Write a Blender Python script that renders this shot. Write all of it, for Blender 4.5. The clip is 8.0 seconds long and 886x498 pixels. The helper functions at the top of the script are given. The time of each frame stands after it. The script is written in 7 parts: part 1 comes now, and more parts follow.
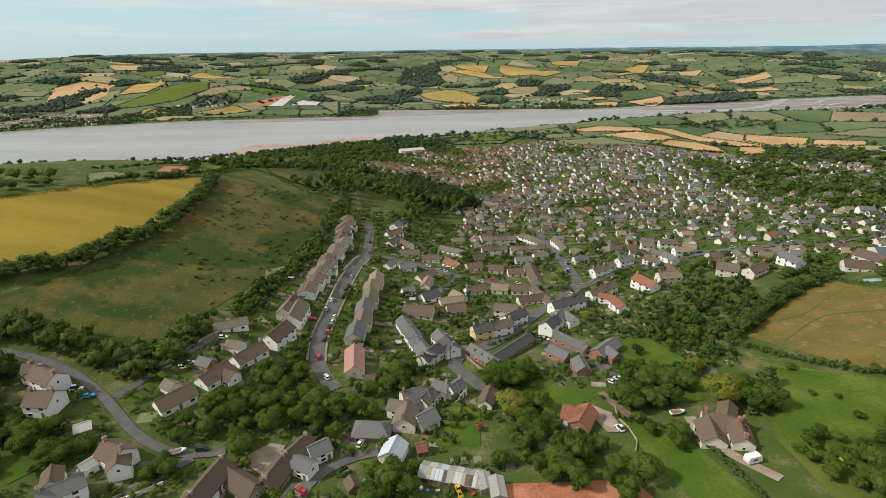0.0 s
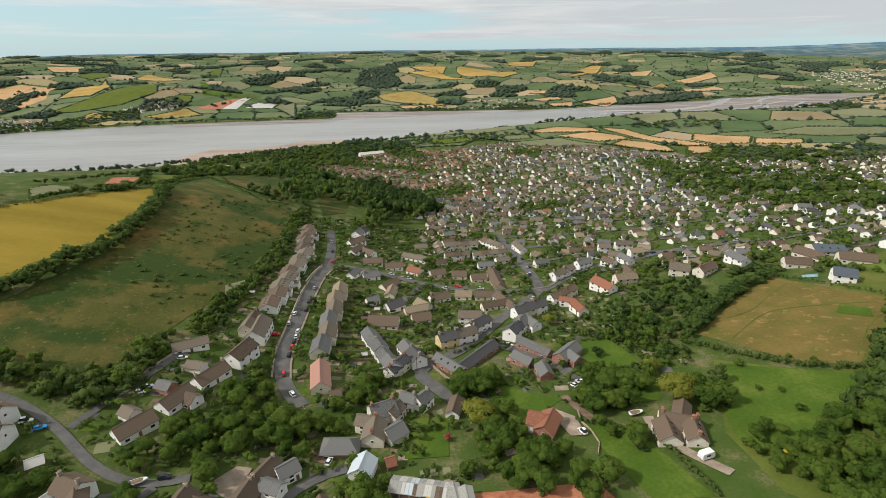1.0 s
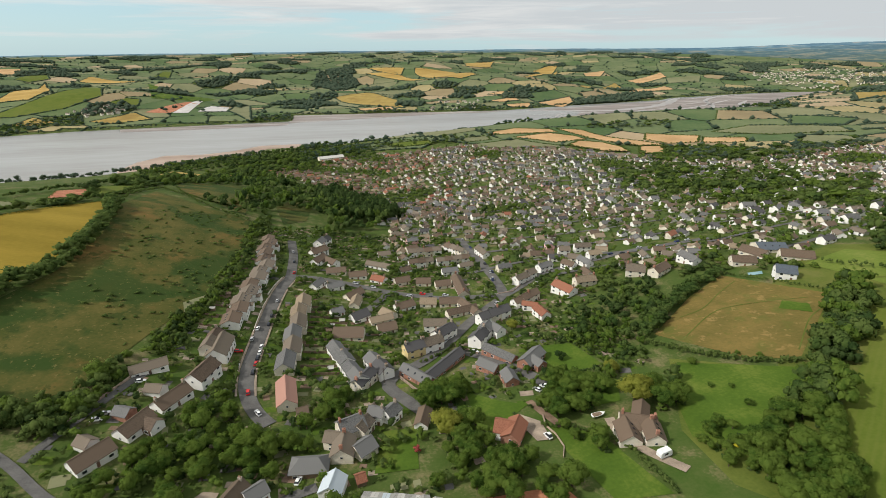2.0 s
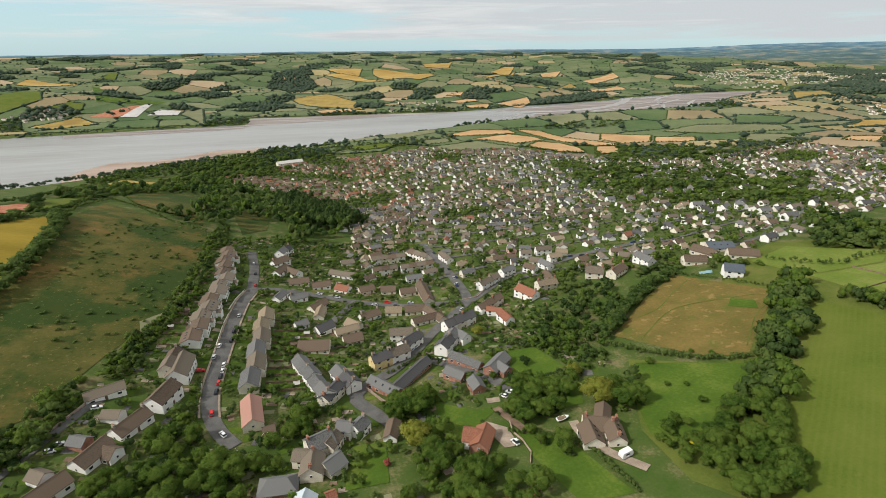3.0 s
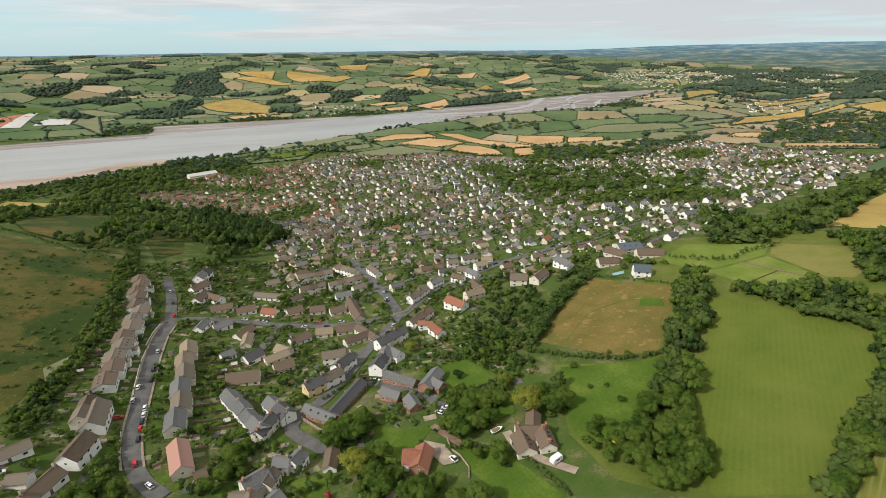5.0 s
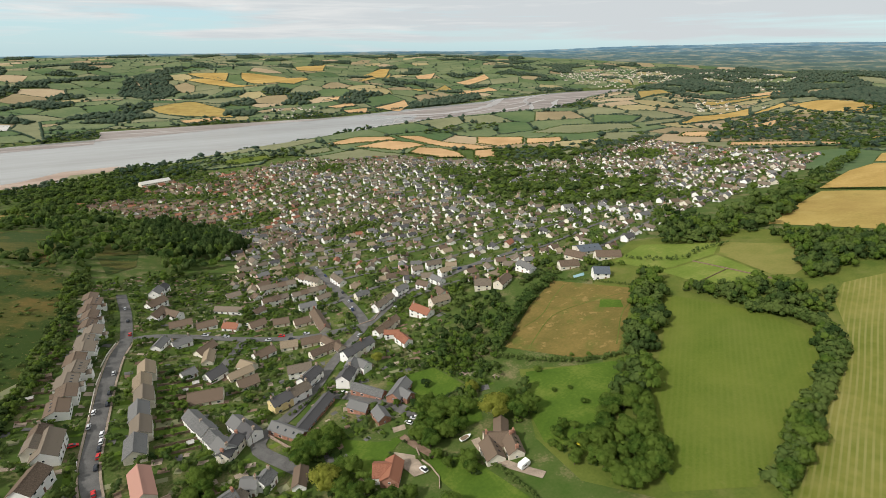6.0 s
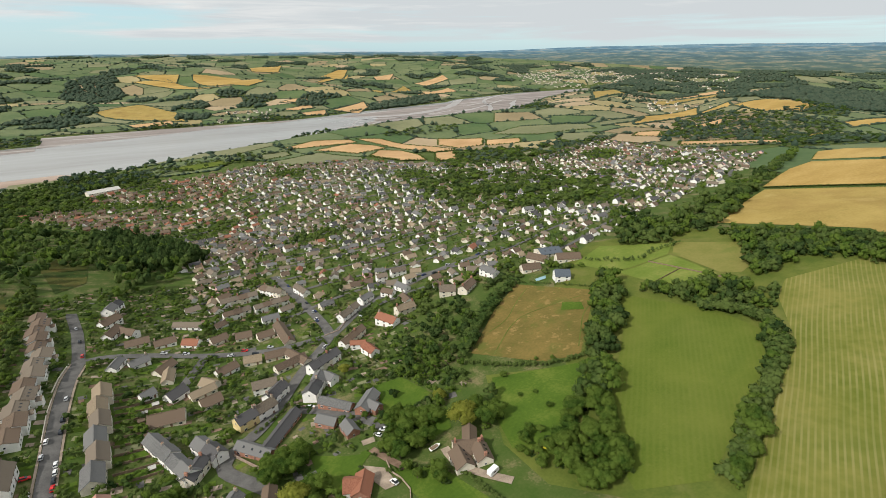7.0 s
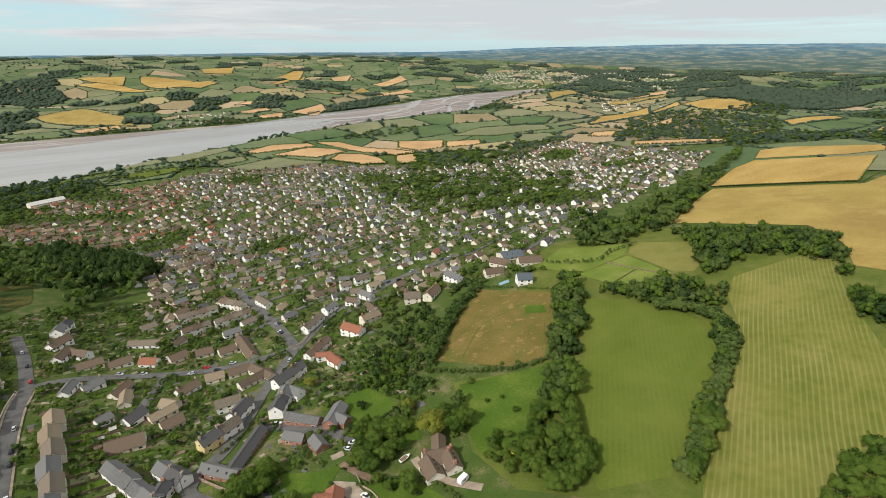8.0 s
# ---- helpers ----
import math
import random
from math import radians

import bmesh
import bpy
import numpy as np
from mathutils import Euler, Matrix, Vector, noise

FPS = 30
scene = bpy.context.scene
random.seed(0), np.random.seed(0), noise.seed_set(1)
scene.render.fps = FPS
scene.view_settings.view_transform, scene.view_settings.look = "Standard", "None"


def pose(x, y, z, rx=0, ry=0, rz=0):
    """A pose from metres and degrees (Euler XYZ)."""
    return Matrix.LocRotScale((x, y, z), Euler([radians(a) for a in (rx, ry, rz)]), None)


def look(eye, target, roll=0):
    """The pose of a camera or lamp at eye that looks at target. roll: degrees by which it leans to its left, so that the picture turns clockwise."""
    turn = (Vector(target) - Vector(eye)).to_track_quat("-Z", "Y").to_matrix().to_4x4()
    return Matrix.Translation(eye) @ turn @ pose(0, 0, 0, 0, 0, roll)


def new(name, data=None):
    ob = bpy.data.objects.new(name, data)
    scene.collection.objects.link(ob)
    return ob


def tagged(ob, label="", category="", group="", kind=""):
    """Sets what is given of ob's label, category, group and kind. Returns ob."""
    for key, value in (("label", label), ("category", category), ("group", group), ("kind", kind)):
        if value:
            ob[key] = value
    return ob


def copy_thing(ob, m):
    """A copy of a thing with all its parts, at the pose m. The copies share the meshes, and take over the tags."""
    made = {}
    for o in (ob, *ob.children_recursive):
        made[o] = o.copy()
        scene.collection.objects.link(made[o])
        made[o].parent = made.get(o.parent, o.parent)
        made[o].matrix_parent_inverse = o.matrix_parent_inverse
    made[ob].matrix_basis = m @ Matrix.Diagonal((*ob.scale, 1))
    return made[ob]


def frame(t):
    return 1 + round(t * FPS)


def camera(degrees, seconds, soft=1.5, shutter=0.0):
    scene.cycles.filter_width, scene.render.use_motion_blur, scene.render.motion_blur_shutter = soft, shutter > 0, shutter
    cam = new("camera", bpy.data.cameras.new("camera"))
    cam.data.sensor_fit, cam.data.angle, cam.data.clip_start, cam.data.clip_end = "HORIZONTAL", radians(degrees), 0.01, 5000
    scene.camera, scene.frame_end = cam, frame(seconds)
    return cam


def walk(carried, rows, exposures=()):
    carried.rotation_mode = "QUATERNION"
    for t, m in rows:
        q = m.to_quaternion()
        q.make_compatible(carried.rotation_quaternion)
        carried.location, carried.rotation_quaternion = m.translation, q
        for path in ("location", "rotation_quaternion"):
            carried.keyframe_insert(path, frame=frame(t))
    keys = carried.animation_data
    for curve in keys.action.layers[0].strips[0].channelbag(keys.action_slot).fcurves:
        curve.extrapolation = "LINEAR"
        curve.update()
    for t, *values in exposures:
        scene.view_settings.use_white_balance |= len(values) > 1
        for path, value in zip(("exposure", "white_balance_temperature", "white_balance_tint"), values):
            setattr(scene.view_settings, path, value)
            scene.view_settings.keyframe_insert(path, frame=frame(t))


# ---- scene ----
# The drone climbs straight up while it turns to the right: seconds, x, y, z, yaw, pitch, roll
cam = camera(82.81, 8.0, soft=0.8)
PATH = (
    (0, 0.00, 0.00, 190.00, 0.000, -21.483, -0.481),
    (0.5, -0.05, -0.06, 192.42, -2.282, -21.492, -0.472),
    (1, -0.10, -0.11, 194.85, -4.552, -21.502, -0.464),
    (1.5, -0.15, -0.15, 197.28, -6.810, -21.513, -0.456),
    (2, -0.20, -0.19, 199.71, -9.058, -21.524, -0.449),
    (2.5, -0.25, -0.22, 202.15, -11.298, -21.536, -0.442),
    (3, -0.30, -0.24, 204.58, -13.531, -21.548, -0.436),
    (3.5, -0.35, -0.25, 207.02, -15.759, -21.560, -0.431),
    (4, -0.41, -0.26, 209.46, -17.982, -21.574, -0.426),
    (4.5, -0.46, -0.27, 211.90, -20.204, -21.587, -0.422),
    (5, -0.50, -0.26, 214.34, -22.424, -21.601, -0.418),
    (5.5, -0.55, -0.25, 216.78, -24.646, -21.616, -0.415),
    (6, -0.59, -0.23, 219.22, -26.869, -21.631, -0.412),
    (6.5, -0.63, -0.20, 221.67, -29.096, -21.646, -0.410),
    (7, -0.66, -0.17, 224.11, -31.328, -21.662, -0.408),
    (7.5, -0.69, -0.13, 226.55, -33.566, -21.678, -0.407),
    (8, -0.72, -0.08, 228.99, -35.813, -21.695, -0.407),
)
walk(cam, [(t, pose(x, y, z, 90 + pitch, 0, yaw) @ pose(0, 0, 0, 0, 0, roll)) for t, x, y, z, yaw, pitch, roll in PATH],
     ((0, -0.02), (4, 0.07), (8, 0.11)))
# ---------------------------------------------------------------- daylight: hazy sun, high thin cloud
SUN_FROM = Vector((-0.755, -0.09, 0.65)).normalized()
world = bpy.data.worlds.new("sky")
scene.world = world
world.use_nodes = True
wn, wl = world.node_tree.nodes, world.node_tree.links
wn.clear()
sky_out, sky_bg = wn.new("ShaderNodeOutputWorld"), wn.new("ShaderNodeBackground")
sky_tex = wn.new("ShaderNodeTexSky")
sky_tex.sky_type, sky_tex.sun_disc = "NISHITA", False
sky_tex.sun_elevation, sky_tex.sun_rotation = math.asin(SUN_FROM.z), math.atan2(SUN_FROM.x, SUN_FROM.y)
sky_tex.air_density, sky_tex.dust_density, sky_tex.ozone_density = 1.0, 0.6, 1.5


def sky_node(kind, **inputs):
    node = wn.new(kind)
    for key, value in inputs.items():
        node.inputs[key].default_value = value
    return node


def sky_math(op, a, b):
    node = wn.new("ShaderNodeMath")
    node.operation, node.use_clamp = op, False
    for socket, value in zip(node.inputs, (a, b)):
        if isinstance(value, (int, float)):
            socket.default_value = value
        else:
            wl.new(value, socket)
    return node.outputs[0]


def sky_blend(factor, a, b):
    node = wn.new("ShaderNodeMix")
    node.data_type = "RGBA"
    wl.new(factor, node.inputs["Factor"])
    for key, value in (("A", a), ("B", b)):
        if isinstance(value, tuple):
            node.inputs[key].default_value = (*value, 1)
        else:
            wl.new(value, node.inputs[key])
    return node.outputs["Result"]


def sky_streaks(turn, scale, size, rough, low, high):
    """Long flat streaks of cloud, as a value from 0 to 1."""
    mapped = sky_node("ShaderNodeMapping", Scale=scale, Rotation=turn)
    noise = sky_node("ShaderNodeTexNoise", Scale=size, Detail=8.0, Roughness=rough, Distortion=0.4)
    ramp = wn.new("ShaderNodeValToRGB")
    ramp.color_ramp.elements[0].position, ramp.color_ramp.elements[1].position = low, high
    wl.new(sky_co.outputs["Generated"], mapped.inputs["Vector"])
    wl.new(mapped.outputs["Vector"], noise.inputs["Vector"])
    return noise.outputs["Fac"], ramp, noise


sky_co, sky_xyz = wn.new("ShaderNodeTexCoord"), wn.new("ShaderNodeSeparateXYZ")
wl.new(sky_co.outputs["Generated"], sky_xyz.inputs[0])
# a sheet of high cloud that thickens overhead and to the west, torn into streaks near the horizon
sheet, sheet_ramp, _ = sky_streaks((0.03, 0.05, 0.5), (1.3, 1.3, 22.0), 1.5, 0.58, 0.44, 0.60)
up = sky_math("MULTIPLY", sky_math("MINIMUM", sky_xyz.outputs["Z"], 0.14), 3.1)
west = sky_math("MULTIPLY", sky_xyz.outputs["X"], 0.15)
wl.new(sky_math("ADD", sky_math("ADD", sheet, up), sky_math("ADD", west, -0.13)), sheet_ramp.inputs["Fac"])
shade, shade_ramp, _ = sky_streaks((0.0, 0.08, 1.1), (2.2, 2.2, 34.0), 1.9, 0.62, 0.36, 0.66)
wl.new(sky_math("ADD", shade, sky_math("MULTIPLY", sky_xyz.outputs["X"], -0.32)), shade_ramp.inputs["Fac"])
cloud = sky_blend(shade_ramp.outputs["Color"], (4.55, 4.85, 5.0), (6.0, 6.05, 5.95))
thin = wn.new("ShaderNodeMix")
thin.data_type = "RGBA"
thin.inputs["Factor"].default_value = 0.72
thin.inputs["B"].default_value = (3.7, 5.45, 6.1, 1)
wl.new(sky_tex.outputs["Color"], thin.inputs["A"])
wl.new(sky_blend(sheet_ramp.outputs["Color"], thin.outputs["Result"], cloud), sky_bg.inputs["Color"])
wl.new(sky_bg.outputs["Background"], sky_out.inputs["Surface"])
sky_bg.inputs["Strength"].default_value = 0.13
sun = new("sun", bpy.data.lights.new("sun", "SUN"))
sun.data.energy, sun.data.angle, sun.data.color = 3.4, radians(2.0), (1.0, 0.965, 0.90)
sun.matrix_world = look(SUN_FROM * 100, (0, 0, 0))
scene.view_settings.exposure = 0.0


# ---------------------------------------------------------------- materials
def material(name, low, high, scale=1.0, rough=0.85, bump=0.0, fine=8.0, third=None, spread=0.0, metal=0.0, stretch=None, mid=0.5, gloss=0.25):
    """A mottled surface: two scales of noise between two or three colours, fine relief, a little difference from piece to piece."""
    m = bpy.data.materials.new(name)
    m.use_nodes = True
    n, l = m.node_tree.nodes, m.node_tree.links
    b = n["Principled BSDF"]
    b.inputs["Roughness"].default_value, b.inputs["Metallic"].default_value = rough, metal
    b.inputs["Specular IOR Level"].default_value = gloss
    geo = n.new("ShaderNodeNewGeometry")
    at = geo.outputs["Position"]
    if stretch:
        mp = n.new("ShaderNodeMapping")
        mp.inputs["Rotation"].default_value = (0, 0, stretch[0])
        mp.inputs["Scale"].default_value = stretch[1]
        l.new(at, mp.inputs["Vector"])
        at = mp.outputs["Vector"]
    a, c = n.new("ShaderNodeTexNoise"), n.new("ShaderNodeTexNoise")
    a.inputs["Scale"].default_value, a.inputs["Detail"].default_value = scale, 5
    c.inputs["Scale"].default_value, c.inputs["Detail"].default_value = scale * fine, 3
    l.new(at, a.inputs["Vector"]), l.new(at, c.inputs["Vector"])
    add = n.new("ShaderNodeMath")
    add.operation = "MULTIPLY_ADD"
    add.inputs[1].default_value = 0.45
    l.new(c.outputs["Fac"], add.inputs[0]), l.new(a.outputs["Fac"], add.inputs[2])
    value = add.outputs[0]
    if spread:
        info, more = n.new("ShaderNodeObjectInfo"), n.new("ShaderNodeMath")
        more.operation = "MULTIPLY_ADD"
        more.inputs[1].default_value = spread
        l.new(info.outputs["Random"], more.inputs[0]), l.new(value, more.inputs[2])
        value = more.outputs[0]
        isl, again = geo.outputs["Random Per Island"], n.new("ShaderNodeMath")
        again.operation = "MULTIPLY_ADD"
        again.inputs[1].default_value = spread * 0.6
        l.new(isl, again.inputs[0]), l.new(value, again.inputs[2])
        value = again.outputs[0]
    r = n.new("ShaderNodeValToRGB")
    e = r.color_ramp.elements
    shift = spread * 0.8
    e[0].position, e[0].color = 0.5 + shift * 0.5, (*low, 1)
    e[1].position, e[1].color = min(0.95 + shift, 1.0), (*high, 1)
    if third:
        k = e.new(0.5 + shift * 0.5 + (e[1].position - 0.5 - shift * 0.5) * mid)
        k.color = (*third, 1)
    l.new(value, r.inputs["Fac"])
    l.new(r.outputs["Color"], b.inputs["Base Color"])
    if bump:
        u = n.new("ShaderNodeBump")
        u.inputs["Strength"].default_value, u.inputs["Distance"].default_value = 0.6, bump
        l.new(value, u.inputs["Height"]), l.new(u.outputs["Normal"], b.inputs["Normal"])
    return m


def leaf_material(*args, through_leaf=0.5, **keys):
    """Foliage: as material(), with part of the light coming through the leaves."""
    m = material(*args, **keys)
    n, l = m.node_tree.nodes, m.node_tree.links
    b = n["Principled BSDF"]
    back, blend = n.new("ShaderNodeBsdfTranslucent"), n.new("ShaderNodeMixShader")
    blend.inputs["Fac"].default_value = through_leaf
    l.new(b.inputs["Base Color"].links[0].from_socket, back.inputs["Color"])
    l.new(b.outputs["BSDF"], blend.inputs[1]), l.new(back.outputs["BSDF"], blend.inputs[2])
    l.new(blend.outputs["Shader"], n["Material Output"].inputs["Surface"])
    return m


M = {}
M["ground"] = material("garden_ground", (0.046, 0.084, 0.015), (0.165, 0.145, 0.070), 0.09, fine=11, third=(0.071, 0.098, 0.025), gloss=0.06, mid=0.58)
M["wheat"] = material("ripening_wheat", (0.20, 0.145, 0.02), (0.30, 0.215, 0.035), 0.03, fine=30, stretch=(0.35, (0.25, 1.6, 1)), bump=0.1, gloss=0.06)
M["lawn"] = material("lawn_grass", (0.050, 0.092, 0.012), (0.118, 0.152, 0.027), 0.06, fine=14, third=(0.069, 0.115, 0.015), gloss=0.06)
M["paddock"] = material("grazed_paddock", (0.105, 0.15, 0.024), (0.19, 0.205, 0.055), 0.05, fine=12, third=(0.135, 0.175, 0.033), gloss=0.06)
M["oat"] = material("ripe_oats", (0.29, 0.19, 0.055), (0.45, 0.315, 0.11), 0.02, fine=20, third=(0.37, 0.245, 0.075), stretch=(0.5, (0.5, 1.5, 1)), gloss=0.06)
M["barley"] = material("orange_barley", (0.38, 0.235, 0.11), (0.54, 0.35, 0.18), 0.02, fine=20, gloss=0.06)
# Pasture, grass and dull are greyed and blued to paint in distance haze.
M["pasture"] = material("pasture_grass", (0.086, 0.125, 0.055), (0.160, 0.182, 0.088), 0.008, fine=12, gloss=0.06)
M["grass"] = material("haze_tinted_grass", (0.060, 0.105, 0.042), (0.115, 0.15, 0.062), 0.008, fine=12, gloss=0.06)
M["dull"] = material("dull_pasture", (0.138, 0.148, 0.075), (0.215, 0.214, 0.118), 0.01, fine=12, gloss=0.06)
# Muted copies of the gold crops, veiled with painted haze.
M["far_stubble"] = material("haze_tinted_stubble", (0.25, 0.21, 0.10), (0.35, 0.29, 0.15), 0.008, fine=14, gloss=0.06)
M["far_oat"] = material("haze_tinted_oats", (0.215, 0.17, 0.095), (0.29, 0.23, 0.13), 0.008, fine=14, gloss=0.06)
M["far_barley"] = material("haze_tinted_barley", (0.31, 0.235, 0.14), (0.40, 0.31, 0.195), 0.008, fine=14, gloss=0.06)
M["soil"] = material("red_soil", (0.27, 0.09, 0.045), (0.50, 0.22, 0.13), 0.15, fine=8, third=(0.40, 0.16, 0.085), bump=0.2)
M["asphalt"] = material("worn_asphalt", (0.085, 0.082, 0.078), (0.15, 0.143, 0.134), 0.2, fine=10, gloss=0.1)
M["track"] = material("gravel_track", (0.21, 0.165, 0.125), (0.38, 0.305, 0.235), 0.3, fine=10, gloss=0.1)
M["earth"] = material("brown_earth", (0.13, 0.085, 0.058), (0.25, 0.175, 0.125), 0.3, fine=10, gloss=0.05)
M["leaf"] = leaf_material("tree_leaves", (0.038, 0.078, 0.014), (0.138, 0.200, 0.036), 0.3, fine=13, third=(0.076, 0.135, 0.022), spread=0.3, rough=0.7, gloss=0.06)
M["leaf_far"] = leaf_material("hedge_leaves", (0.038, 0.074, 0.020), (0.135, 0.185, 0.050), 0.12, fine=22, third=(0.072, 0.120, 0.030), spread=0.25, rough=0.8, gloss=0.06)
M["leaf_dark"] = leaf_material("dark_leaves", (0.022, 0.047, 0.014), (0.078, 0.118, 0.036), 0.12, fine=22, third=(0.041, 0.075, 0.021), spread=0.25, rough=0.8, gloss=0.06)
# Paler and bluer than the near leaves: distance haze is put into the colour.
M["leaf_haze"] = leaf_material("distant_leaves", (0.058, 0.098, 0.068), (0.120, 0.158, 0.102), 0.04, fine=7, third=(0.082, 0.125, 0.084), spread=0.25, rough=0.9, gloss=0.06)
M["leaf_gold"] = leaf_material("golden_leaves", (0.16, 0.19, 0.026), (0.34, 0.34, 0.066), 0.4, fine=9, rough=0.7, gloss=0.06)
M["bark"] = material("tree_bark", (0.05, 0.035, 0.025), (0.12, 0.09, 0.06), 1.5)


def striped(m, turn, scale, tint, strength, wander=3.0, low=0.55, high=0.95):
    """Lays slightly wandering rows of another colour over a field's material."""
    n, l = m.node_tree.nodes, m.node_tree.links
    wave, mp, geo, ramp, mix, soft, gaps = (n.new(k) for k in ("ShaderNodeTexWave", "ShaderNodeMapping", "ShaderNodeNewGeometry", "ShaderNodeValToRGB", "ShaderNodeMix", "ShaderNodeMath",
                                                                "ShaderNodeTexNoise"))
    mp.inputs["Rotation"].default_value = (0, 0, turn)
    wave.inputs["Scale"].default_value, wave.inputs["Distortion"].default_value = scale, wander
    wave.inputs["Detail"].default_value, wave.inputs["Detail Scale"].default_value = 1.0, 0.07
    ramp.color_ramp.elements[0].position, ramp.color_ramp.elements[1].position = low, high
    gaps.inputs["Scale"].default_value, gaps.inputs["Detail"].default_value = 0.05, 4
    mix.data_type = "RGBA"
    mix.inputs["B"].default_value = (*tint, 1)
    soft.operation, patchy = "MULTIPLY", n.new("ShaderNodeMapRange")
    patchy.inputs["From Min"].default_value, patchy.inputs["From Max"].default_value = 0.35, 0.65
    patchy.inputs["To Min"].default_value, patchy.inputs["To Max"].default_value = strength * 0.35, strength
    base = n["Principled BSDF"].inputs["Base Color"].links[0].from_socket
    l.new(geo.outputs["Position"], mp.inputs["Vector"]), l.new(mp.outputs["Vector"], wave.inputs["Vector"])
    l.new(geo.outputs["Position"], gaps.inputs["Vector"]), l.new(gaps.outputs["Fac"], patchy.inputs["Value"]), l.new(patchy.outputs["Result"], soft.inputs[1])
    l.new(wave.outputs["Fac"], ramp.inputs["Fac"]), l.new(ramp.outputs["Color"], soft.inputs[0]), l.new(soft.outputs[0], mix.inputs["Factor"])
    l.new(base, mix.inputs["A"]), l.new(mix.outputs["Result"], n["Principled BSDF"].inputs["Base Color"])
    return m


def mottled(name, base, patches, gloss=0.06):
    """Rough pasture: a base material with further colours in soft-edged patches. patches: colour, patch size as scale, where it starts, how soft, strength."""
    m = material(name, *base, gloss=gloss)
    n, l = m.node_tree.nodes, m.node_tree.links
    b = n["Principled BSDF"]
    geo = n.new("ShaderNodeNewGeometry")
    colour = b.inputs["Base Color"].links[0].from_socket
    for k, (tint, scale, start, soft, strength) in enumerate(patches):
        mp, noise, ramp, amount, mix = (n.new(t) for t in ("ShaderNodeMapping", "ShaderNodeTexNoise", "ShaderNodeValToRGB", "ShaderNodeMath", "ShaderNodeMix"))
        mp.inputs["Location"].default_value = (37.0 * k, 91.0 * k, 0)
        noise.inputs["Scale"].default_value, noise.inputs["Detail"].default_value, noise.inputs["Roughness"].default_value = scale, 7, 0.62
        ramp.color_ramp.elements[0].position, ramp.color_ramp.elements[1].position = start, start + soft
        amount.operation, amount.inputs[1].default_value = "MULTIPLY", strength
        mix.data_type = "RGBA"
        mix.inputs["B"].default_value = (*tint, 1)
        l.new(geo.outputs["Position"], mp.inputs["Vector"]), l.new(mp.outputs["Vector"], noise.inputs["Vector"])
        l.new(noise.outputs["Fac"], ramp.inputs["Fac"]), l.new(ramp.outputs["Color"], amount.inputs[0]), l.new(amount.outputs[0], mix.inputs["Factor"])
        l.new(colour, mix.inputs["A"])
        colour = mix.outputs["Result"]
    l.new(colour, b.inputs["Base Color"])
    return m


M["edge"] = mottled("hedge_bottom_grass", ((0.070, 0.100, 0.018), (0.125, 0.140, 0.030), 0.08, 0.85, 0.0, 12), (((0.15, 0.145, 0.045), 0.05, 0.52, 0.12, 0.6),))
M["dry"] = mottled("dry_paddock", ((0.145, 0.150, 0.035), (0.205, 0.185, 0.058), 0.06, 0.85, 0.0, 12), (((0.11, 0.14, 0.026), 0.05, 0.52, 0.12, 0.6),))
M["hay"] = striped(mottled("cut_hay_field", ((0.105, 0.125, 0.02), (0.19, 0.178, 0.046), 0.03, 0.85, 0.0, 8), (
    ((0.085, 0.115, 0.02), 0.012, 0.5, 0.2, 0.6), ((0.21, 0.19, 0.06), 0.04, 0.56, 0.1, 0.4))), 1.15, 0.17, (0.27, 0.245, 0.10), 0.5, 9.0)
M["rough"] = mottled("rough_grass", ((0.046, 0.062, 0.013), (0.112, 0.098, 0.028), 0.05, 0.85, 0.4, 14), (
    ((0.165, 0.10, 0.032), 0.035, 0.53, 0.12, 0.75), ((0.028, 0.056, 0.012), 0.022, 0.49, 0.07, 0.85),
    ((0.032, 0.052, 0.012), 0.11, 0.58, 0.05, 0.7), ((0.21, 0.16, 0.06), 0.5, 0.60, 0.06, 0.5)))
M["meadow"] = mottled("seeding_meadow", ((0.112, 0.096, 0.026), (0.19, 0.135, 0.042), 0.06, 0.85, 0.3, 12), (
    ((0.085, 0.108, 0.022), 0.05, 0.53, 0.1, 0.7), ((0.29, 0.19, 0.075), 0.2, 0.58, 0.08, 0.6), ((0.10, 0.115, 0.02), 0.35, 0.62, 0.05, 0.55)))
M["mown"] = striped(mottled("mown_grass", ((0.074, 0.110, 0.014), (0.116, 0.140, 0.024), 0.045, 0.85, 0.0, 26), (
    ((0.15, 0.155, 0.04), 0.012, 0.46, 0.25, 0.45), ((0.06, 0.10, 0.014), 0.03, 0.55, 0.15, 0.4), ((0.15, 0.15, 0.04), 0.25, 0.62, 0.06, 0.3))), 0.91, 0.15, (0.135, 0.145, 0.036), 0.26, 5.0, 0.3, 0.9)
M["stubble"] = mottled("gold_stubble", ((0.265, 0.19, 0.055), (0.37, 0.27, 0.085), 0.03, 0.85, 0.0, 20), (
    ((0.225, 0.14, 0.045), 0.012, 0.48, 0.16, 0.6), ((0.44, 0.34, 0.13), 0.03, 0.56, 0.14, 0.5), ((0.20, 0.17, 0.045), 0.06, 0.60, 0.08, 0.35)))

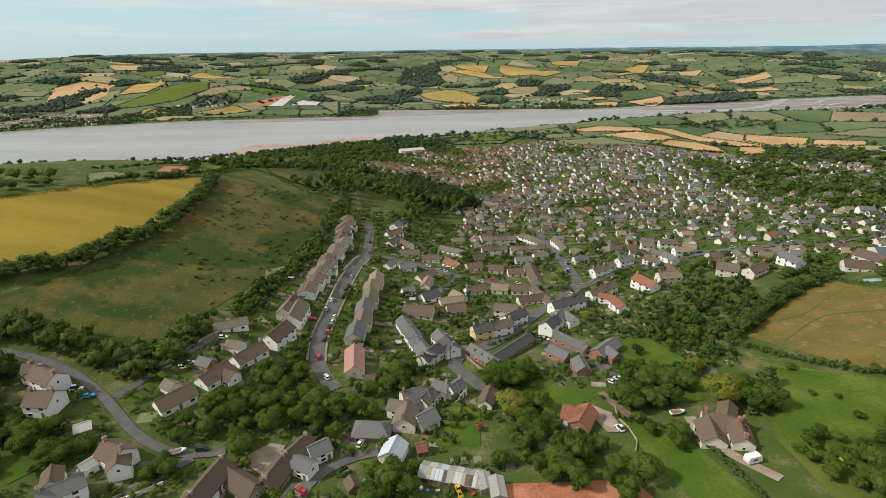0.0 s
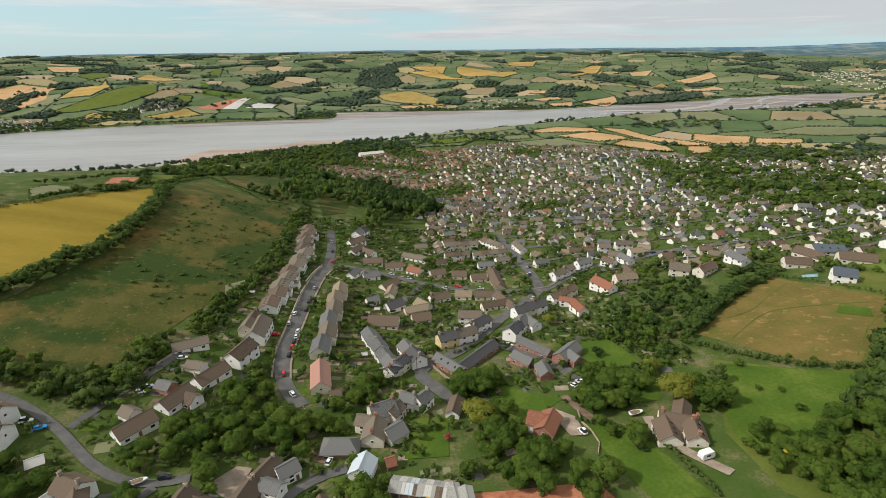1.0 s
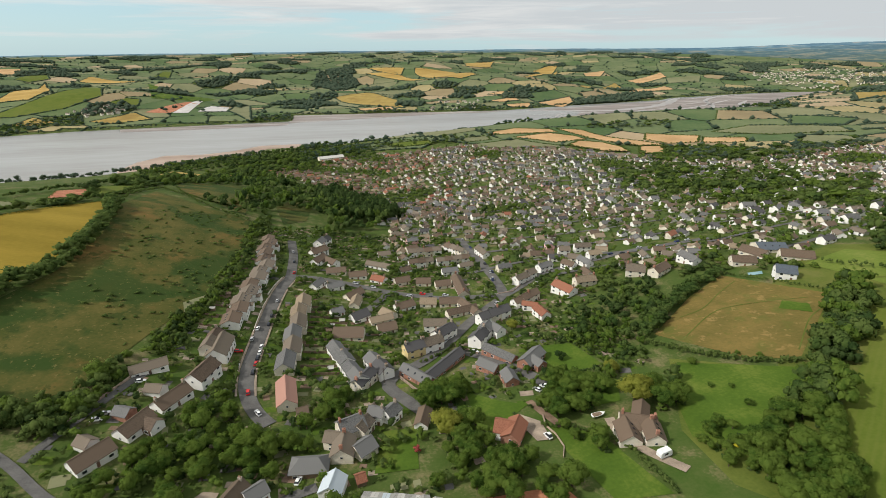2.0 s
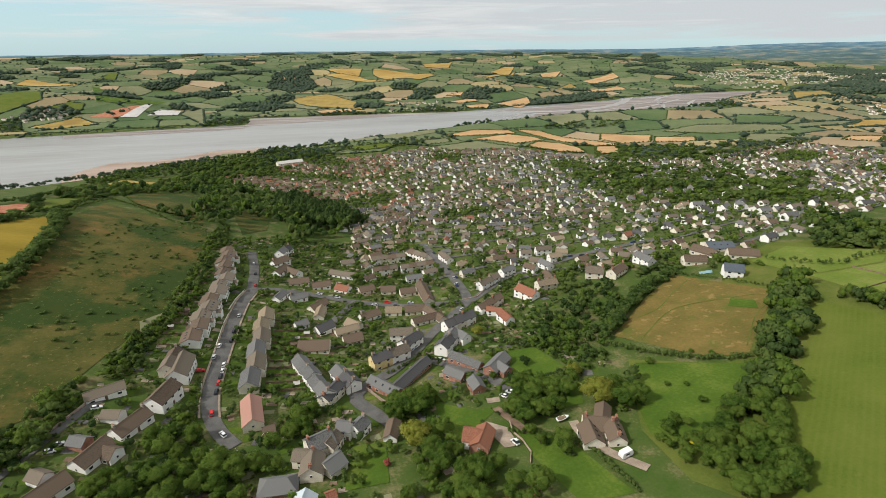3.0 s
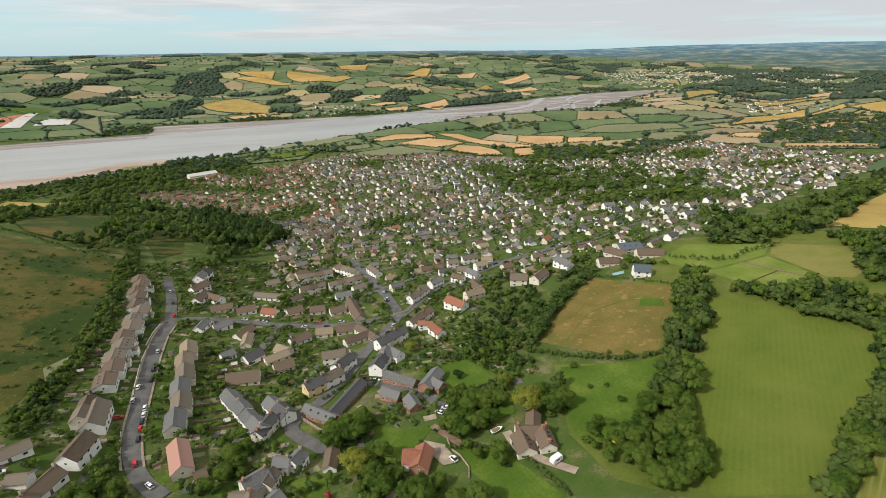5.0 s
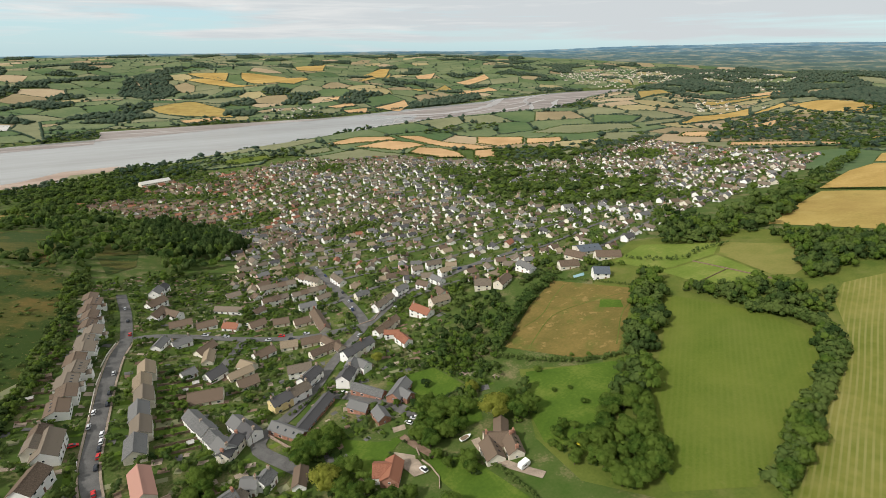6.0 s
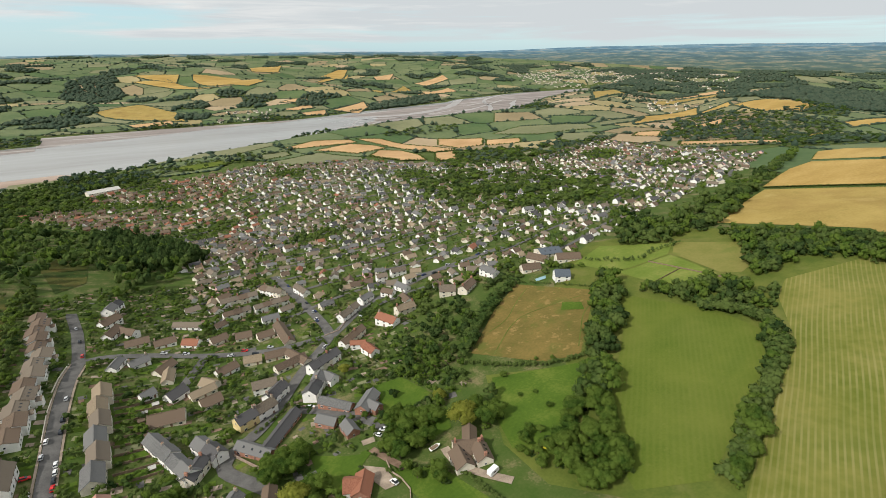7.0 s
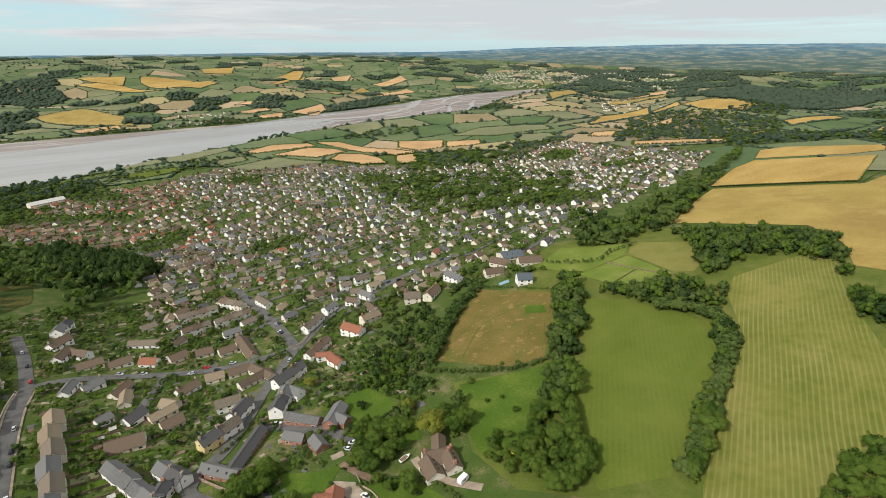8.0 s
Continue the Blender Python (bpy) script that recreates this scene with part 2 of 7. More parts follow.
water_m = material("estuary_water", (0.21, 0.20, 0.182), (0.305, 0.31, 0.295), 0.003, rough=0.25, fine=7, stretch=(-0.33, (0.5, 2.6, 1)), gloss=0.5)
M["mud"] = material("wet_mud", (0.19, 0.165, 0.15), (0.41, 0.39, 0.365), 0.006, rough=0.7, fine=5, third=(0.265, 0.23, 0.21), stretch=(-0.42, (0.5, 5.0, 1)), mid=0.6, gloss=0.06)
M["sand"] = material("pinkish_sand", (0.27, 0.19, 0.145), (0.40, 0.31, 0.25), 0.01, fine=6, stretch=(-0.4, (0.5, 3.0, 1)))
M["water"] = water_m


# ---------------------------------------------------------------- mesh helpers
def mesh_from(name, verts, faces, mat, parent=None, label="", flat=True):
    me = bpy.data.meshes.new(name)
    me.from_pydata([tuple(v) for v in verts], [], [tuple(f) for f in faces])
    me.materials.append(mat)
    if not flat:
        me.polygons.foreach_set("use_smooth", [True] * len(me.polygons))
    ob = new(name, me)
    if parent:
        ob.parent = parent
    if label:
        ob["label"] = label
    return ob


def part(name, bm, mat, parent=None, label="", flat=True):
    me = bpy.data.meshes.new(name)
    bm.to_mesh(me)
    bm.free()
    me.materials.append(mat)
    if not flat:
        me.polygons.foreach_set("use_smooth", [True] * len(me.polygons))
    ob = new(name, me)
    if parent:
        ob.parent = parent
    if label:
        ob["label"] = label
    return ob
# ---------------------------------------------------------------- lie of the land
NEAR_SHORE = ((-1900, 520), (-1300, 660), (-900, 800), (-772, 860), (-582, 880), (-476, 926), (-391, 982), (-307, 1039), (-226, 1100),
              (-62, 1169), (92, 1235), (270, 1288), (503, 1360), (800, 1395), (1110, 1405), (1300, 1530), (1465, 1702), (2000, 1920), (2330, 2110))
FAR_SHORE = ((2450, 2290), (1900, 2255), (1340, 2100), (1262, 2030), (817, 1910), (550, 1810), (427, 1792), (134, 1803), (-220, 1800),
             (-205, 1648), (-494, 1600), (-773, 1552), (-1015, 1455), (-1174, 1354), (-1500, 1220), (-2400, 1000))
SHORE = np.array(NEAR_SHORE + FAR_SHORE, float)
# heights of the near hillside on a 150 m net (rows go north, columns east); smoothed between
NET_X, NET_Y, NET_STEP = -450.0, -150.0, 150.0
NET = np.array((
    (54, 59, 75, 102, 126, 145, 161, 171, 177, 181),
    (86, 80, 72, 87, 106, 134, 144, 149, 151, 153),
    (108, 112, 90, 64, 83, 112, 123, 127, 126, 126),
    (109, 131, 107, 43, 72, 82, 95, 102, 102, 104),
    (95, 110, 89, 43, 51, 54, 61, 71, 79, 84),
    (68, 71, 54, 16, 20, 35, 47, 54, 59, 64),
    (42, 40, 28, 18, 38, 45, 44, 42, 42, 44),
    (21, 17, 8, 10, 29, 32, 29, 27, 25, 24),
    (-2, -2, 1, 8, 13, 10, 6, 7, 6, 5),
))


def inside_water(x, y):
    c = np.zeros(np.shape(x), bool)
    n = len(SHORE)
    for i in range(n):
        (x1, y1), (x2, y2) = SHORE[i], SHORE[(i + 1) % n]
        if y1 != y2:
            c ^= ((y1 > y) != (y2 > y)) & (x < (x2 - x1) * (y - y1) / (y2 - y1) + x1)
    return c


def line_distance(x, y, line):
    best = np.full(np.shape(x), 1e9)
    for (x1, y1), (x2, y2) in zip(line[:-1], line[1:]):
        dx, dy = x2 - x1, y2 - y1
        k = np.clip(((x - x1) * dx + (y - y1) * dy) / (dx * dx + dy * dy), 0, 1)
        best = np.minimum(best, np.hypot(x - x1 - k * dx, y - y1 - k * dy))
    return best


def spline_weights(u):
    return ((1 - u) ** 3 / 6, (3 * u**3 - 6 * u**2 + 4) / 6, (-3 * u**3 + 3 * u**2 + 3 * u + 1) / 6, u**3 / 6)


def near_height(x, y):
    u, v = (x - NET_X) / NET_STEP, (y - NET_Y) / NET_STEP
    u, v = np.clip(u, 0, NET.shape[1] - 1.001), np.clip(v, 0, NET.shape[0] - 1.001)
    i, j = np.floor(u).astype(int), np.floor(v).astype(int)
    z = 0
    for a, wa in enumerate(spline_weights(u - i)):
        for b, wb in enumerate(spline_weights(v - j)):
            z = z + wa * wb * NET[np.clip(j + b - 1, 0, NET.shape[0] - 1), np.clip(i + a - 1, 0, NET.shape[1] - 1)]
    return z


def smooth(a, b, v):
    k = np.clip((np.asarray(v, float) - a) / (b - a), 0, 1)
    return k * k * (3 - 2 * k)


def rolling(x, y):
    """Rolling downs, about -1 to 1."""
    return (0.5 * np.sin(x / 210 + 1.3 * np.sin(y / 340)) * np.sin(y / 260 + 0.7 + np.sin(x / 420))
            + 0.35 * np.sin((x + 0.6 * y) / 330 + 1.1) + 0.2 * np.sin((y - 0.4 * x) / 120 + 0.8 * np.sin(x / 170)))


def ground_height(x, y):
    x, y = np.asarray(x, float), np.asarray(y, float)
    wet = inside_water(x, y)
    s_near, s_far = line_distance(x, y, NEAR_SHORE), line_distance(x, y, FAR_SHORE)
    s = np.minimum(s_near, s_far)
    r, az = np.hypot(x, y), np.degrees(np.arctan2(x, y))
    side = np.where(s_far < s_near, 1.0, 0.0) * np.where(y > 0, 1.0, 0.0)
    across = (side > 0) & (az < 60)
    turn = smooth(50, 38, az) * side
    sky = np.interp(az, (-60, -46, -40, -33, -20, 0, 20, 32, 42, 60, 77, 110, 150, 180), (60, 110, 152, 174, 178, 182, 180, 164, 128, 52, 44, 60, 120, 120))
    sky = np.where(az < -60, np.interp(az, (-180, -60), (120, 60)), sky)
    q = np.clip(s / (s + np.maximum(4750 - r, 1)), 0, 1)
    lift = 65 * (1 - turn) * (1 - q) * (1 - np.exp(-s / 90))
    far = lift + sky * q ** (2.0 - turn) + 52 * rolling(x, y) * (1 - q**3) * (1 - np.exp(-s / 200)) * smooth(0, 500, s)
    near = near_height(x, y) * (1 - np.exp(-s / 70))
    w = np.where(across, 1.0, smooth(850, 1500, r))
    z = near * (1 - w) + far * w
    return np.where(wet, np.maximum(-4.0, -0.06 * s), np.maximum(z, 0.3))
# ---------------------------------------------------------------- ground, one sheet to the horizon
def build_ground():
    az = list(np.arange(-62, 96.01, 0.6)) + list(np.arange(99, 298, 4.0))
    r = [0.0, 12.0]
    while r[-1] < 4880:
        r.append(r[-1] + max(4.5, 0.019 * r[-1]))
    az, r = np.radians(np.array(az)), np.array(r)
    rr, aa = np.meshgrid(r, az, indexing="ij")
    x, y = rr * np.sin(aa), rr * np.cos(aa)
    z = ground_height(x, y)
    n, k = len(r), len(az)
    verts = np.stack([x, y, z], -1).reshape(-1, 3)
    i, j = np.meshgrid(np.arange(n - 1), np.arange(k), indexing="ij")
    a, b, c, d = i * k + j, i * k + (j + 1) % k, (i + 1) * k + (j + 1) % k, (i + 1) * k + j
    faces = np.stack([d, c, b, a], -1).reshape(-1, 4)
    ob = mesh_from("ground", verts.tolist(), faces.tolist(), M["ground"], flat=False)
    tagged(ob, "green rolling countryside ground with gardens and grass", "ground", kind="structure")


build_ground()


def drape(name, poly, mat, step, lift, label="", category="field", kind="structure", parent=None):
    """A polygon laid on the ground, cut finely enough to follow it."""
    bm = bmesh.new()
    bm.faces.new([bm.verts.new((x, y, 0)) for x, y in poly])
    xs, ys = [p[0] for p in poly], [p[1] for p in poly]
    for axis, vals in ((0, xs), (1, ys)):
        at = min(vals) + step
        while at < max(vals):
            co, no = [0, 0, 0], [0, 0, 0]
            co[axis], no[axis] = at, 1
            bmesh.ops.bisect_plane(bm, geom=bm.verts[:] + bm.edges[:] + bm.faces[:], plane_co=co, plane_no=no)
            at += step
    bmesh.ops.triangulate(bm, faces=[f for f in bm.faces if len(f.verts) > 4])
    bmesh.ops.recalc_face_normals(bm, faces=bm.faces)
    co = np.array([v.co[:] for v in bm.verts])
    z = ground_height(co[:, 0], co[:, 1]) + lift
    for v, h in zip(bm.verts, z):
        v.co.z = h
    for f in bm.faces:
        if f.normal.z < 0:
            f.normal_flip()
    bm.normal_update()
    if sum(f.normal.z for f in bm.faces) < 0:
        bmesh.ops.reverse_faces(bm, faces=bm.faces)
    ob = part(name, bm, mat, parent, flat=False)
    if not parent:
        tagged(ob, label, category, kind=kind)
    return ob


def build_water():
    bm = bmesh.new()
    bm.faces.new([bm.verts.new((x, y, 0)) for x, y in SHORE])
    bmesh.ops.triangulate(bm, faces=bm.faces)
    bmesh.ops.recalc_face_normals(bm, faces=bm.faces)
    if bm.faces[:][0].normal.z < 0:
        bmesh.ops.reverse_faces(bm, faces=bm.faces)
    tagged(part("water", bm, M["water"]), "grey-brown tidal estuary water at low tide", "estuary", kind="structure")


build_water()
# ---------------------------------------------------------------- fields near the village
drape("wheat_field", ((-251, 276), (-223, 321), (-189, 393), (-174, 352), (-161, 277), (-170, 241), (-171, 228), (-199, 208), (-219, 188), (-330, 180), (-330, 240)),
      M["wheat"], 9, 0.25, "ripe yellow wheat field on the hilltop")
drape("rough_field", ((-183, 186), (-170, 211), (-157, 261), (-160, 317), (-177, 382), (-183, 470), (-128, 422), (-91, 405), (-85, 336), (-88, 286),
                      (-87, 250), (-99, 217), (-105, 194), (-110, 175), (-122, 166), (-143, 166), (-177, 179)),
      M["rough"], 7, 0.2, "rough hillside grass with brown patches and scrub")
drape("rough_field", ((-206, 634), (-136, 602), (-99, 421), (-133, 459)), M["rough"], 10, 0.3, "small brown rough pasture among trees")
drape("rough_field", ((-86, 488), (-80, 561), (-56, 522), (-53, 441), (-69, 413)), M["rough"], 10, 0.3, "small rough clearing among dark trees")
drape("meadow", ((192, 226), (214, 181), (161, 140), (146, 147), (126, 181), (162, 209)), M["meadow"], 7, 0.2, "orange-brown seeding meadow with green trodden lines")
drape("orchard_lawn", ((121, 156), (156, 135), (136, 112), (107, 101), (99, 114), (107, 137)), M["lawn"], 7, 0.2, "green orchard lawn with scattered bushes")
drape("mown_field", ((218, 165), (229, 116), (224, 92), (217, 86), (183, 71), (158, 66), (135, 59), (115, 72), (127, 94), (148, 110), (184, 135)),
      M["mown"], 7, 0.2, "smooth green mown field between hedges")
drape("hay_field", ((276, 110), (326, 91), (319, 78), (276, 59), (241, 35), (208, 7), (147, 4), (113, 37), (138, 50), (186, 67), (222, 78), (257, 104)),
      M["hay"], 7, 0.2, "yellow-green hay field with cut rows")
drape("gold_field", ((346, 192), (455, 215), (498, 119), (537, 116), (502, 66), (314, 30), (314, 69), (345, 84), (369, 110)), M["stubble"], 12, 0.3, "golden stubble field beyond the trees")
drape("paddock", ((236, 219), (270, 228), (297, 190), (278, 180), (249, 185), (240, 190)), M["paddock"], 8, 0.25, "green paddock beside the village")
drape("paddock", ((240, 187), (249, 183), (278, 178), (266, 140), (254, 138), (246, 142), (239, 168)), M["paddock"], 8, 0.25, "green horse paddock with a rail fence")
drape("paddock", ((299, 190), (317, 152), (300, 134), (274, 131), (268, 139), (280, 178)), M["dry"], 8, 0.25, "dry yellow-green paddock with small bushes")
drape("field_edge", ((97, 92), (112, 70), (108, 36), (146, 0), (210, 0), (330, 60), (345, 90), (352, 150), (325, 205), (272, 240), (232, 226), (214, 214), (200, 200), (150, 138), (120, 160), (98, 118)),
      M["edge"], 8, 0.1, "long rough grass along the hedges")
drape("lawn", ((58, 136), (73, 125), (80, 94), (64, 96), (59, 120)), M["lawn"], 6, 0.2, "green sloping lawn strip")
drape("lawn", ((35, 164), (47, 154), (56, 149), (39, 137), (34, 139)), M["lawn"], 6, 0.2, "bright green garden lawn")
drape("bare_plot", ((16, 107), (52, 106), (56, 95), (14, 98)), M["soil"], 5, 0.2, "bare red earth plot")


# ---------------------------------------------------------------- roads, drives and yards
def ribbon(name, line, width, mat, label, lift=0.3, category="road", kind="structure"):
    """A strip of even width along a line, laid on the ground."""
    pts = [Vector((x, y)) for x, y in line]
    fine = []
    for a, b in zip(pts[:-1], pts[1:]):
        k = max(1, int((b - a).length / 4))
        fine += [a.lerp(b, i / k) for i in range(k)]
    fine.append(pts[-1])
    for _ in range(4):
        fine = [fine[0]] + [(fine[i - 1] + 2 * fine[i] + fine[i + 1]) / 4 for i in range(1, len(fine) - 1)] + [fine[-1]]
    verts, faces = [], []
    for i, p in enumerate(fine):
        d = (fine[min(i + 1, len(fine) - 1)] - fine[max(i - 1, 0)]).normalized()
        n = Vector((-d.y, d.x)) * width / 2
        for k in (1, 0.5, 0, -0.5, -1):
            q = p + n * k
            verts.append((q.x, q.y, float(ground_height(q.x, q.y)) + lift))
        if i:
            for c in range(4):
                o = 5 * i + c
                faces.append((o - 5, o, o + 1, o - 4))
    ob = mesh_from(name, verts, faces, mat, flat=False)
    if ob.data.polygons[0].normal.z < 0:
        ob.data.flip_normals()
    tagged(ob, label, category, kind=kind)
    return ob


STREET = ((-39.9, 153.9), (-45.4, 159.8), (-51.3, 171.7), (-54.3, 186.8), (-54.3, 220.0), (-54.0, 252.2), (-52.7, 279.1), (-49.1, 296.5), (-51.9, 336.7), (-57.3, 370.5))
CROSS = ((-49.1, 297), (-40.2, 303), (-15.4, 297.0), (19.7, 278.1), (48.1, 264.6), (65.8, 262.7), (77.0, 259.9))
CHURCH = ((16.9, 153.9), (8.9, 166.8), (0.5, 177.8), (8.9, 185.7), (19.5, 190.8), (32.8, 206.0), (49.9, 229.3), (66.0, 246.8), (78.2, 258.0), (79.5, 280.8), (78.7, 328.0), (76.8, 365.7), (75.6, 392.2))
EAST = ((78.2, 258.0), (93.3, 269.6), (110.3, 283.8), (132.1, 286.0), (155.4, 289.4), (175.7, 293.4), (203.3, 292.4), (232.5, 291.9))
LANE = ((-172, 154), (-158.8, 155.3), (-147.4, 154.4), (-135.5, 151.0), (-125.5, 147.0), (-119.5, 142.2), (-110.4, 137.0), (-102.9, 129.2), (-93.8, 122.1), (-83.8, 117.4), (-74.8, 115.9), (-66.2, 119.3))
ribbon("road", STREET, 6.0, M["asphalt"], "grey asphalt street between two rows of houses")
ribbon("road", CROSS, 5.5, M["asphalt"], "grey asphalt village road past bungalows", 0.33)
ribbon("road", ((9.9, 280.6), (0.6, 261.8), (-7.5, 246.3)), 5, M["asphalt"], "short asphalt side road", 0.36)
ribbon("road", CHURCH, 6, M["asphalt"], "grey asphalt main village road", 0.38)
ribbon("road", EAST, 5.5, M["asphalt"], "grey asphalt road leading through the village", 0.35)
ribbon("road", LANE, 3.1, M["asphalt"], "narrow grey country lane", 0.35)
ribbon("road", ((-110.3, 139.0), (-107.0, 148.4), (-101.5, 161.3), (-97.2, 173.0), (-92.8, 185), (-86.4, 190.4)), 3.0, M["asphalt"], "narrow access road behind the bungalows", 0.3)
ribbon("road", ((-74.8, 115.9), (-78.2, 109.6), (-83.7, 105.2), (-87.9, 99.4), (-96, 90)), 3.2, M["asphalt"], "narrow lane past a white cottage", 0.32)
ribbon("road", ((38.5, 200.2), (50.9, 189.5), (61.9, 173.5), (68.6, 157.2)), 5.5, M["asphalt"], "asphalt yard road beside brick barns", 0.3)
ribbon("drive", ((-40.2, 104.7), (-37.4, 112.6), (-32.0, 118.2), (-25.6, 121.4), (-20.5, 121.4)), 3.8, M["asphalt"], "pale asphalt driveway", 0.3)
ribbon("track", ((56.8, 151.0), (59.3, 141.3), (62.7, 132.5)), 3.0, M["earth"], "reddish earth track", 0.3)
ribbon("track", ((79.7, 131.8), (77.5, 120), (82.9, 111.0), (89, 101.2)), 3.4, M["track"], "sandy gravel drive with a caravan", 0.3)
drape("yard", ((50.4, 144.3), (56.7, 137.5), (56.9, 126.7), (51.9, 127.4), (49.4, 137.5)), M["track"], 4, 0.32, "pale paved forecourt", "yard")
drape("yard", ((-60.8, 116.1), (-54.1, 123.8), (-49.3, 122.8), (-51.9, 109.9)), M["track"], 4, 0.32, "pale sandy courtyard beside thatched barns", "yard")
drape("yard", ((-46, 100), (-38, 101), (-37, 108), (-43, 108)), M["track"], 4, 0.25, "pink gravel parking yard", "yard")
for dx, wide in ((-3.6, 0.9), (3.6, 0.9)):
    ribbon("pavement", tuple((x + dx, y) for x, y in STREET[2:8]), wide, M["track"], "pale footway beside the street", 0.42, "pavement")


# ---------------------------------------------------------------- houses
def tiled(name, low, high, third=None):
    mix = lambda k: tuple(a + (b - a) * k for a, b in zip(low, high))
    return material(name, mix(0.15), mix(0.8), 2.2, 0.8, 0.03, 5, third, spread=0.45)


ROOF = {
    "brown": tiled("brown_roof_tiles", (0.060, 0.043, 0.031), (0.156, 0.111, 0.077)),
    "brownslate": tiled("grey_brown_roof_tiles", (0.074, 0.060, 0.046), (0.190, 0.154, 0.115)),
    "slate": tiled("grey_slates", (0.062, 0.062, 0.061), (0.170, 0.167, 0.160)),
    "dark": tiled("dark_slates", (0.031, 0.031, 0.033), (0.094, 0.090, 0.090)),
    "tan": tiled("tan_roof_tiles", (0.131, 0.100, 0.066), (0.287, 0.225, 0.152)),
    "terra": tiled("red_roof_tiles", (0.14, 0.046, 0.026), (0.29, 0.125, 0.075)),
    "pink": tiled("pink_roof_tiles", (0.27, 0.135, 0.10), (0.40, 0.22, 0.17)),
    "thatch": tiled("old_thatch", (0.055, 0.04, 0.028), (0.13, 0.097, 0.068)),
    "metal": tiled("pale_blue_metal_roof", (0.36, 0.42, 0.46), (0.50, 0.55, 0.58)),
    "tin": tiled("corrugated_sheet", (0.17, 0.16, 0.145), (0.36, 0.35, 0.32)),
    "pale": tiled("pale_felt_roof", (0.36, 0.34, 0.31), (0.52, 0.50, 0.46)),
    "bluegrey": tiled("blue_grey_slates", (0.055, 0.068, 0.085), (0.105, 0.122, 0.142)),
}
WALL = {
    "white": material("white_render", (0.76, 0.74, 0.70), (0.86, 0.84, 0.80), 0.4, 0.85, fine=7, spread=0.12),
    "cream": material("cream_render", (0.58, 0.52, 0.42), (0.76, 0.70, 0.59), 0.4, 0.85, fine=7, spread=0.15),
    "yellow": material("yellow_render", (0.60, 0.47, 0.22), (0.74, 0.60, 0.32), 0.4, 0.85, fine=7),
    "rose": material("pink_render", (0.62, 0.36, 0.33), (0.75, 0.48, 0.44), 0.4, 0.85, fine=7),
    "brick": material("red_brick_wall", (0.24, 0.11, 0.07), (0.40, 0.21, 0.15), 0.8, 0.85, fine=9, spread=0.1),
    "stone": material("rubble_stone_wall", (0.22, 0.18, 0.14), (0.42, 0.36, 0.29), 0.9, 0.9, 0.03, 7),
    "timber": material("weathered_boards", (0.13, 0.09, 0.06), (0.26, 0.19, 0.13), 0.9, 0.9, fine=9),
    "tin": material("grey_sheet_wall", (0.20, 0.19, 0.17), (0.36, 0.34, 0.31), 0.6, 0.6, fine=9),
}
FRAME = material("white_window_frame", (0.70, 0.70, 0.68), (0.82, 0.82, 0.80), 2, 0.5)
DOOR = material("painted_door", (0.05, 0.05, 0.055), (0.22, 0.12, 0.08), 0.3, 0.5, spread=0.3)
POT = material("clay_pot", (0.28, 0.13, 0.08), (0.42, 0.22, 0.14), 2)
GLASS = bpy.data.materials.new("window_glass")
GLASS.use_nodes = True
GLASS.node_tree.nodes["Principled BSDF"].inputs["Base Color"].default_value = (0.025, 0.03, 0.035, 1)
GLASS.node_tree.nodes["Principled BSDF"].inputs["Roughness"].default_value = 0.08
ROOF_WORDS = {"brown": "brown tiled roof", "brownslate": "grey-brown tiled roof", "slate": "grey slate roof", "dark": "dark slate roof", "tan": "tan tiled roof",
              "terra": "red tiled roof", "pink": "pink tiled roof", "thatch": "old brown thatched roof", "metal": "pale blue metal roof",
              "tin": "corrugated sheet roof", "pale": "pale felt roof", "bluegrey": "blue-grey slate roof"}
WALL_WORDS = {"white": "white rendered", "cream": "cream rendered", "yellow": "yellow rendered", "rose": "pink rendered", "brick": "red brick", "stone": "rubble stone",
              "timber": "timber boarded", "tin": "grey sheet-metal"}
shapes = {}


def box_mesh(bm, x0, x1, y0, y1, z0, z1):
    v = [bm.verts.new(p) for p in ((x0, y0, z0), (x1, y0, z0), (x1, y1, z0), (x0, y1, z0), (x0, y0, z1), (x1, y0, z1), (x1, y1, z1), (x0, y1, z1))]
    for f in ((3, 2, 1, 0), (4, 5, 6, 7), (0, 1, 5, 4), (1, 2, 6, 5), (2, 3, 7, 6), (3, 0, 4, 7)):
        bm.faces.new([v[i] for i in f])


def shared(key, make, name, mat):
    """One mesh for all parts of the same shape."""
    if key not in shapes:
        bm = bmesh.new()
        make(bm)
        me = bpy.data.meshes.new(name)
        bm.to_mesh(me)
        bm.free()
        me.materials.append(mat)
        shapes[key] = me
    return shapes[key]


def piece(name, mesh, parent, m=None, label=""):
    ob = new(name, mesh)
    ob.parent = parent
    if m is not None:
        ob.matrix_basis = m
    if label:
        ob["label"] = label
    return ob


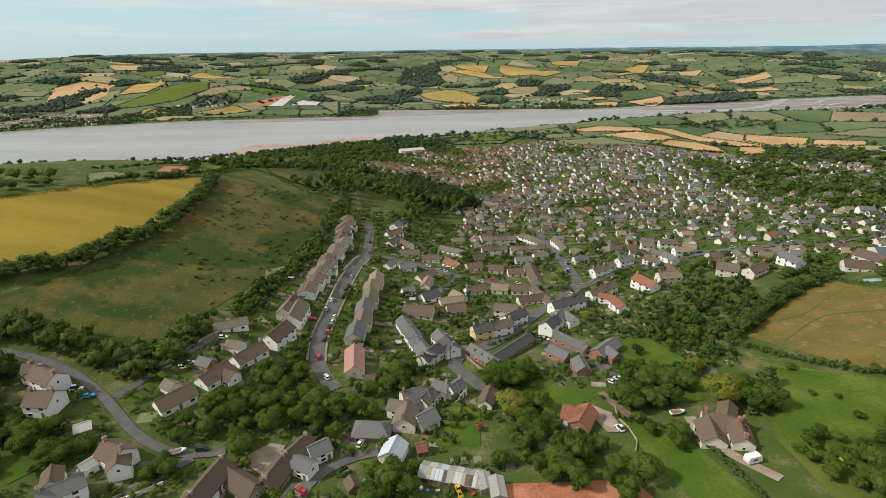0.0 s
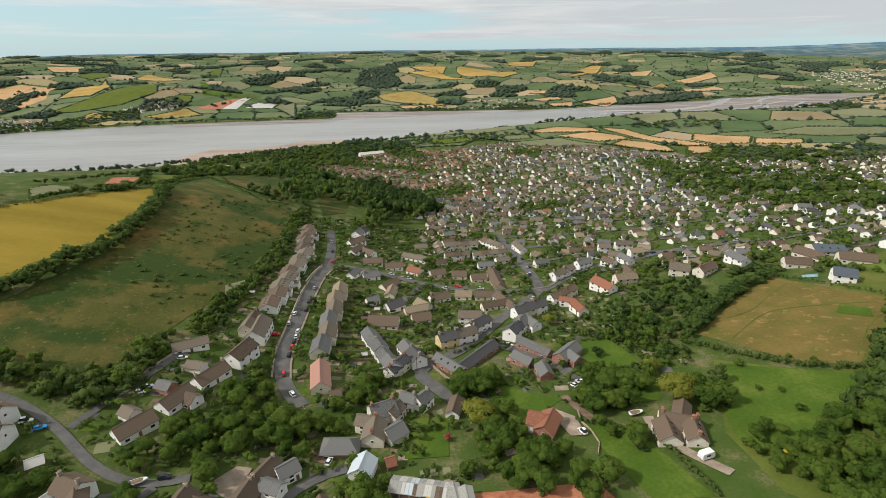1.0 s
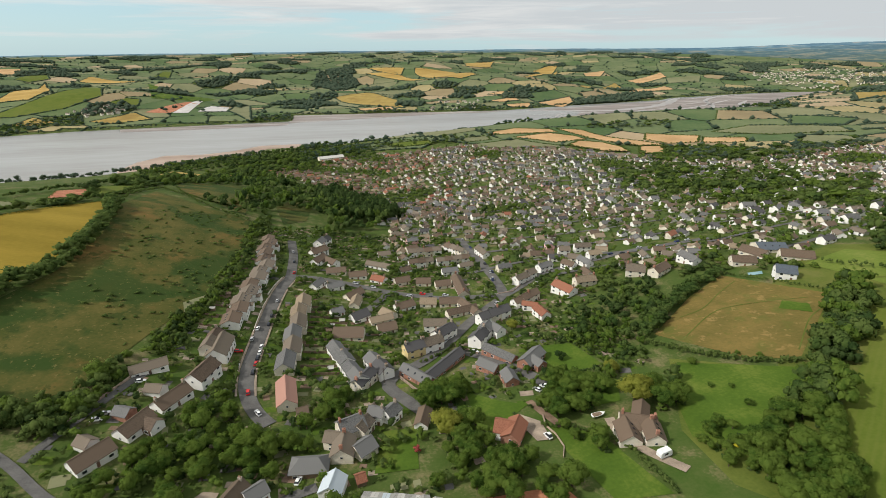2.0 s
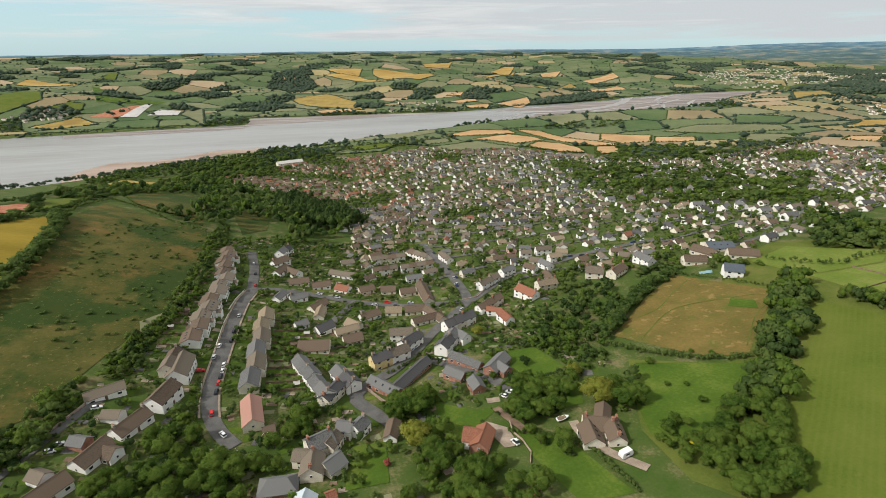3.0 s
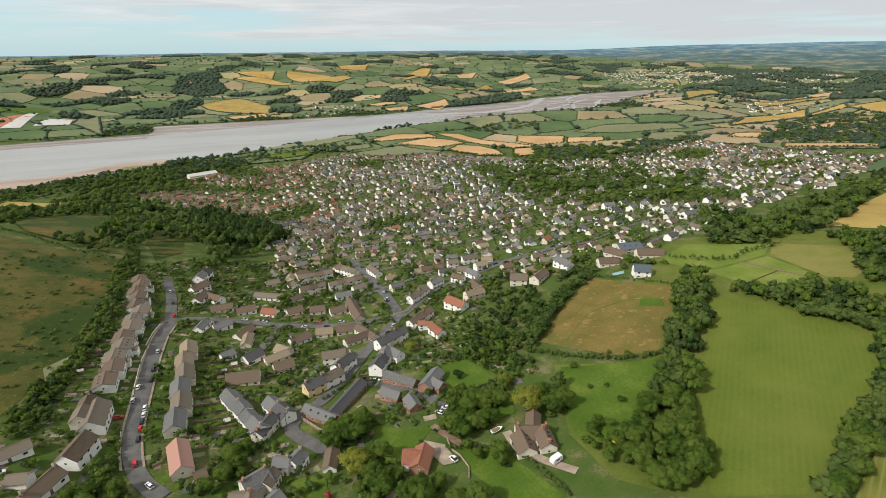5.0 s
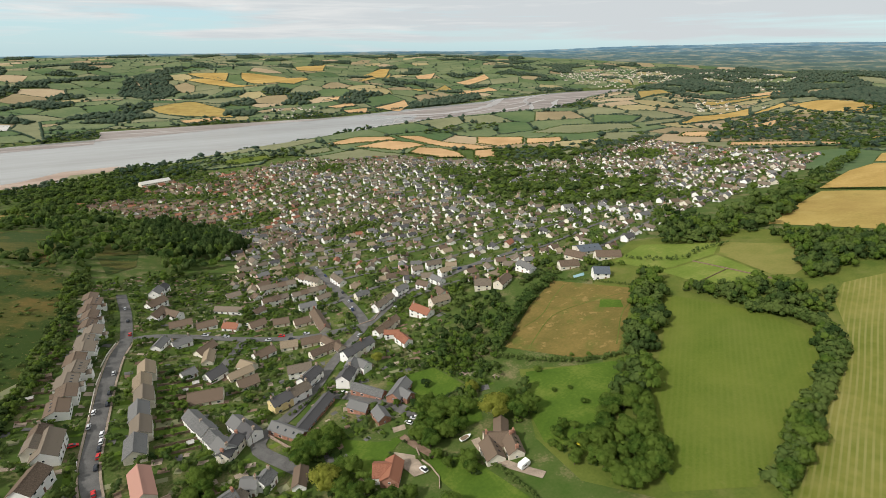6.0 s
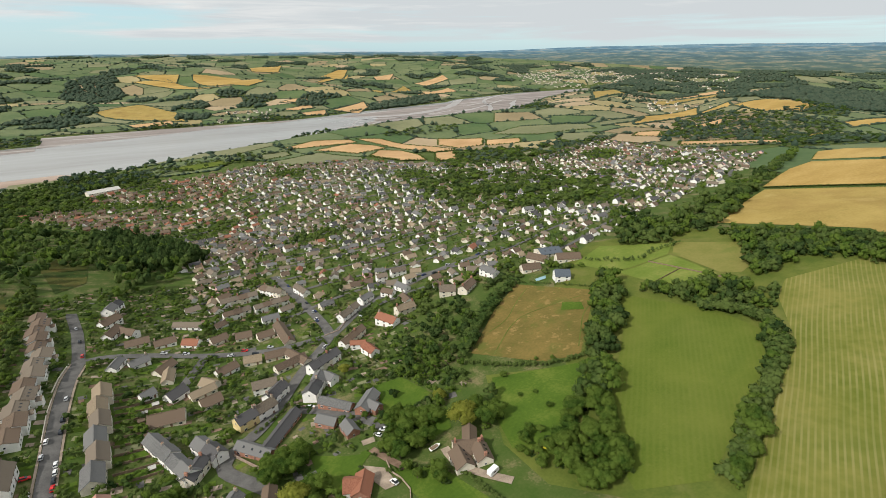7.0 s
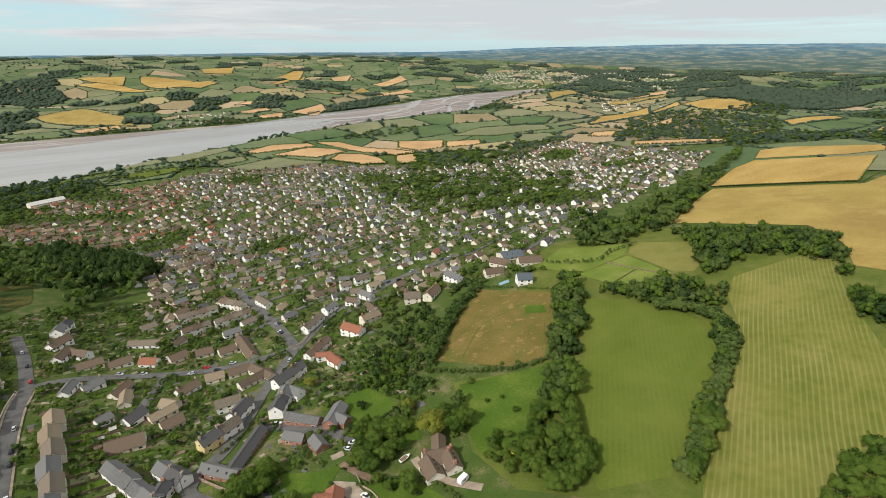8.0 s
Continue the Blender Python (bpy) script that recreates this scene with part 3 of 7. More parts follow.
def wall_shape(ln, w, e, rise, deep, hip):
    def make(bm):
        a, b = ln / 2, w / 2
        if hip:
            box_mesh(bm, -a, a, -b, b, -deep, e)
            return
        lo = [bm.verts.new(p) for p in ((-a, -b, -deep), (a, -b, -deep), (a, b, -deep), (-a, b, -deep))]
        hi = [bm.verts.new(p) for p in ((-a, -b, e), (a, -b, e), (a, b, e), (-a, b, e))]
        ra, rb = bm.verts.new((-a, 0, e + rise)), bm.verts.new((a, 0, e + rise))
        bm.faces.new((lo[0], lo[1], hi[1], hi[0]))
        bm.faces.new((lo[2], lo[3], hi[3], hi[2]))
        bm.faces.new((lo[1], lo[2], hi[2], rb, hi[1]))
        bm.faces.new((lo[3], lo[0], hi[0], ra, hi[3]))
        bm.faces.new((hi[0], hi[1], rb, ra))
        bm.faces.new((hi[2], hi[3], ra, rb))
    return make


def roof_shape(ln, w, e, rise, over, thick, hip):
    def make(bm):
        a, b = ln / 2 + over, w / 2 + over
        slope = rise / (w / 2)
        low = e - over * slope
        inset = (w / 2 * 0.9 if hip else 0)
        for side in (1, -1):
            lower = [(-a, -b * side, low), (a, -b * side, low), (a - inset, 0, e + rise), (-a + inset, 0, e + rise)]
            top = [(x, y, z + thick) for x, y, z in lower]
            v = [bm.verts.new(p) for p in lower + top]
            for f in ((3, 2, 1, 0), (4, 5, 6, 7), (0, 1, 5, 4), (1, 2, 6, 5), (2, 3, 7, 6), (3, 0, 4, 7)):
                bm.faces.new([v[i] for i in (f if side == 1 else f[::-1])])
        if hip:
            for end in (1, -1):
                tri = [(a * end, -b, low), (a * end, b, low), ((a - inset) * end, 0, e + rise)]
                v = [bm.verts.new((x, y, z + t)) for t in (0, thick) for x, y, z in tri]
                for f in ((2, 1, 0), (3, 4, 5), (0, 1, 4, 3), (1, 2, 5, 4), (2, 0, 3, 5)):
                    bm.faces.new([v[i] for i in (f if end == 1 else f[::-1])])
        else:
            box_mesh(bm, -a, a, -0.14, 0.14, e + rise + thick - 0.08, e + rise + thick + 0.08)
    return make


def chimney_shape(h):
    def make(bm):
        box_mesh(bm, -0.35, 0.35, -0.55, 0.55, -1.6, h)
        box_mesh(bm, -0.43, 0.43, -0.63, 0.63, h, h + 0.14)
    return make


def pot_shape(bm):
    bmesh.ops.create_cone(bm, cap_ends=True, segments=8, radius1=0.15, radius2=0.12, depth=0.5)


def window_shape(w, h):
    return lambda bm: box_mesh(bm, -w / 2, w / 2, -0.07, 0.02, -h / 2, h / 2)


def pane_shape(w, h):
    return lambda bm: box_mesh(bm, -w / 2 + 0.09, w / 2 - 0.09, -0.085, -0.06, -h / 2 + 0.09, h / 2 - 0.09)


def add_window(house_ob, x, y, z, turn, w, h):
    win = piece("window", shared(("window", w, h), window_shape(w, h), "window", FRAME), house_ob, pose(x, y, z, 0, 0, turn))
    piece("pane", shared(("pane", w, h), pane_shape(w, h), "pane", GLASS), win)


def build_house(ln, w, e, roof, wall, flags="", plain=False):
    """A house at the origin, its ridge along x. c: chimneys; h: hipped; s: a shed with no windows; l: rooflights."""
    hip, shed = "h" in flags, "s" in flags
    rise = w * (0.36 if not roof == "thatch" else 0.42) * (0.55 if roof == "tin" or w > 12 or "f" in flags else 1)
    kind = "shed" if shed else ("bungalow" if e < 3.3 else "house")
    root = new(kind)
    tagged(root, f"{WALL_WORDS[wall]} {kind} with a {ROOF_WORDS[roof]}" + (" and chimneys" if "c" in flags else ""), "shed" if shed else "house")
    thick, over = (0.5, 0.45) if roof == "thatch" else ((0.08, 0.25) if roof in ("tin", "metal") else (0.16, 0.35))
    key = (round(ln, 1), w, e, roof, wall, hip)
    piece("wall", shared(("wall", *key), wall_shape(ln, w, e, rise, 3.5, hip), "wall", WALL[wall]), root)
    piece("roof", shared(("roof", *key), roof_shape(ln, w, e, rise, over, thick, hip), "roof", ROOF[roof]), root)
    if "c" in flags:
        for end in ((-1, 1) if ln > 8 and not plain else (1,)):
            stack = piece("chimney", shared(("chimney", wall), chimney_shape(1.1), "chimney", WALL["brick" if wall in ("brick", "cream") else "stone"]), root,
                          pose(end * (ln / 2 - 0.6), 0, e + rise + 0.1))
            if not plain:
                for k in (-0.25, 0.25):
                    piece("chimney_pot", shared("pot", pot_shape, "chimney_pot", POT), stack, pose(0, k, 1.45))
    if not shed:
        storeys = (e * 0.52,) if e < 3.3 else (1.2, e - 0.75)
        n = max(1, int(ln / (3.5 if not plain else 5)))
        for side in (-1, 1):
            for z in storeys:
                for i in range(n):
                    x = (i + 0.5) / n * ln - ln / 2
                    if z == storeys[0] and i == n // 2 and n > 1 and side == -1:
                        continue
                    if plain:
                        piece("window", shared("plain window", lambda bm: box_mesh(bm, -0.8, 0.8, -0.05, 0.02, -0.6, 0.6), "window", GLASS), root,
                              pose(x, side * w / 2, z, 0, 0, 0 if side < 0 else 180))
                    else:
                        add_window(root, x, side * w / 2, z, 0 if side < 0 else 180, 1.5, 1.1)
        if not plain:
            piece("door", shared("door", lambda bm: box_mesh(bm, -0.48, 0.48, -0.06, 0.02, 0, 2.05), "door", DOOR), root,
                  pose(((n // 2 + 0.5) / n - 0.5) * ln if n > 1 else ln * 0.3, -w / 2, 0.05))
            for end in (-1, 1):
                if not hip:
                    add_window(root, end * ln / 2, 0.0, storeys[-1], 90 * end, 0.9, 0.9)
    if "w" in flags:
        wing = 0.45 * ln
        arm = pose(ln * 0.2, w * 0.5, 0, 0, 0, 90)
        piece("wing_wall", shared(("wing", *key), wall_shape(wing, w * 0.62, e * 0.8, w * 0.22, 3.5, False), "wing_wall", WALL[wall]), root, arm)
        piece("wing_roof", shared(("wing roof", *key), roof_shape(wing, w * 0.62, e * 0.8, w * 0.22, 0.3, 0.15, False), "wing_roof", ROOF[roof]), root, arm)
    if "p" in flags:
        # a low front wing towards the street
        arm = pose(-ln * 0.22, -w * 0.5 - 0.6, 0, 0, 0, 90)
        piece("porch_wall", shared(("porch", *key), wall_shape(3.4, ln * 0.42, e * 0.62, ln * 0.08, 3.5, False), "porch_wall", WALL[wall]), root, arm)
        piece("porch_roof", shared(("porch roof", *key), roof_shape(3.4, ln * 0.42, e * 0.62, ln * 0.08, 0.2, 0.12, False), "porch_roof", ROOF[roof]), root, arm)
    if "l" in flags:
        for i in range(3):
            x = (i - 1) * ln / 4
            tilt = math.degrees(math.atan2(rise, w / 2))
            piece("rooflight", shared("rooflight", lambda bm: box_mesh(bm, -0.4, 0.4, -0.5, 0.5, -0.02, 0.06), "rooflight", GLASS), root,
                  pose(x, -w / 4, e + rise / 2 + thick + 0.05, tilt, 0, 0))
    return root


def footing(x, y, deg, ln, w):
    c, s = math.cos(radians(deg)), math.sin(radians(deg))
    hs = [float(ground_height(x + c * i * ln / 2 - s * j * w / 2, y + s * i * ln / 2 + c * j * w / 2)) for i in (-1, 1) for j in (-1, 1)]
    return (min(hs) + 2 * sum(hs) / 4) / 3


taken = []


def house(x, y, deg, ln, w, e, roof, wall, flags=""):
    # windows and door face south, towards the camera's side of the village
    if math.cos(radians(deg)) < 0:
        deg += 180
    if ln > 15 and "c" in flags and e >= 4.3:
        # a terrace: one house for every seven metres or so, each a little different
        n = round(ln / 6.8)
        pick = random.Random(int(abs(x * 7 + y * 13)))
        for k in range(n):
            t = (k + 0.5) / n * ln - ln / 2
            kind = {"slate": ("slate", "slate", "dark"), "dark": ("dark", "slate", "dark"), "brownslate": ("brownslate", "brown", "brownslate"), "terra": ("terra", "terra", "brown")}[roof]
            one = house(x + t * math.cos(radians(deg)), y + t * math.sin(radians(deg)), deg, ln / n + 0.02, w + pick.choice((-0.3, 0, 0.25)), e + pick.choice((-0.3, 0, 0.2, 0.35)),
                        pick.choice(kind), pick.choice((wall, wall, "cream" if wall == "white" else "white")), "c" if k % 2 else "")
            one["group"] = "terraced houses"
        return one
    root = build_house(ln, w, e, roof, wall, flags)
    root.matrix_basis = pose(x, y, footing(x, y, deg, ln, w), 0, 0, deg)
    taken.append((x, y, max(ln, w) / 2 + 2))
    return root


house(-134.1, 141.8, -24, 13.6, 7.4, 4.3, "brown", "white", "c")
house(-127.0, 131.4, -3, 8.2, 8.2, 4.3, "brown", "white", "c")
house(-139.9, 144.3, 14, 4.1, 5.7, 4.3, "brown", "white")
house(-94.1, 112.7, -26, 8.5, 7.4, 4.3, "brown", "white", "c")
house(-91.3, 109.4, -63, 6.3, 5.7, 4.3, "brown", "white")
house(-100.1, 99.5, 39, 10.0, 5.7, 4.3, "slate", "white", "c")
house(-105.5, 103.3, -59, 6.3, 4.9, 3.5, "brown", "white")
house(-110.6, 123.5, 30, 4.2, 4, 2, "pale", "timber", "s")
house(-100.4, 109.5, 57, 3.6, 4, 2.2, "pale", "white", "s")
house(-64.2, 103.8, -104, 13.7, 6.6, 3.5, "thatch", "white", "c")
house(-56.4, 105.6, -31, 12.7, 6.0, 2.2, "thatch", "stone")
house(-47.8, 108.7, 73, 9.6, 6.6, 2.4, "thatch", "stone", "c")
house(-44.3, 118.0, 62, 9.7, 6.6, 2.5, "thatch", "white", "c")
house(-40.7, 112.1, -24, 6.4, 4.9, 3.5, "slate", "white")
house(-37.9, 118.8, 37, 6.2, 5.7, 3.5, "slate", "white")
house(-23.3, 129.4, -4, 12.0, 7.4, 2.6, "slate", "timber", "h")
house(-15.5, 119.1, -105, 7.2, 7, 3, "metal", "white", "s")
house(-7.3, 121.5, 16, 2.8, 4, 2, "terra", "timber", "s")
house(-25.8, 106.2, -62, 3.9, 3.5, 2, "brown", "timber", "s")
def sheeted(x, y, deg, ln, w, e, seed):
    """A barn with a sheet roof laid in strips, some paler, some rusted; dark front panels stand in for its shaded open
    front.
    """
    barn = house(x, y, deg, ln, w, e, "tin", "tin", "s")
    pick, rise = random.Random(seed), w * 0.36 * 0.55
    tilt = math.degrees(math.atan2(rise, w / 2))
    n = int(ln / 1.05)
    for k in range(n):
        for side in (-1, 1):
            colour = pick.choice(("pale", "tin", "pale", "metal", "tin", "brown", "tin"))
            piece("roof_sheet", shared(("sheet", colour, w), lambda bm: box_mesh(bm, -0.5, 0.5, -w / 4 - 0.2, w / 4 + 0.1, 0, 0.035), "roof_sheet", ROOF[colour]), barn,
                  pose((k + 0.5) / n * ln - ln / 2, side * (w / 4 + 0.05), e + rise / 2 + 0.10 + 0.012 * (k % 2), -side * tilt, 0, 0))
    # Dark door-coloured panels on the solid front wall imitate the shade inside.
    for k in range(3):
        piece("opening", shared(("barn opening", e), lambda bm: box_mesh(bm, -1.2, 1.2, -0.05, 0.02, 0, e * 0.85), "opening", DOOR), barn, pose((k - 1) * ln / 3.2, -w / 2, 0.05))


sheeted(-2.4, 110.5, -15, 9.2, 6.0, 2.3, 1)
sheeted(6.1, 108.3, -16, 8.5, 6.0, 2.1, 2)
house(11.1, 106.0, -84, 5.8, 3.5, 2.5, "tin", "tin", "s")
house(14.3, 103.7, -87, 6.9, 4, 2.5, "tin", "tin", "s")
house(-10.5, 146.4, 23, 8.9, 8.2, 4.3, "slate", "cream", "c")
house(-12.8, 135.1, -97, 8.9, 7.4, 3.9, "brownslate", "cream", "c")
house(-16.2, 140.6, -20, 5.3, 5.7, 3.9, "brownslate", "cream")
house(-6.3, 146.2, -122, 6.8, 5.7, 3.9, "brownslate", "cream")
house(-6.2, 135.1, -143, 6.9, 7, 3, "slate", "cream", "s")
house(-1.1, 152.7, -24, 5.6, 5.7, 4.3, "slate", "white", "c")
house(4.1, 152.4, 48, 6.3, 5.7, 4.3, "slate", "white", "c")
house(15.6, 148.4, -108, 9.3, 4.9, 2.6, "brown", "white")
house(-15.9, 199.3, -68, 18.9, 6.6, 4.3, "slate", "cream", "c")
house(-9.3, 182.1, -69, 15.7, 6.6, 4.3, "slate", "white", "c")
house(-5.6, 177.9, 54, 11.5, 5.7, 4.3, "dark", "cream", "c")
house(0.8, 188.5, -66, 16.8, 6.6, 4.3, "slate", "white", "c")
house(17.7, 201.7, 21, 9.4, 6.6, 4.8, "dark", "yellow", "c")
house(26.7, 205.3, 22, 10.1, 6.6, 4.8, "brownslate", "white", "c")
house(34.3, 215.3, 39, 12.7, 6.6, 4.8, "dark", "white", "c")
house(31.5, 226.2, -7, 11.6, 6.6, 4.3, "brownslate", "white")
house(29.5, 186.0, 45, 25.1, 5.7, 2.6, "dark", "brick")
house(16.9, 178.7, -51, 16.5, 5.7, 3, "slate", "brick", "l")
house(51.8, 207.7, 53, 17.1, 6.6, 4.8, "dark", "white", "c")
house(63.1, 228.5, 23, 19.0, 6.6, 4.8, "dark", "white", "c")
house(60.3, 210.7, -64, 6.7, 5.7, 4.3, "slate", "white")
house(55.5, 188.4, -50, 16.3, 5.3, 3, "slate", "brick")
house(67.3, 179.0, 42, 13.4, 6.6, 3.5, "slate", "brick")
house(68.4, 174.0, -68, 6.2, 4.9, 3.5, "slate", "brick")
house(48.0, 178.8, -49, 9.2, 5.7, 3, "slate", "brick")
house(53.9, 167.0, -86, 7.6, 5.7, 3, "slate", "brick")
house(42.3, 134.2, -25, 6.2, 7.4, 3.9, "terra", "white")
house(45.2, 132.0, -123, 10.0, 6.6, 3.5, "terra", "brick")
house(85.6, 124.0, -23, 11.5, 8, 3, "brown", "cream", "c")
house(80.0, 120.0, -102, 9.1, 7.0, 3, "brown", "cream", "l")
house(87.5, 117.6, -106, 8.4, 6.0, 3, "brown", "cream", "cl")
house(88.9, 128.1, -123, 8.8, 5.3, 3.5, "brown", "white")
house(-35.5, 169.4, -81, 16.0, 7.4, 3.9, "pink", "cream")
house(-28.5, 158.6, 12, 4.0, 4.9, 2.6, "brown", "cream")
house(-90.4, 138.8, 51, 11.9, 7.4, 2.8, "brown", "white")
house(-83.4, 153.3, 62, 11.6, 7.4, 2.8, "brown", "white")
house(-77.7, 153.3, -28, 4.5, 5.7, 2.8, "brown", "white")
house(-76.4, 168.2, 57, 13.0, 7.4, 2.8, "brown", "white", "c")
house(-69.2, 182.6, 70, 12.6, 8.2, 4.8, "brown", "white")
house(-90.7, 187.8, 25, 13.3, 5.7, 2.6, "brownslate", "white")
house(-83.6, 173.6, -16, 6.6, 5, 2.6, "brownslate", "white", "s")
house(-89.2, 160.0, -24, 6.1, 5, 2.6, "slate", "brick", "s")
house(-94.6, 145.1, -31, 5.7, 5, 2.6, "brownslate", "white", "s")
house(-67.5, 202.7, 89, 15.5, 9, 4.3, "brownslate", "white")
house(-71.6, 207.5, 87, 15.1, 7.4, 4.3, "brownslate", "white", "c")
house(-32.8, 287.5, 64, 9.9, 5.7, 2.6, "slate", "white")
house(-22.2, 287.1, 21, 9.8, 6.6, 2.6, "slate", "white", "c")
house(-10.6, 274.8, 43, 11.9, 6.6, 2.6, "brown", "cream")
house(-36.1, 348.4, 41, 12.5, 7.4, 3.5, "brown", "white", "c")
house(-34.7, 329.7, 61, 12.5, 6.6, 3.5, "brown", "white")
house(-26.7, 328.6, -47, 12.3, 6.6, 3.5, "brown", "white")
house(-34.6, 370.6, 68, 16.9, 7.4, 4.3, "slate", "white", "c")
house(-22.2, 313.3, -1, 12.5, 6.6, 2.6, "brown", "cream")
house(-8.2, 308.5, 2, 11.5, 6.6, 2.6, "brown", "white", "c")
house(5.3, 301.2, -36, 9.7, 6.6, 2.6, "terra", "white", "c")
house(20.0, 297.7, 15, 9.8, 6.6, 2.6, "brown", "cream")
house(33.7, 293.5, -8, 9.3, 6.6, 2.6, "brown", "cream")
house(45.1, 286.3, 5, 9.6, 6.6, 2.6, "brown", "cream")
house(55.1, 281.0, -89, 26.5, 6.6, 2.6, "brown", "cream", "c")
house(6.4, 328.2, -32, 19.2, 5.7, 2.6, "brownslate", "white")
house(41.8, 352.9, 1, 25.3, 5.7, 4.5, "brownslate", "white", "c")
house(36.0, 328.8, 10, 17.6, 5.7, 4.5, "brownslate", "white", "c")
house(59.4, 328.7, 5, 24.0, 5.7, 4.5, "brownslate", "white", "c")
house(53.2, 307.0, 3, 10.6, 5.7, 3.5, "slate", "white")
house(65.5, 352.2, -63, 22.1, 5.7, 4.3, "brownslate", "white", "c")
house(18.0, 256.8, 23, 11.5, 6.6, 2.6, "brown", "white", "c")
house(32.3, 259.5, -12, 9.3, 6.6, 2.6, "tan", "cream")
house(44.4, 257.0, -6, 11.5, 6.6, 2.6, "brown", "cream")
house(53.8, 245.7, -68, 16.5, 5.7, 2.6, "brown", "cream")
house(48.6, 242.2, 15, 17.7, 5.7, 2.6, "brown", "cream")
house(8.1, 246.2, -52, 8.6, 6.6, 2.6, "tan", "cream")
house(-19.4, 249.2, 26, 6.7, 5.7, 2.6, "slate", "white")
house(-7.4, 243.8, 34, 9.7, 7.4, 3, "dark", "white")
house(4.1, 239.8, 17, 12.2, 5.7, 2.6, "tan", "cream")
house(-12.5, 223.5, -8, 14.9, 9, 2.6, "brown", "cream")
house(6.5, 228.9, 11, 9.5, 7.4, 2.6, "brown", "cream")
house(-9.5, 264.1, 79, 11.1, 5.7, 2.6, "tan", "cream")
house(85.4, 243.4, 29, 18.5, 5.7, 4.3, "terra", "white", "c")
house(85.1, 233.9, -27, 8.3, 4.1, 3.5, "terra", "white")
house(92.7, 274.2, 31, 10.2, 5.7, 4.3, "brownslate", "white", "c")
house(100.5, 279.2, 32, 6.7, 5.7, 4.3, "brownslate", "white")
house(112.4, 286.8, 23, 10.6, 5.7, 4.3, "slate", "white", "c")
house(109.7, 246.4, -64, 13.7, 7.4, 4.3, "terra", "white", "c")
house(124.2, 251.6, 5, 12.4, 6.6, 4.3, "tan", "cream", "c")
house(155.6, 251.4, -29, 10.4, 8.2, 4.3, "brownslate", "cream", "c")
house(167.4, 245.9, 31, 14.5, 6.6, 4.0, "brown", "cream", "c")
house(190.8, 253.1, -81, 13.2, 6.6, 4.3, "slate", "white", "c")
house(83.3, 338.2, -79, 15.8, 5.7, 4.3, "brownslate", "white")
house(135.7, 311.1, -7, 7.7, 5.7, 4.3, "brownslate", "white")
house(149.2, 311.1, -5, 11.4, 5.7, 4.3, "brownslate", "white")
house(148.7, 291.9, 5, 8.7, 5.7, 4.3, "tan", "white")
house(138.6, 283.1, -74, 10.3, 5.7, 3.5, "slate", "white")
house(127.6, 283.3, -56, 8.6, 5.7, 3.5, "brown", "white")
house(240.1, 248.9, -13, 16.6, 12.3, 3.5, "bluegrey", "cream", "l")
house(226.5, 244.8, -64, 13.9, 8.2, 3, "brown", "cream")
house(239.3, 228.6, -26, 16.5, 8.2, 3, "brown", "cream")
house(212.4, 235.9, -18, 12.8, 7.4, 3, "brown", "cream")
house(214.0, 208.2, -31, 9.4, 8.2, 4.3, "bluegrey", "white")
house(87.8, 223.0, -79, 9.8, 5.7, 3.5, "terra", "white")

# the two stepped rows along the street
rng = random.Random(5)
for k in range(6):
    y = 192.7 + 12.56 * k
    ob = house(-38.2 + (0.7 if k % 2 else -0.7), y, 90 + rng.uniform(-2, 2), 11.6, 7.8, 3.9 + (0.4 if k % 2 else 0), ("slate", "brownslate", "slate", "brownslate", "tan", "tan")[k], "cream", "")
    ob["group"] = "stepped row east of the street"
    if k == 3:
        piece("solar_panel", shared("solar", lambda bm: box_mesh(bm, -2.4, 2.4, -1.5, 1.5, 0, 0.08), "solar_panel",
                                            material("solar_cells", (0.02, 0.04, 0.10), (0.05, 0.09, 0.18), 2, 0.2)), ob, pose(-1, -1.95, 5.45, 35.7, 0, 0), "blue solar panels")
for k in range(13):
    y = 356.6 - 10.58 * k
    x = np.interp(y, (229, 262, 283, 304, 325, 357), (-67.8, -68, -66.6, -65.4, -69.2, -70.4))
    ob = house(float(x) + (1.1 if k % 2 else -0.9) + rng.uniform(-0.4, 0.4), y, 90 + rng.uniform(-4, 3), 10.5, 8.2 + rng.choice((0, 0.5, 1.0)), 3.5 + (0.9 if k % 2 else 0) + rng.uniform(0, 0.3),
               rng.choice(("brown", "brownslate", "brown")), "white", "f" + rng.choice(("p", "p", "")) + rng.choice(("", "", "l")))
    ob["group"] = "stepped row west of the street"


# ---------------------------------------------------------------- the rest of the village, row after row
VILLAGE = ((-150, 800), (-150, 850), (-74, 938), (11, 983), (100, 946), (194, 990), (244, 918), (342, 878), (403, 767), (454, 690), (560, 640), (685, 679), (800, 690), (760, 560), (735, 420),
           (690, 335), (568, 290), (461, 262), (393, 262), (331, 252), (272, 238), (246, 234), (224, 257), (195, 254), (179, 262), (156, 262), (121, 262),
           (97, 300), (72, 300), (8, 318), (5, 360), (20, 420), (11, 477), (-1, 616), (-60, 680))
PINES = ((-40, 640), (5, 600), (44, 485), (-18, 455), (-50, 563))
PARK = ((331, 629), (435, 645), (522, 563), (533, 444), (387, 323), (324, 396), (299, 496))


def within(x, y, poly):
    c = False
    for (x1, y1), (x2, y2) in zip(poly, poly[1:] + poly[:1]):
        if (y1 > y) != (y2 > y) and x < (x2 - x1) * (y - y1) / (y2 - y1) + x1:
            c = not c
    return c


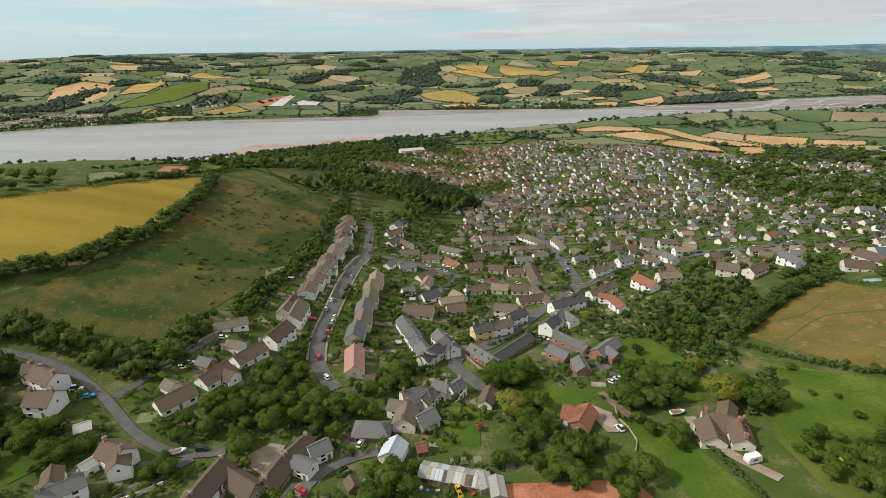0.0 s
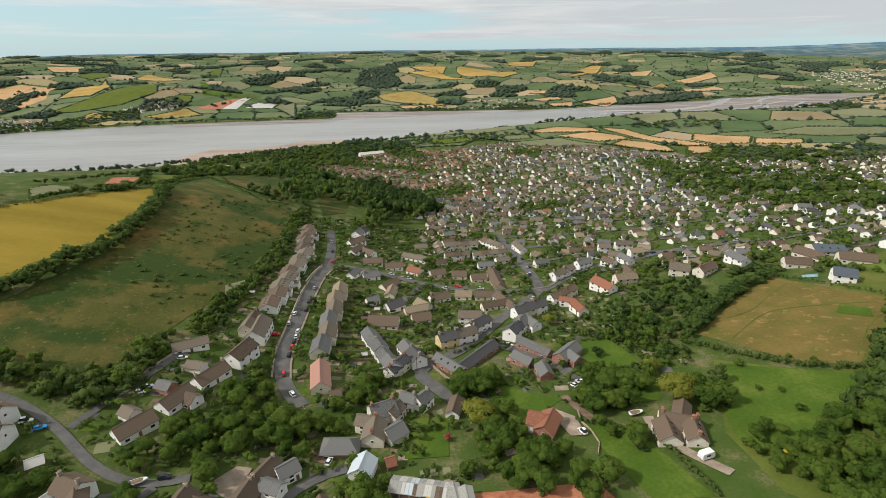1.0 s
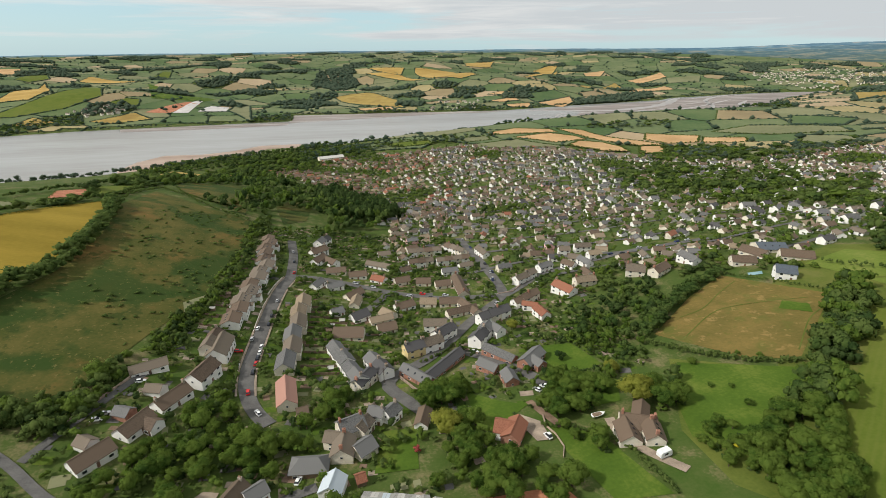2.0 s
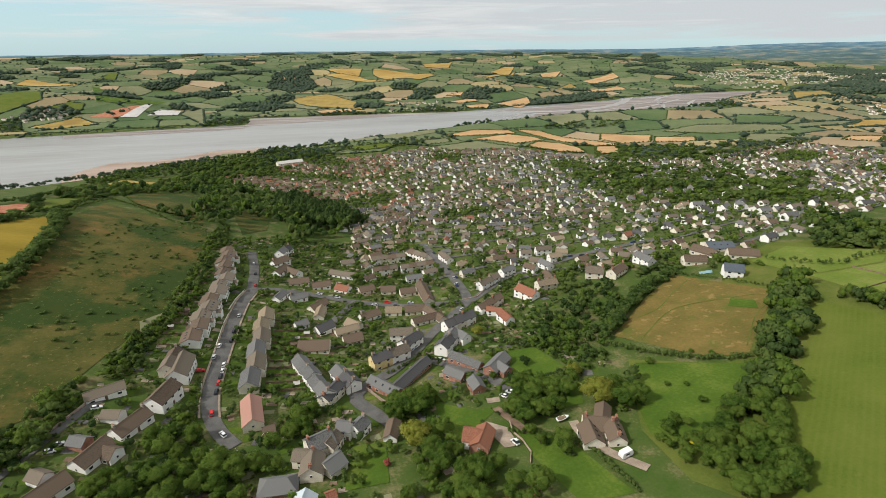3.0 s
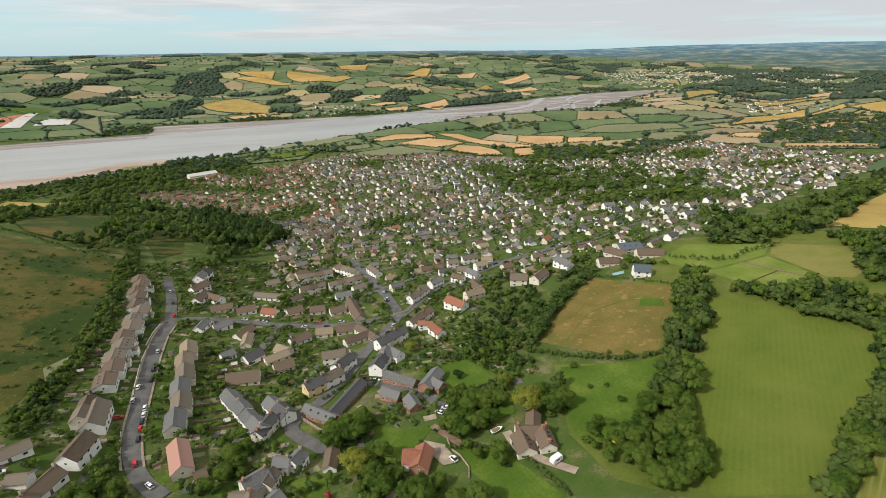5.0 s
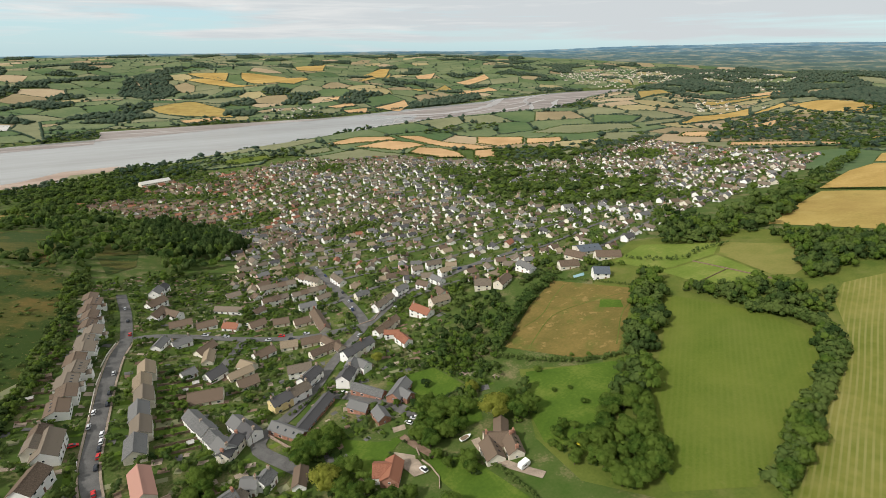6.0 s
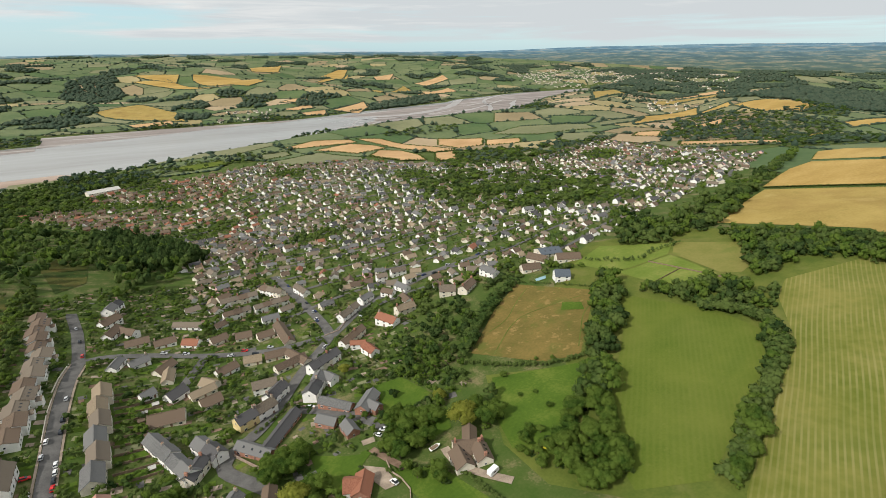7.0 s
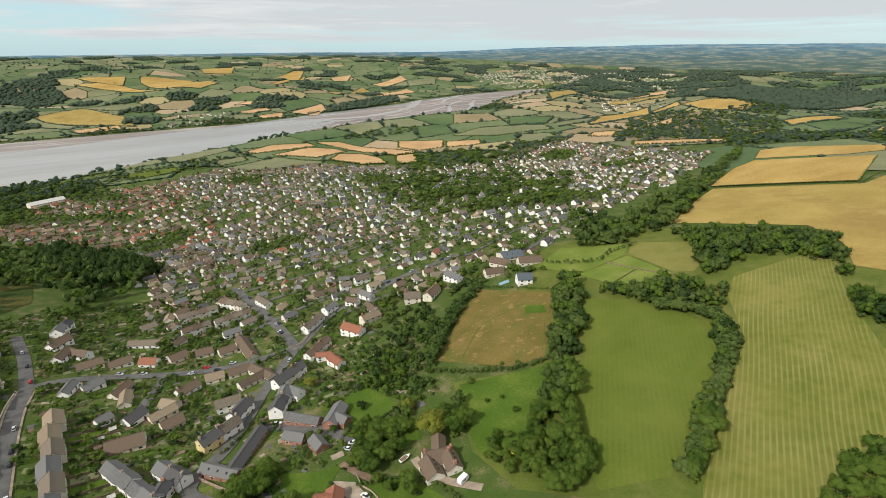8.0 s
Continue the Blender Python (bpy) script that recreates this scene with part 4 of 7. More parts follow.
def near_line(x, y, line, d):
    best = 1e18
    for (x1, y1), (x2, y2) in zip(line[:-1], line[1:]):
        dx, dy = x2 - x1, y2 - y1
        k = min(1.0, max(0.0, ((x - x1) * dx + (y - y1) * dy) / (dx * dx + dy * dy)))
        best = min(best, (x - x1 - k * dx) ** 2 + (y - y1 - k * dy) ** 2)
    return best < d * d


STYLES = (("brown", "cream", 3.2), ("brownslate", "white", 4.8), ("slate", "cream", 5.0), ("tan", "cream", 3.2), ("brownslate", "cream", 3.2), ("brown", "white", 3.4),
          ("brown", "cream", 4.8), ("terra", "cream", 4.8), ("dark", "white", 5.0), ("brown", "brick", 4.6), ("slate", "rose", 5.0), ("brownslate", "white", 3.2),
          ("slate", "white", 5.6), ("brownslate", "cream", 5.8), ("brown", "white", 5.6))
models = []
for s, (rf, wl_, ev) in enumerate(STYLES):
    for ln in ((8.6, 11.2) if ev < 5.5 else (9.6, 12.6)):
        mdl = build_house(ln, 7.2 if ev > 5.5 else 6.3 if ev > 4 else 7.2, ev * (0.76 if ev < 5.5 else 0.84), rf, wl_, ("c" if s % 3 != 1 else "") + ("w" if (s + int(ln)) % 2 else ""), plain=True)
        models.append((mdl, ln, s))
rng = random.Random(11)


def leafy_patch(x, y):
    # none in the crowded middle of the village
    if 110 < x < 330 and 262 < y < 470:
        return False
    return math.sin(x / 41 + 1.7 * math.sin(y / 67)) * math.sin(y / 47 + 1.3 * math.sin(x / 59)) > 0.62


def winding(u, v):
    """Bends the plan of straight rows into streets that follow the hillside."""
    x = u + 26 * math.sin(v / 83 + 0.6) + 12 * math.sin(v / 37 + u / 120)
    y = v + 22 * math.sin(u / 95 + 1.1 * math.sin(v / 150)) + 0.12 * (u - 200) + 8 * math.sin(u / 34 + v / 71)
    return x, y


village_spots, lines = [], []
row, v = 0, 190.0
while v < 1080:
    u = -210.0
    row += 1
    terrace = row % 6 == 2
    while u < 890:
        du, dv = rng.uniform(-2.0, 2.0), (rng.uniform(-0.6, 0.6) if terrace else rng.uniform(-3.8, 3.8))
        (x, y), (x2, y2), (x1, y1) = winding(u + du, v + dv), winding(u + 4, v), winding(u - 4, v)
        slope = math.degrees(math.atan2(y2 - y1, x2 - x1))
        villas = 250 < x < 560 and y < 720
        u += rng.uniform(8.0, 9.6) if terrace and not villas else rng.uniform(12, 20) if villas else rng.uniform(10.5, 15.5)
        if not within(x, y, VILLAGE) or (within(x, y, PINES) and rng.random() < 0.86) or (within(x, y, PARK) and rng.random() < 0.45):
            continue
        if rng.random() < 0.08 or leafy_patch(x, y) or any((x - a) ** 2 + (y - b) ** 2 < (c + (3.2 if terrace else 3.6)) ** 2 for a, b, c in taken):
            continue
        if near_line(x, y, EAST, 8) or near_line(x, y, CHURCH, 8) or near_line(x, y, CROSS, 8):
            continue
        village_spots.append((x, y, slope + (rng.uniform(-4, 4) if terrace else rng.choice((0, 0, 90, 0, 90, 35)) + rng.uniform(-16, 16))))
        taken.append((x, y, 3.6))
    if row % 2:
        # a street runs between every other pair of rows
        run = []
        for k in range(-21, 89):
            x, y = winding(k * 10.0, v + 8.2)
            if within(x, y, VILLAGE) and not within(x, y, PINES) and not within(x, y, PARK):
                run.append((x, y))
            elif run:
                lines.append(run)
                run = []
        lines.append(run)
    v += (17.0 if row % 2 else 14.0) + 0.003 * v
for run in lines:
    if len(run) > 5:
        ribbon("road", tuple(run), 3.6, M["asphalt"], "grey village street between houses", 0.45)
village_spots.sort(key=lambda p: math.hypot(p[0], p[1]))
used, heap = set(), {"verts": [], "faces": [], "slots": [], "mats": []}


def pour(root, m, into):
    """Adds a whole house to one joined mesh."""
    for o in root.children:
        me, mm = o.data, m @ o.matrix_basis
        if me.materials[0] not in into["mats"]:
            into["mats"].append(me.materials[0])
        base, slot = len(into["verts"]), into["mats"].index(me.materials[0])
        into["verts"] += [tuple(mm @ q.co) for q in me.vertices]
        into["faces"] += [tuple(base + i for i in p.vertices) for p in me.polygons]
        into["slots"] += [slot] * len(me.polygons)


for n, (x, y, deg) in enumerate(village_spots):
    west = x < 120 and y > 600
    pool = [k for k in range(len(models)) if (models[k][2] in (7, 9, 0, 5, 3) if west else models[k][2] != 9)]
    if 250 < x < 560 and y < 720:
        pool = [k for k in range(len(models)) if models[k][2] in (1, 5, 8, 11, 3, 2, 12 if n % 3 else 0)]
    elif rng.random() < 0.9:
        pool = [k for k in pool if models[k][2] < 12]
    k = rng.choice(pool)
    if models[k][2] in (7, 10) and rng.random() < (0.0 if west else 0.7):
        k = rng.choice((0, 1, 2, 3, 4, 5, 10, 11))
    m = pose(x, y, footing(x, y, deg, 8, 7), 0, 0, deg) @ Matrix.Diagonal((0.86, 0.92, 0.86, 1))
    if n >= 170:
        pour(models[k][0], m, heap)
    elif k in used:
        copy_thing(models[k][0], m)["group"] = "village houses"
    else:
        models[k][0].matrix_basis = m
        models[k][0]["group"] = "village houses"
        used.add(k)
for k, (mdl, ln, s) in enumerate(models):
    if k not in used:
        for o in (*mdl.children_recursive, mdl):
            bpy.data.objects.remove(o)
me = bpy.data.meshes.new("far_houses")
me.from_pydata(heap["verts"], [], heap["faces"])
for mt in heap["mats"]:
    me.materials.append(mt)
me.polygons.foreach_set("material_index", heap["slots"])
tagged(new("far_houses", me), "far village houses with white walls and brown roofs", "houses", kind="stuff")
house(-58, 955, 20, 46, 17, 5, "pale", "cream")["label"] = "long white-roofed industrial building beside the railway"


# ---------------------------------------------------------------- larger fields and woods in the distance
CROPS = {"rough": "brown rough grass", "oat": "brownish gold oats", "barley": "pale orange barley", "stubble": "golden stubble", "dull": "dull olive pasture", "soil": "red-brown dug soil", "grass": "dark green grass", "mown": "bright green mown grass"}
FIELDS, WOODS = [], []


def far_field(crop, poly):
    if crop == "wood":
        WOODS.append(poly)
        return
    FIELDS.append(poly)
    r = math.hypot(*poly[0])
    drape("far_field", poly, M[crop], 14 if r < 800 else 30, 1.0 + 0.0008 * r, f"sloping field of {CROPS[crop]} between hedges")


far_field("oat", ((-1193, 1934), (-1208, 2037), (-1396, 2651), (-1067, 2046), (-1075, 1924)))
far_field("mown", ((-1123, 1736), (-1090, 1837), (-988, 2072), (-1121, 2609), (-867, 1957), (-931, 1828), (-1037, 1738)))
far_field("barley", ((-1954, 3142), (-1803, 3231), (-1669, 2981), (-1807, 2956)))
far_field("oat", ((-1292, 2721), (-1322, 2919), (-1019, 2702), (-1119, 2671)))
far_field("stubble", ((-980, 1619), (-976, 1736), (-879, 1675), (-906, 1625)))
far_field("stubble", ((-799, 1684), (-715, 1808), (-630, 1712), (-726, 1647)))
far_field("mown", ((-847, 1869), (-783, 1948), (-743, 1947), (-730, 1879)))
far_field("mown", ((-1511, 2642), (-1623, 3101), (-1415, 2731), (-1443, 2612)))
far_field("grass", ((-1819, 2249), (-1741, 2359), (-1646, 2417), (-1681, 2304)))
far_field("dull", ((-1748, 2110), (-1730, 2156), (-1601, 2155), (-1550, 2043)))
far_field("dull", ((-446, 1880), (-472, 2087), (-427, 2162), (-327, 1640)))
far_field("mown", ((-1107, 3113), (-1104, 3309), (-1060, 3302), (-1030, 3148)))
far_field("oat", ((61, 3143), (197, 3086), (271, 3064), (239, 2922), (116, 3038)))
far_field("oat", ((333, 3070), (441, 3064), (559, 3053), (595, 2605), (497, 2519), (376, 2669), (319, 2947)))
far_field("oat", ((1101, 3377), (1348, 3616), (1421, 3632), (1027, 2848)))
far_field("soil", ((-218, 377), (-229, 409), (-219, 435), (-205, 395)))
far_field("mown", ((-204, 402), (-223, 452), (-212, 502), (-192, 435)))
far_field("dull", ((-244, 342), (-240, 357), (-219, 357), (-231, 322)))
far_field("oat", ((462, 220), (499, 230), (556, 244), (611, 249), (632, 200), (649, 152), (504, 125), (486, 165)))
far_field("oat", ((625, 255), (707, 284), (741, 268), (749, 171), (692, 157), (659, 179), (646, 210)))
far_field("barley", ((785, 520), (839, 385), (936, 430), (830, 550)))
far_field("stubble", ((905, 454), (1043, 439), (1227, 483), (1133, 501)))
far_field("barley", ((1086, 726), (1330, 764), (1217, 703), (1117, 701)))
far_field("oat", ((1516, 857), (1629, 823), (1648, 731), (1562, 653), (1420, 624), (1415, 725)))
far_field("oat", ((1060, 839), (1191, 906), (1507, 956), (1589, 910), (1516, 857), (1279, 859), (1018, 797)))
far_field("stubble", ((1595, 1196), (1985, 1155), (1769, 1027), (1713, 1090), (1451, 1075)))
far_field("barley", ((2027, 1404), (2371, 1383), (2094, 1214), (1833, 1267)))
far_field("dull", ((1532, 972), (1718, 987), (1640, 917), (1391, 880)))
far_field("stubble", ((1553, 1435), (1871, 1610), (1818, 1484), (1463, 1269), (1290, 1177)))
far_field("dull", ((731, 973), (829, 986), (935, 875), (905, 811), (782, 870)))
far_field("grass", ((887, 945), (950, 881), (1039, 934), (956, 1020)))
far_field("barley", ((628, 856), (692, 823), (731, 869), (678, 924)))
far_field("dull", ((981, 872), (1170, 890), (1082, 839), (934, 826)))
far_field("dull", ((597, 709), (692, 727), (652, 688), (582, 675)))
far_field("barley", ((863, 680), (893, 626), (972, 693), (918, 709)))
far_field("stubble", ((1270, 336), (1465, 346), (1339, 312), (1270, 318)))
far_field("oat", ((1339, 504), (1546, 466), (1500, 428), (1295, 469)))
far_field("grass", ((1702, 555), (2178, 541), (2046, 499), (1587, 491)))
far_field("barley", ((275, 1101), (349, 1135), (422, 1104), (430, 1076), (354, 1080), (284, 1085)))
far_field("barley", ((321, 1053), (409, 1073), (452, 1034), (461, 991), (385, 970), (357, 1020)))
far_field("barley", ((437, 1105), (487, 1079), (515, 997), (550, 935), (558, 858), (509, 865), (482, 961), (466, 1037)))
far_field("barley", ((390, 920), (439, 978), (472, 941), (467, 859), (439, 777), (402, 804)))
far_field("barley", ((500, 851), (541, 843), (482, 743), (444, 753)))
far_field("barley", ((604, 1012), (686, 948), (629, 870), (573, 877), (566, 948)))
far_field("dull", ((184, 979), (260, 1003), (325, 1032), (372, 909), (357, 868), (268, 892), (200, 929)))
far_field("dull", ((204, 1063), (269, 1073), (269, 1035), (212, 1018)))
far_field("mown", ((42, 1058), (140, 1058), (143, 1020), (77, 1014)))
far_field("grass", ((677, 2130), (849, 2196), (884, 2100), (689, 1972)))
far_field("barley", ((684, 1948), (884, 2100), (846, 1970), (752, 1849)))
far_field("barley", ((546, 2206), (617, 2228), (692, 2171), (660, 2113)))
far_field("barley", ((506, 1999), (635, 2084), (636, 2009), (537, 1963)))
far_field("barley", ((551, 1912), (660, 1955), (634, 1852), (547, 1867)))
far_field("stubble", ((-100, 2284), (56, 2421), (159, 2163), (163, 1891), (34, 2018), (-70, 2187)))
far_field("barley", ((-14, 1909), (121, 1939), (125, 1860), (11, 1845)))
far_field("dull", ((20, 2435), (154, 2485), (287, 2386), (294, 2330), (140, 2324)))
far_field("dull", ((-161, 2264), (-100, 2267), (18, 2002), (-13, 1944)))
far_field("oat", ((49, 3023), (207, 2997), (384, 2589), (191, 2866)))
far_field("oat", ((779, 3906), (1015, 3883), (889, 3489), (698, 3371)))
far_field("oat", ((851, 2636), (1352, 3448), (1165, 3025), (874, 2620)))
far_field("stubble", ((1000, 2299), (1460, 2845), (1438, 2700), (1040, 2261)))
far_field("barley", ((1573, 2912), (1873, 3064), (1829, 2923), (1605, 2827)))
far_field("barley", ((1410, 3170), (1583, 3222), (1459, 3029), (1353, 3006)))
far_field("barley", ((1260, 2400), (1642, 2628), (1513, 2338), (1233, 2235)))
far_field("dull", ((1808, 2890), (1961, 2793), (1848, 2631), (1718, 2716)))
far_field("barley", ((3833, 2043), (4013, 1912), (3768, 1751), (3175, 1636)))
far_field("stubble", ((3651, 2177), (3949, 2131), (3777, 2032), (3550, 2072)))
far_field("wood", ((865, 619), (1211, 812), (1407, 836), (1406, 720), (1350, 515), (1239, 468), (946, 476), (853, 531)))
far_field("wood", ((382, 212), (467, 221), (668, 287), (723, 319), (556, 264), (497, 257), (440, 243)))
far_field("wood", ((1892, 1002), (3016, 1136), (3054, 765), (2447, 603), (1685, 651), (1715, 744), (1657, 856)))
far_field("wood", ((-221, 3092), (-100, 3279), (14, 2828), (-103, 2604), (-213, 2743)))
far_field("wood", ((510, 1128), (633, 1099), (713, 1094), (701, 1063), (596, 1063), (502, 1081)))
far_field("wood", ((674, 765), (755, 752), (738, 688), (598, 593), (576, 639)))
far_field("wood", ((877, 2028), (1343, 2258), (1255, 2086), (1060, 1976), (802, 1808)))
far_field("stubble", ((-293, 730), (-302, 853), (-241, 791), (-180, 780), (-169, 722), (-215, 701)))
far_field("rough", ((-192, 544), (-189, 592), (-157, 619), (-137, 616), (-114, 504), (-117, 448), (-140, 457), (-166, 485)))


# ---------------------------------------------------------------- trees, hedges and woods
def leafy(seed, blobs, leaves, size, core=0.8):
    """A crown about 1 in radius: billowing clumps round the middle, each a dark core with many small leaf sprays standing out from it."""
    rr = np.random.default_rng(seed)
    verts, faces, soft = [], [], []
    ico = bmesh.new()
    bmesh.ops.create_icosphere(ico, subdivisions=1, radius=1)
    iv = np.array([q.co[:] for q in ico.verts])
    jf = [[q.index for q in f.verts] for f in ico.faces]
    ico.free()
    middles = []
    for b in range(blobs):
        a = b * 2.4 + rr.uniform(0, 0.8)
        far = 0.0 if b == 0 else 0.5 * math.sqrt(b / blobs) + 0.14
        middles.append((np.array([far * math.cos(a), far * math.sin(a), rr.uniform(-0.34, 0.40) if b else 0.34]), rr.uniform(0.32, 0.5)))
    n = 0
    for c, r in middles:
        wob = 1 + rr.uniform(-0.15, 0.15, (len(iv), 1))
        verts.append(c + iv * r * core * wob)
        soft.append(iv * 0.8 + c * 0.5)
        faces += [[i + n for i in f] for f in jf]
        n += len(iv)
    for k in range(leaves):
        c, r = middles[k % blobs]
        d = rr.normal(size=3)
        d[2] = abs(d[2]) * 1.1 - 0.35 * rr.random()
        d /= np.linalg.norm(d)
        p = c + d * r * rr.uniform(0.8, 1.1)
        nrm = d + rr.normal(size=3) * 0.4
        nrm /= np.linalg.norm(nrm)
        t = np.cross(nrm, rr.normal(size=3))
        t /= np.linalg.norm(t)
        u = np.cross(nrm, t)
        s = size * rr.uniform(0.6, 1.3)
        verts.append(np.array([p - t * s, p - u * s * 0.7, p + t * s, p + u * s * 0.7]))
        soft.append(np.tile(d * 0.8 + c * 0.5 + (nrm - d) * 0.35, (4, 1)))
        faces.append([n, n + 1, n + 2, n + 3])
        n += 4
    soft = np.concatenate(soft)
    return np.concatenate(verts), faces, soft / np.linalg.norm(soft, axis=1)[:, None]


def flat_mesh(name, verts, faces, mat):
    me = bpy.data.meshes.new(name)
    me.from_pydata(verts.tolist() if hasattr(verts, "tolist") else verts, [], faces)
    me.materials.append(mat)
    return me


def leaf_mesh(name, verts, faces, soft, mat):
    """Foliage shaded as one rounded mass rather than leaf by leaf."""
    me = flat_mesh(name, verts, faces, mat)
    me.polygons.foreach_set("use_smooth", [True] * len(me.polygons))
    me.normals_split_custom_set_from_vertices(soft.tolist())
    return me


CROWNS = [leaf_mesh("crown", *leafy(20 + k, 13 + k % 4, 1150, 0.07), M["leaf"]) for k in range(6)]
RUSSET = leaf_mesh("crown", *leafy(43, 9, 500, 0.1), material("russet_leaves", (0.16, 0.03, 0.03), (0.36, 0.09, 0.07), 0.6, fine=8, rough=0.7, gloss=0.06))
YELLOW = leaf_mesh("crown", *leafy(44, 8, 420, 0.11), material("yellow_blossom", (0.30, 0.27, 0.02), (0.62, 0.55, 0.05), 0.8, fine=8, rough=0.7, gloss=0.06))
GOLDEN = leaf_mesh("crown", *leafy(40, 13, 1300, 0.065), M["leaf_gold"])


def trunk_mesh(seed):
    """A tapered trunk with four limbs, 1 high."""
    rr = random.Random(seed)
    bm = bmesh.new()

    def limb(a, b, r0, r1):
        axis = (b - a)
        q = axis.to_track_quat("Z", "Y").to_matrix().to_4x4()
        bmesh.ops.create_cone(bm, cap_ends=True, segments=7, radius1=r0, radius2=r1, depth=axis.length, matrix=Matrix.Translation((a + b) / 2) @ q)
    limb(Vector((0, 0, -0.12)), Vector((0, 0, 0.55)), 0.045, 0.026)
    for k in range(4):
        a = k * 1.57 + rr.uniform(-0.4, 0.4)
        limb(Vector((0, 0, 0.3 + 0.06 * k)), Vector((0.24 * math.cos(a), 0.24 * math.sin(a), 0.62 + 0.05 * k)), 0.018, 0.008)
    me = bpy.data.meshes.new("trunk")
    bm.to_mesh(me)
    bm.free()
    me.materials.append(M["bark"])
    return me


TRUNKS = [trunk_mesh(k) for k in range(3)]
tree_rng = random.Random(3)


def tree(x, y, h, golden=False, wide=1.0, label=""):
    z = float(ground_height(x, y))
    root = new("tree")
    r = h * tree_rng.uniform(0.44, 0.60) * wide
    root.matrix_basis = pose(x, y, z, 0, 0, tree_rng.uniform(0, 360))
    piece("trunk", tree_rng.choice(TRUNKS), root, Matrix.Diagonal((h * 0.9, h * 0.9, h * 0.9, 1)))
    piece("crown", GOLDEN if golden else tree_rng.choice(CROWNS), root, Matrix.Translation((0, 0, h * 0.56)) @ Matrix.Diagonal((r, r * tree_rng.uniform(0.85, 1.15), h * 0.47, 1)))
    tagged(root, label or ("golden-green weeping tree with a broad crown" if golden else "leafy green broadleaf tree with a dense crown"), "tree", "golden trees" if golden else "broadleaf trees")
    taken.append((x, y, r * 0.6))


def joined(name, models_, spots, mat, label, category, kind="stuff"):
    """Many bushes in one mesh, standing on dry ground. spots: x, y, how far it stands out of the ground, radius, height, turn."""
    if not spots:
        return
    px, py = np.array([q[0] for q in spots]), np.array([q[1] for q in spots])
    gz, wet = ground_height(px, py), inside_water(px, py)
    spots = [(q[0], q[1], q[2] + float(h), *q[3:]) for q, h, d in zip(spots, gz, wet) if not d]
    vs, fs, ns, base, slots = [], [], [], 0, []
    mats = mat if isinstance(mat, tuple) else (mat,)
    pick = random.Random(len(spots))
    for k, (x, y, z, r, h, a) in enumerate(spots):
        v, f, g = models_[k % len(models_)]
        c, s = math.cos(a), math.sin(a)
        vs.append(np.stack([x + r * (v[:, 0] * c - v[:, 1] * s), y + r * (v[:, 0] * s + v[:, 1] * c), z + h * (0.5 + 0.55 * v[:, 2])], 1))
        ns.append(np.stack([g[:, 0] * c - g[:, 1] * s, g[:, 0] * s + g[:, 1] * c, g[:, 2]], 1))
        fs += [[i + base for i in q] for q in f]
        slots += [pick.randrange(len(mats))] * len(f)
        base += len(v)
    if not vs:
        return
    ob = new(name, leaf_mesh(name, np.concatenate(vs), fs, np.concatenate(ns), mats[0]))
    if len(mats) > 1:
        for extra in mats[1:]:
            ob.data.materials.append(extra)
        ob.data.polygons.foreach_set("material_index", slots)
    tagged(ob, label, category, kind=kind)


MIXED = (M["leaf_far"], M["leaf_dark"], M["leaf"], M["leaf"], M["leaf_far"])
BUSH = [leafy(60 + k, 3, 32, 0.2) for k in range(5)]
TREETOP = [leafy(70 + k, 6, 84, 0.15) for k in range(5)]
DISTANT = [leafy(80 + k, 2, 14, 0.3) for k in range(5)]


def scatter(poly, gap, rnd):
    xs, ys = [p[0] for p in poly], [p[1] for p in poly]
    y = min(ys)
    while y < max(ys):
        x = min(xs) + rnd.uniform(0, gap)
        while x < max(xs):
            px, py = x + rnd.uniform(-0.35, 0.35) * gap, y + rnd.uniform(-0.35, 0.35) * gap
            if within(px, py, poly):
                yield px, py
            x += gap
        y += gap * 0.87


built = tuple(taken)


BUILT = np.array(built)


def off_houses(x, y, extra):
    return not bool(np.any((BUILT[:, 0] - x) ** 2 + (BUILT[:, 1] - y) ** 2 < (BUILT[:, 2] + extra) ** 2))


ROADS = (STREET, CROSS, CHURCH, EAST, LANE)


def off_roads(x, y, d):
    return not any(near_line(x, y, r, d) for r in ROADS)


grove_rng = random.Random(8)


def grove(poly, gap, h):
    """Trees of a belt or copse: the near ones stand singly, those farther off are one mass."""
    mass = []
    for x, y in scatter(poly, gap, grove_rng):
        if not off_houses(x, y, 2.6) or not off_roads(x, y, 4.5):
            continue
        hh = h * grove_rng.uniform(0.65, 1.2)
        if math.hypot(x, y) < 178:
            tree(x, y, hh)
        else:
            mass.append((x, y, -0.3, hh * 0.5, hh, grove_rng.uniform(0, 6.3)))
        if grove_rng.random() < 0.7:
            bx, by = x + grove_rng.uniform(-2, 2), y + grove_rng.uniform(-2, 2)
            if off_houses(bx, by, 0.5) and off_roads(bx, by, 4):
                mass.append((bx, by, -0.3, 2.2, h * 0.42, grove_rng.uniform(0, 6.3)))
    joined("undergrowth", TREETOP, mass, MIXED, "dense dark green bushes and trees", "bushes")


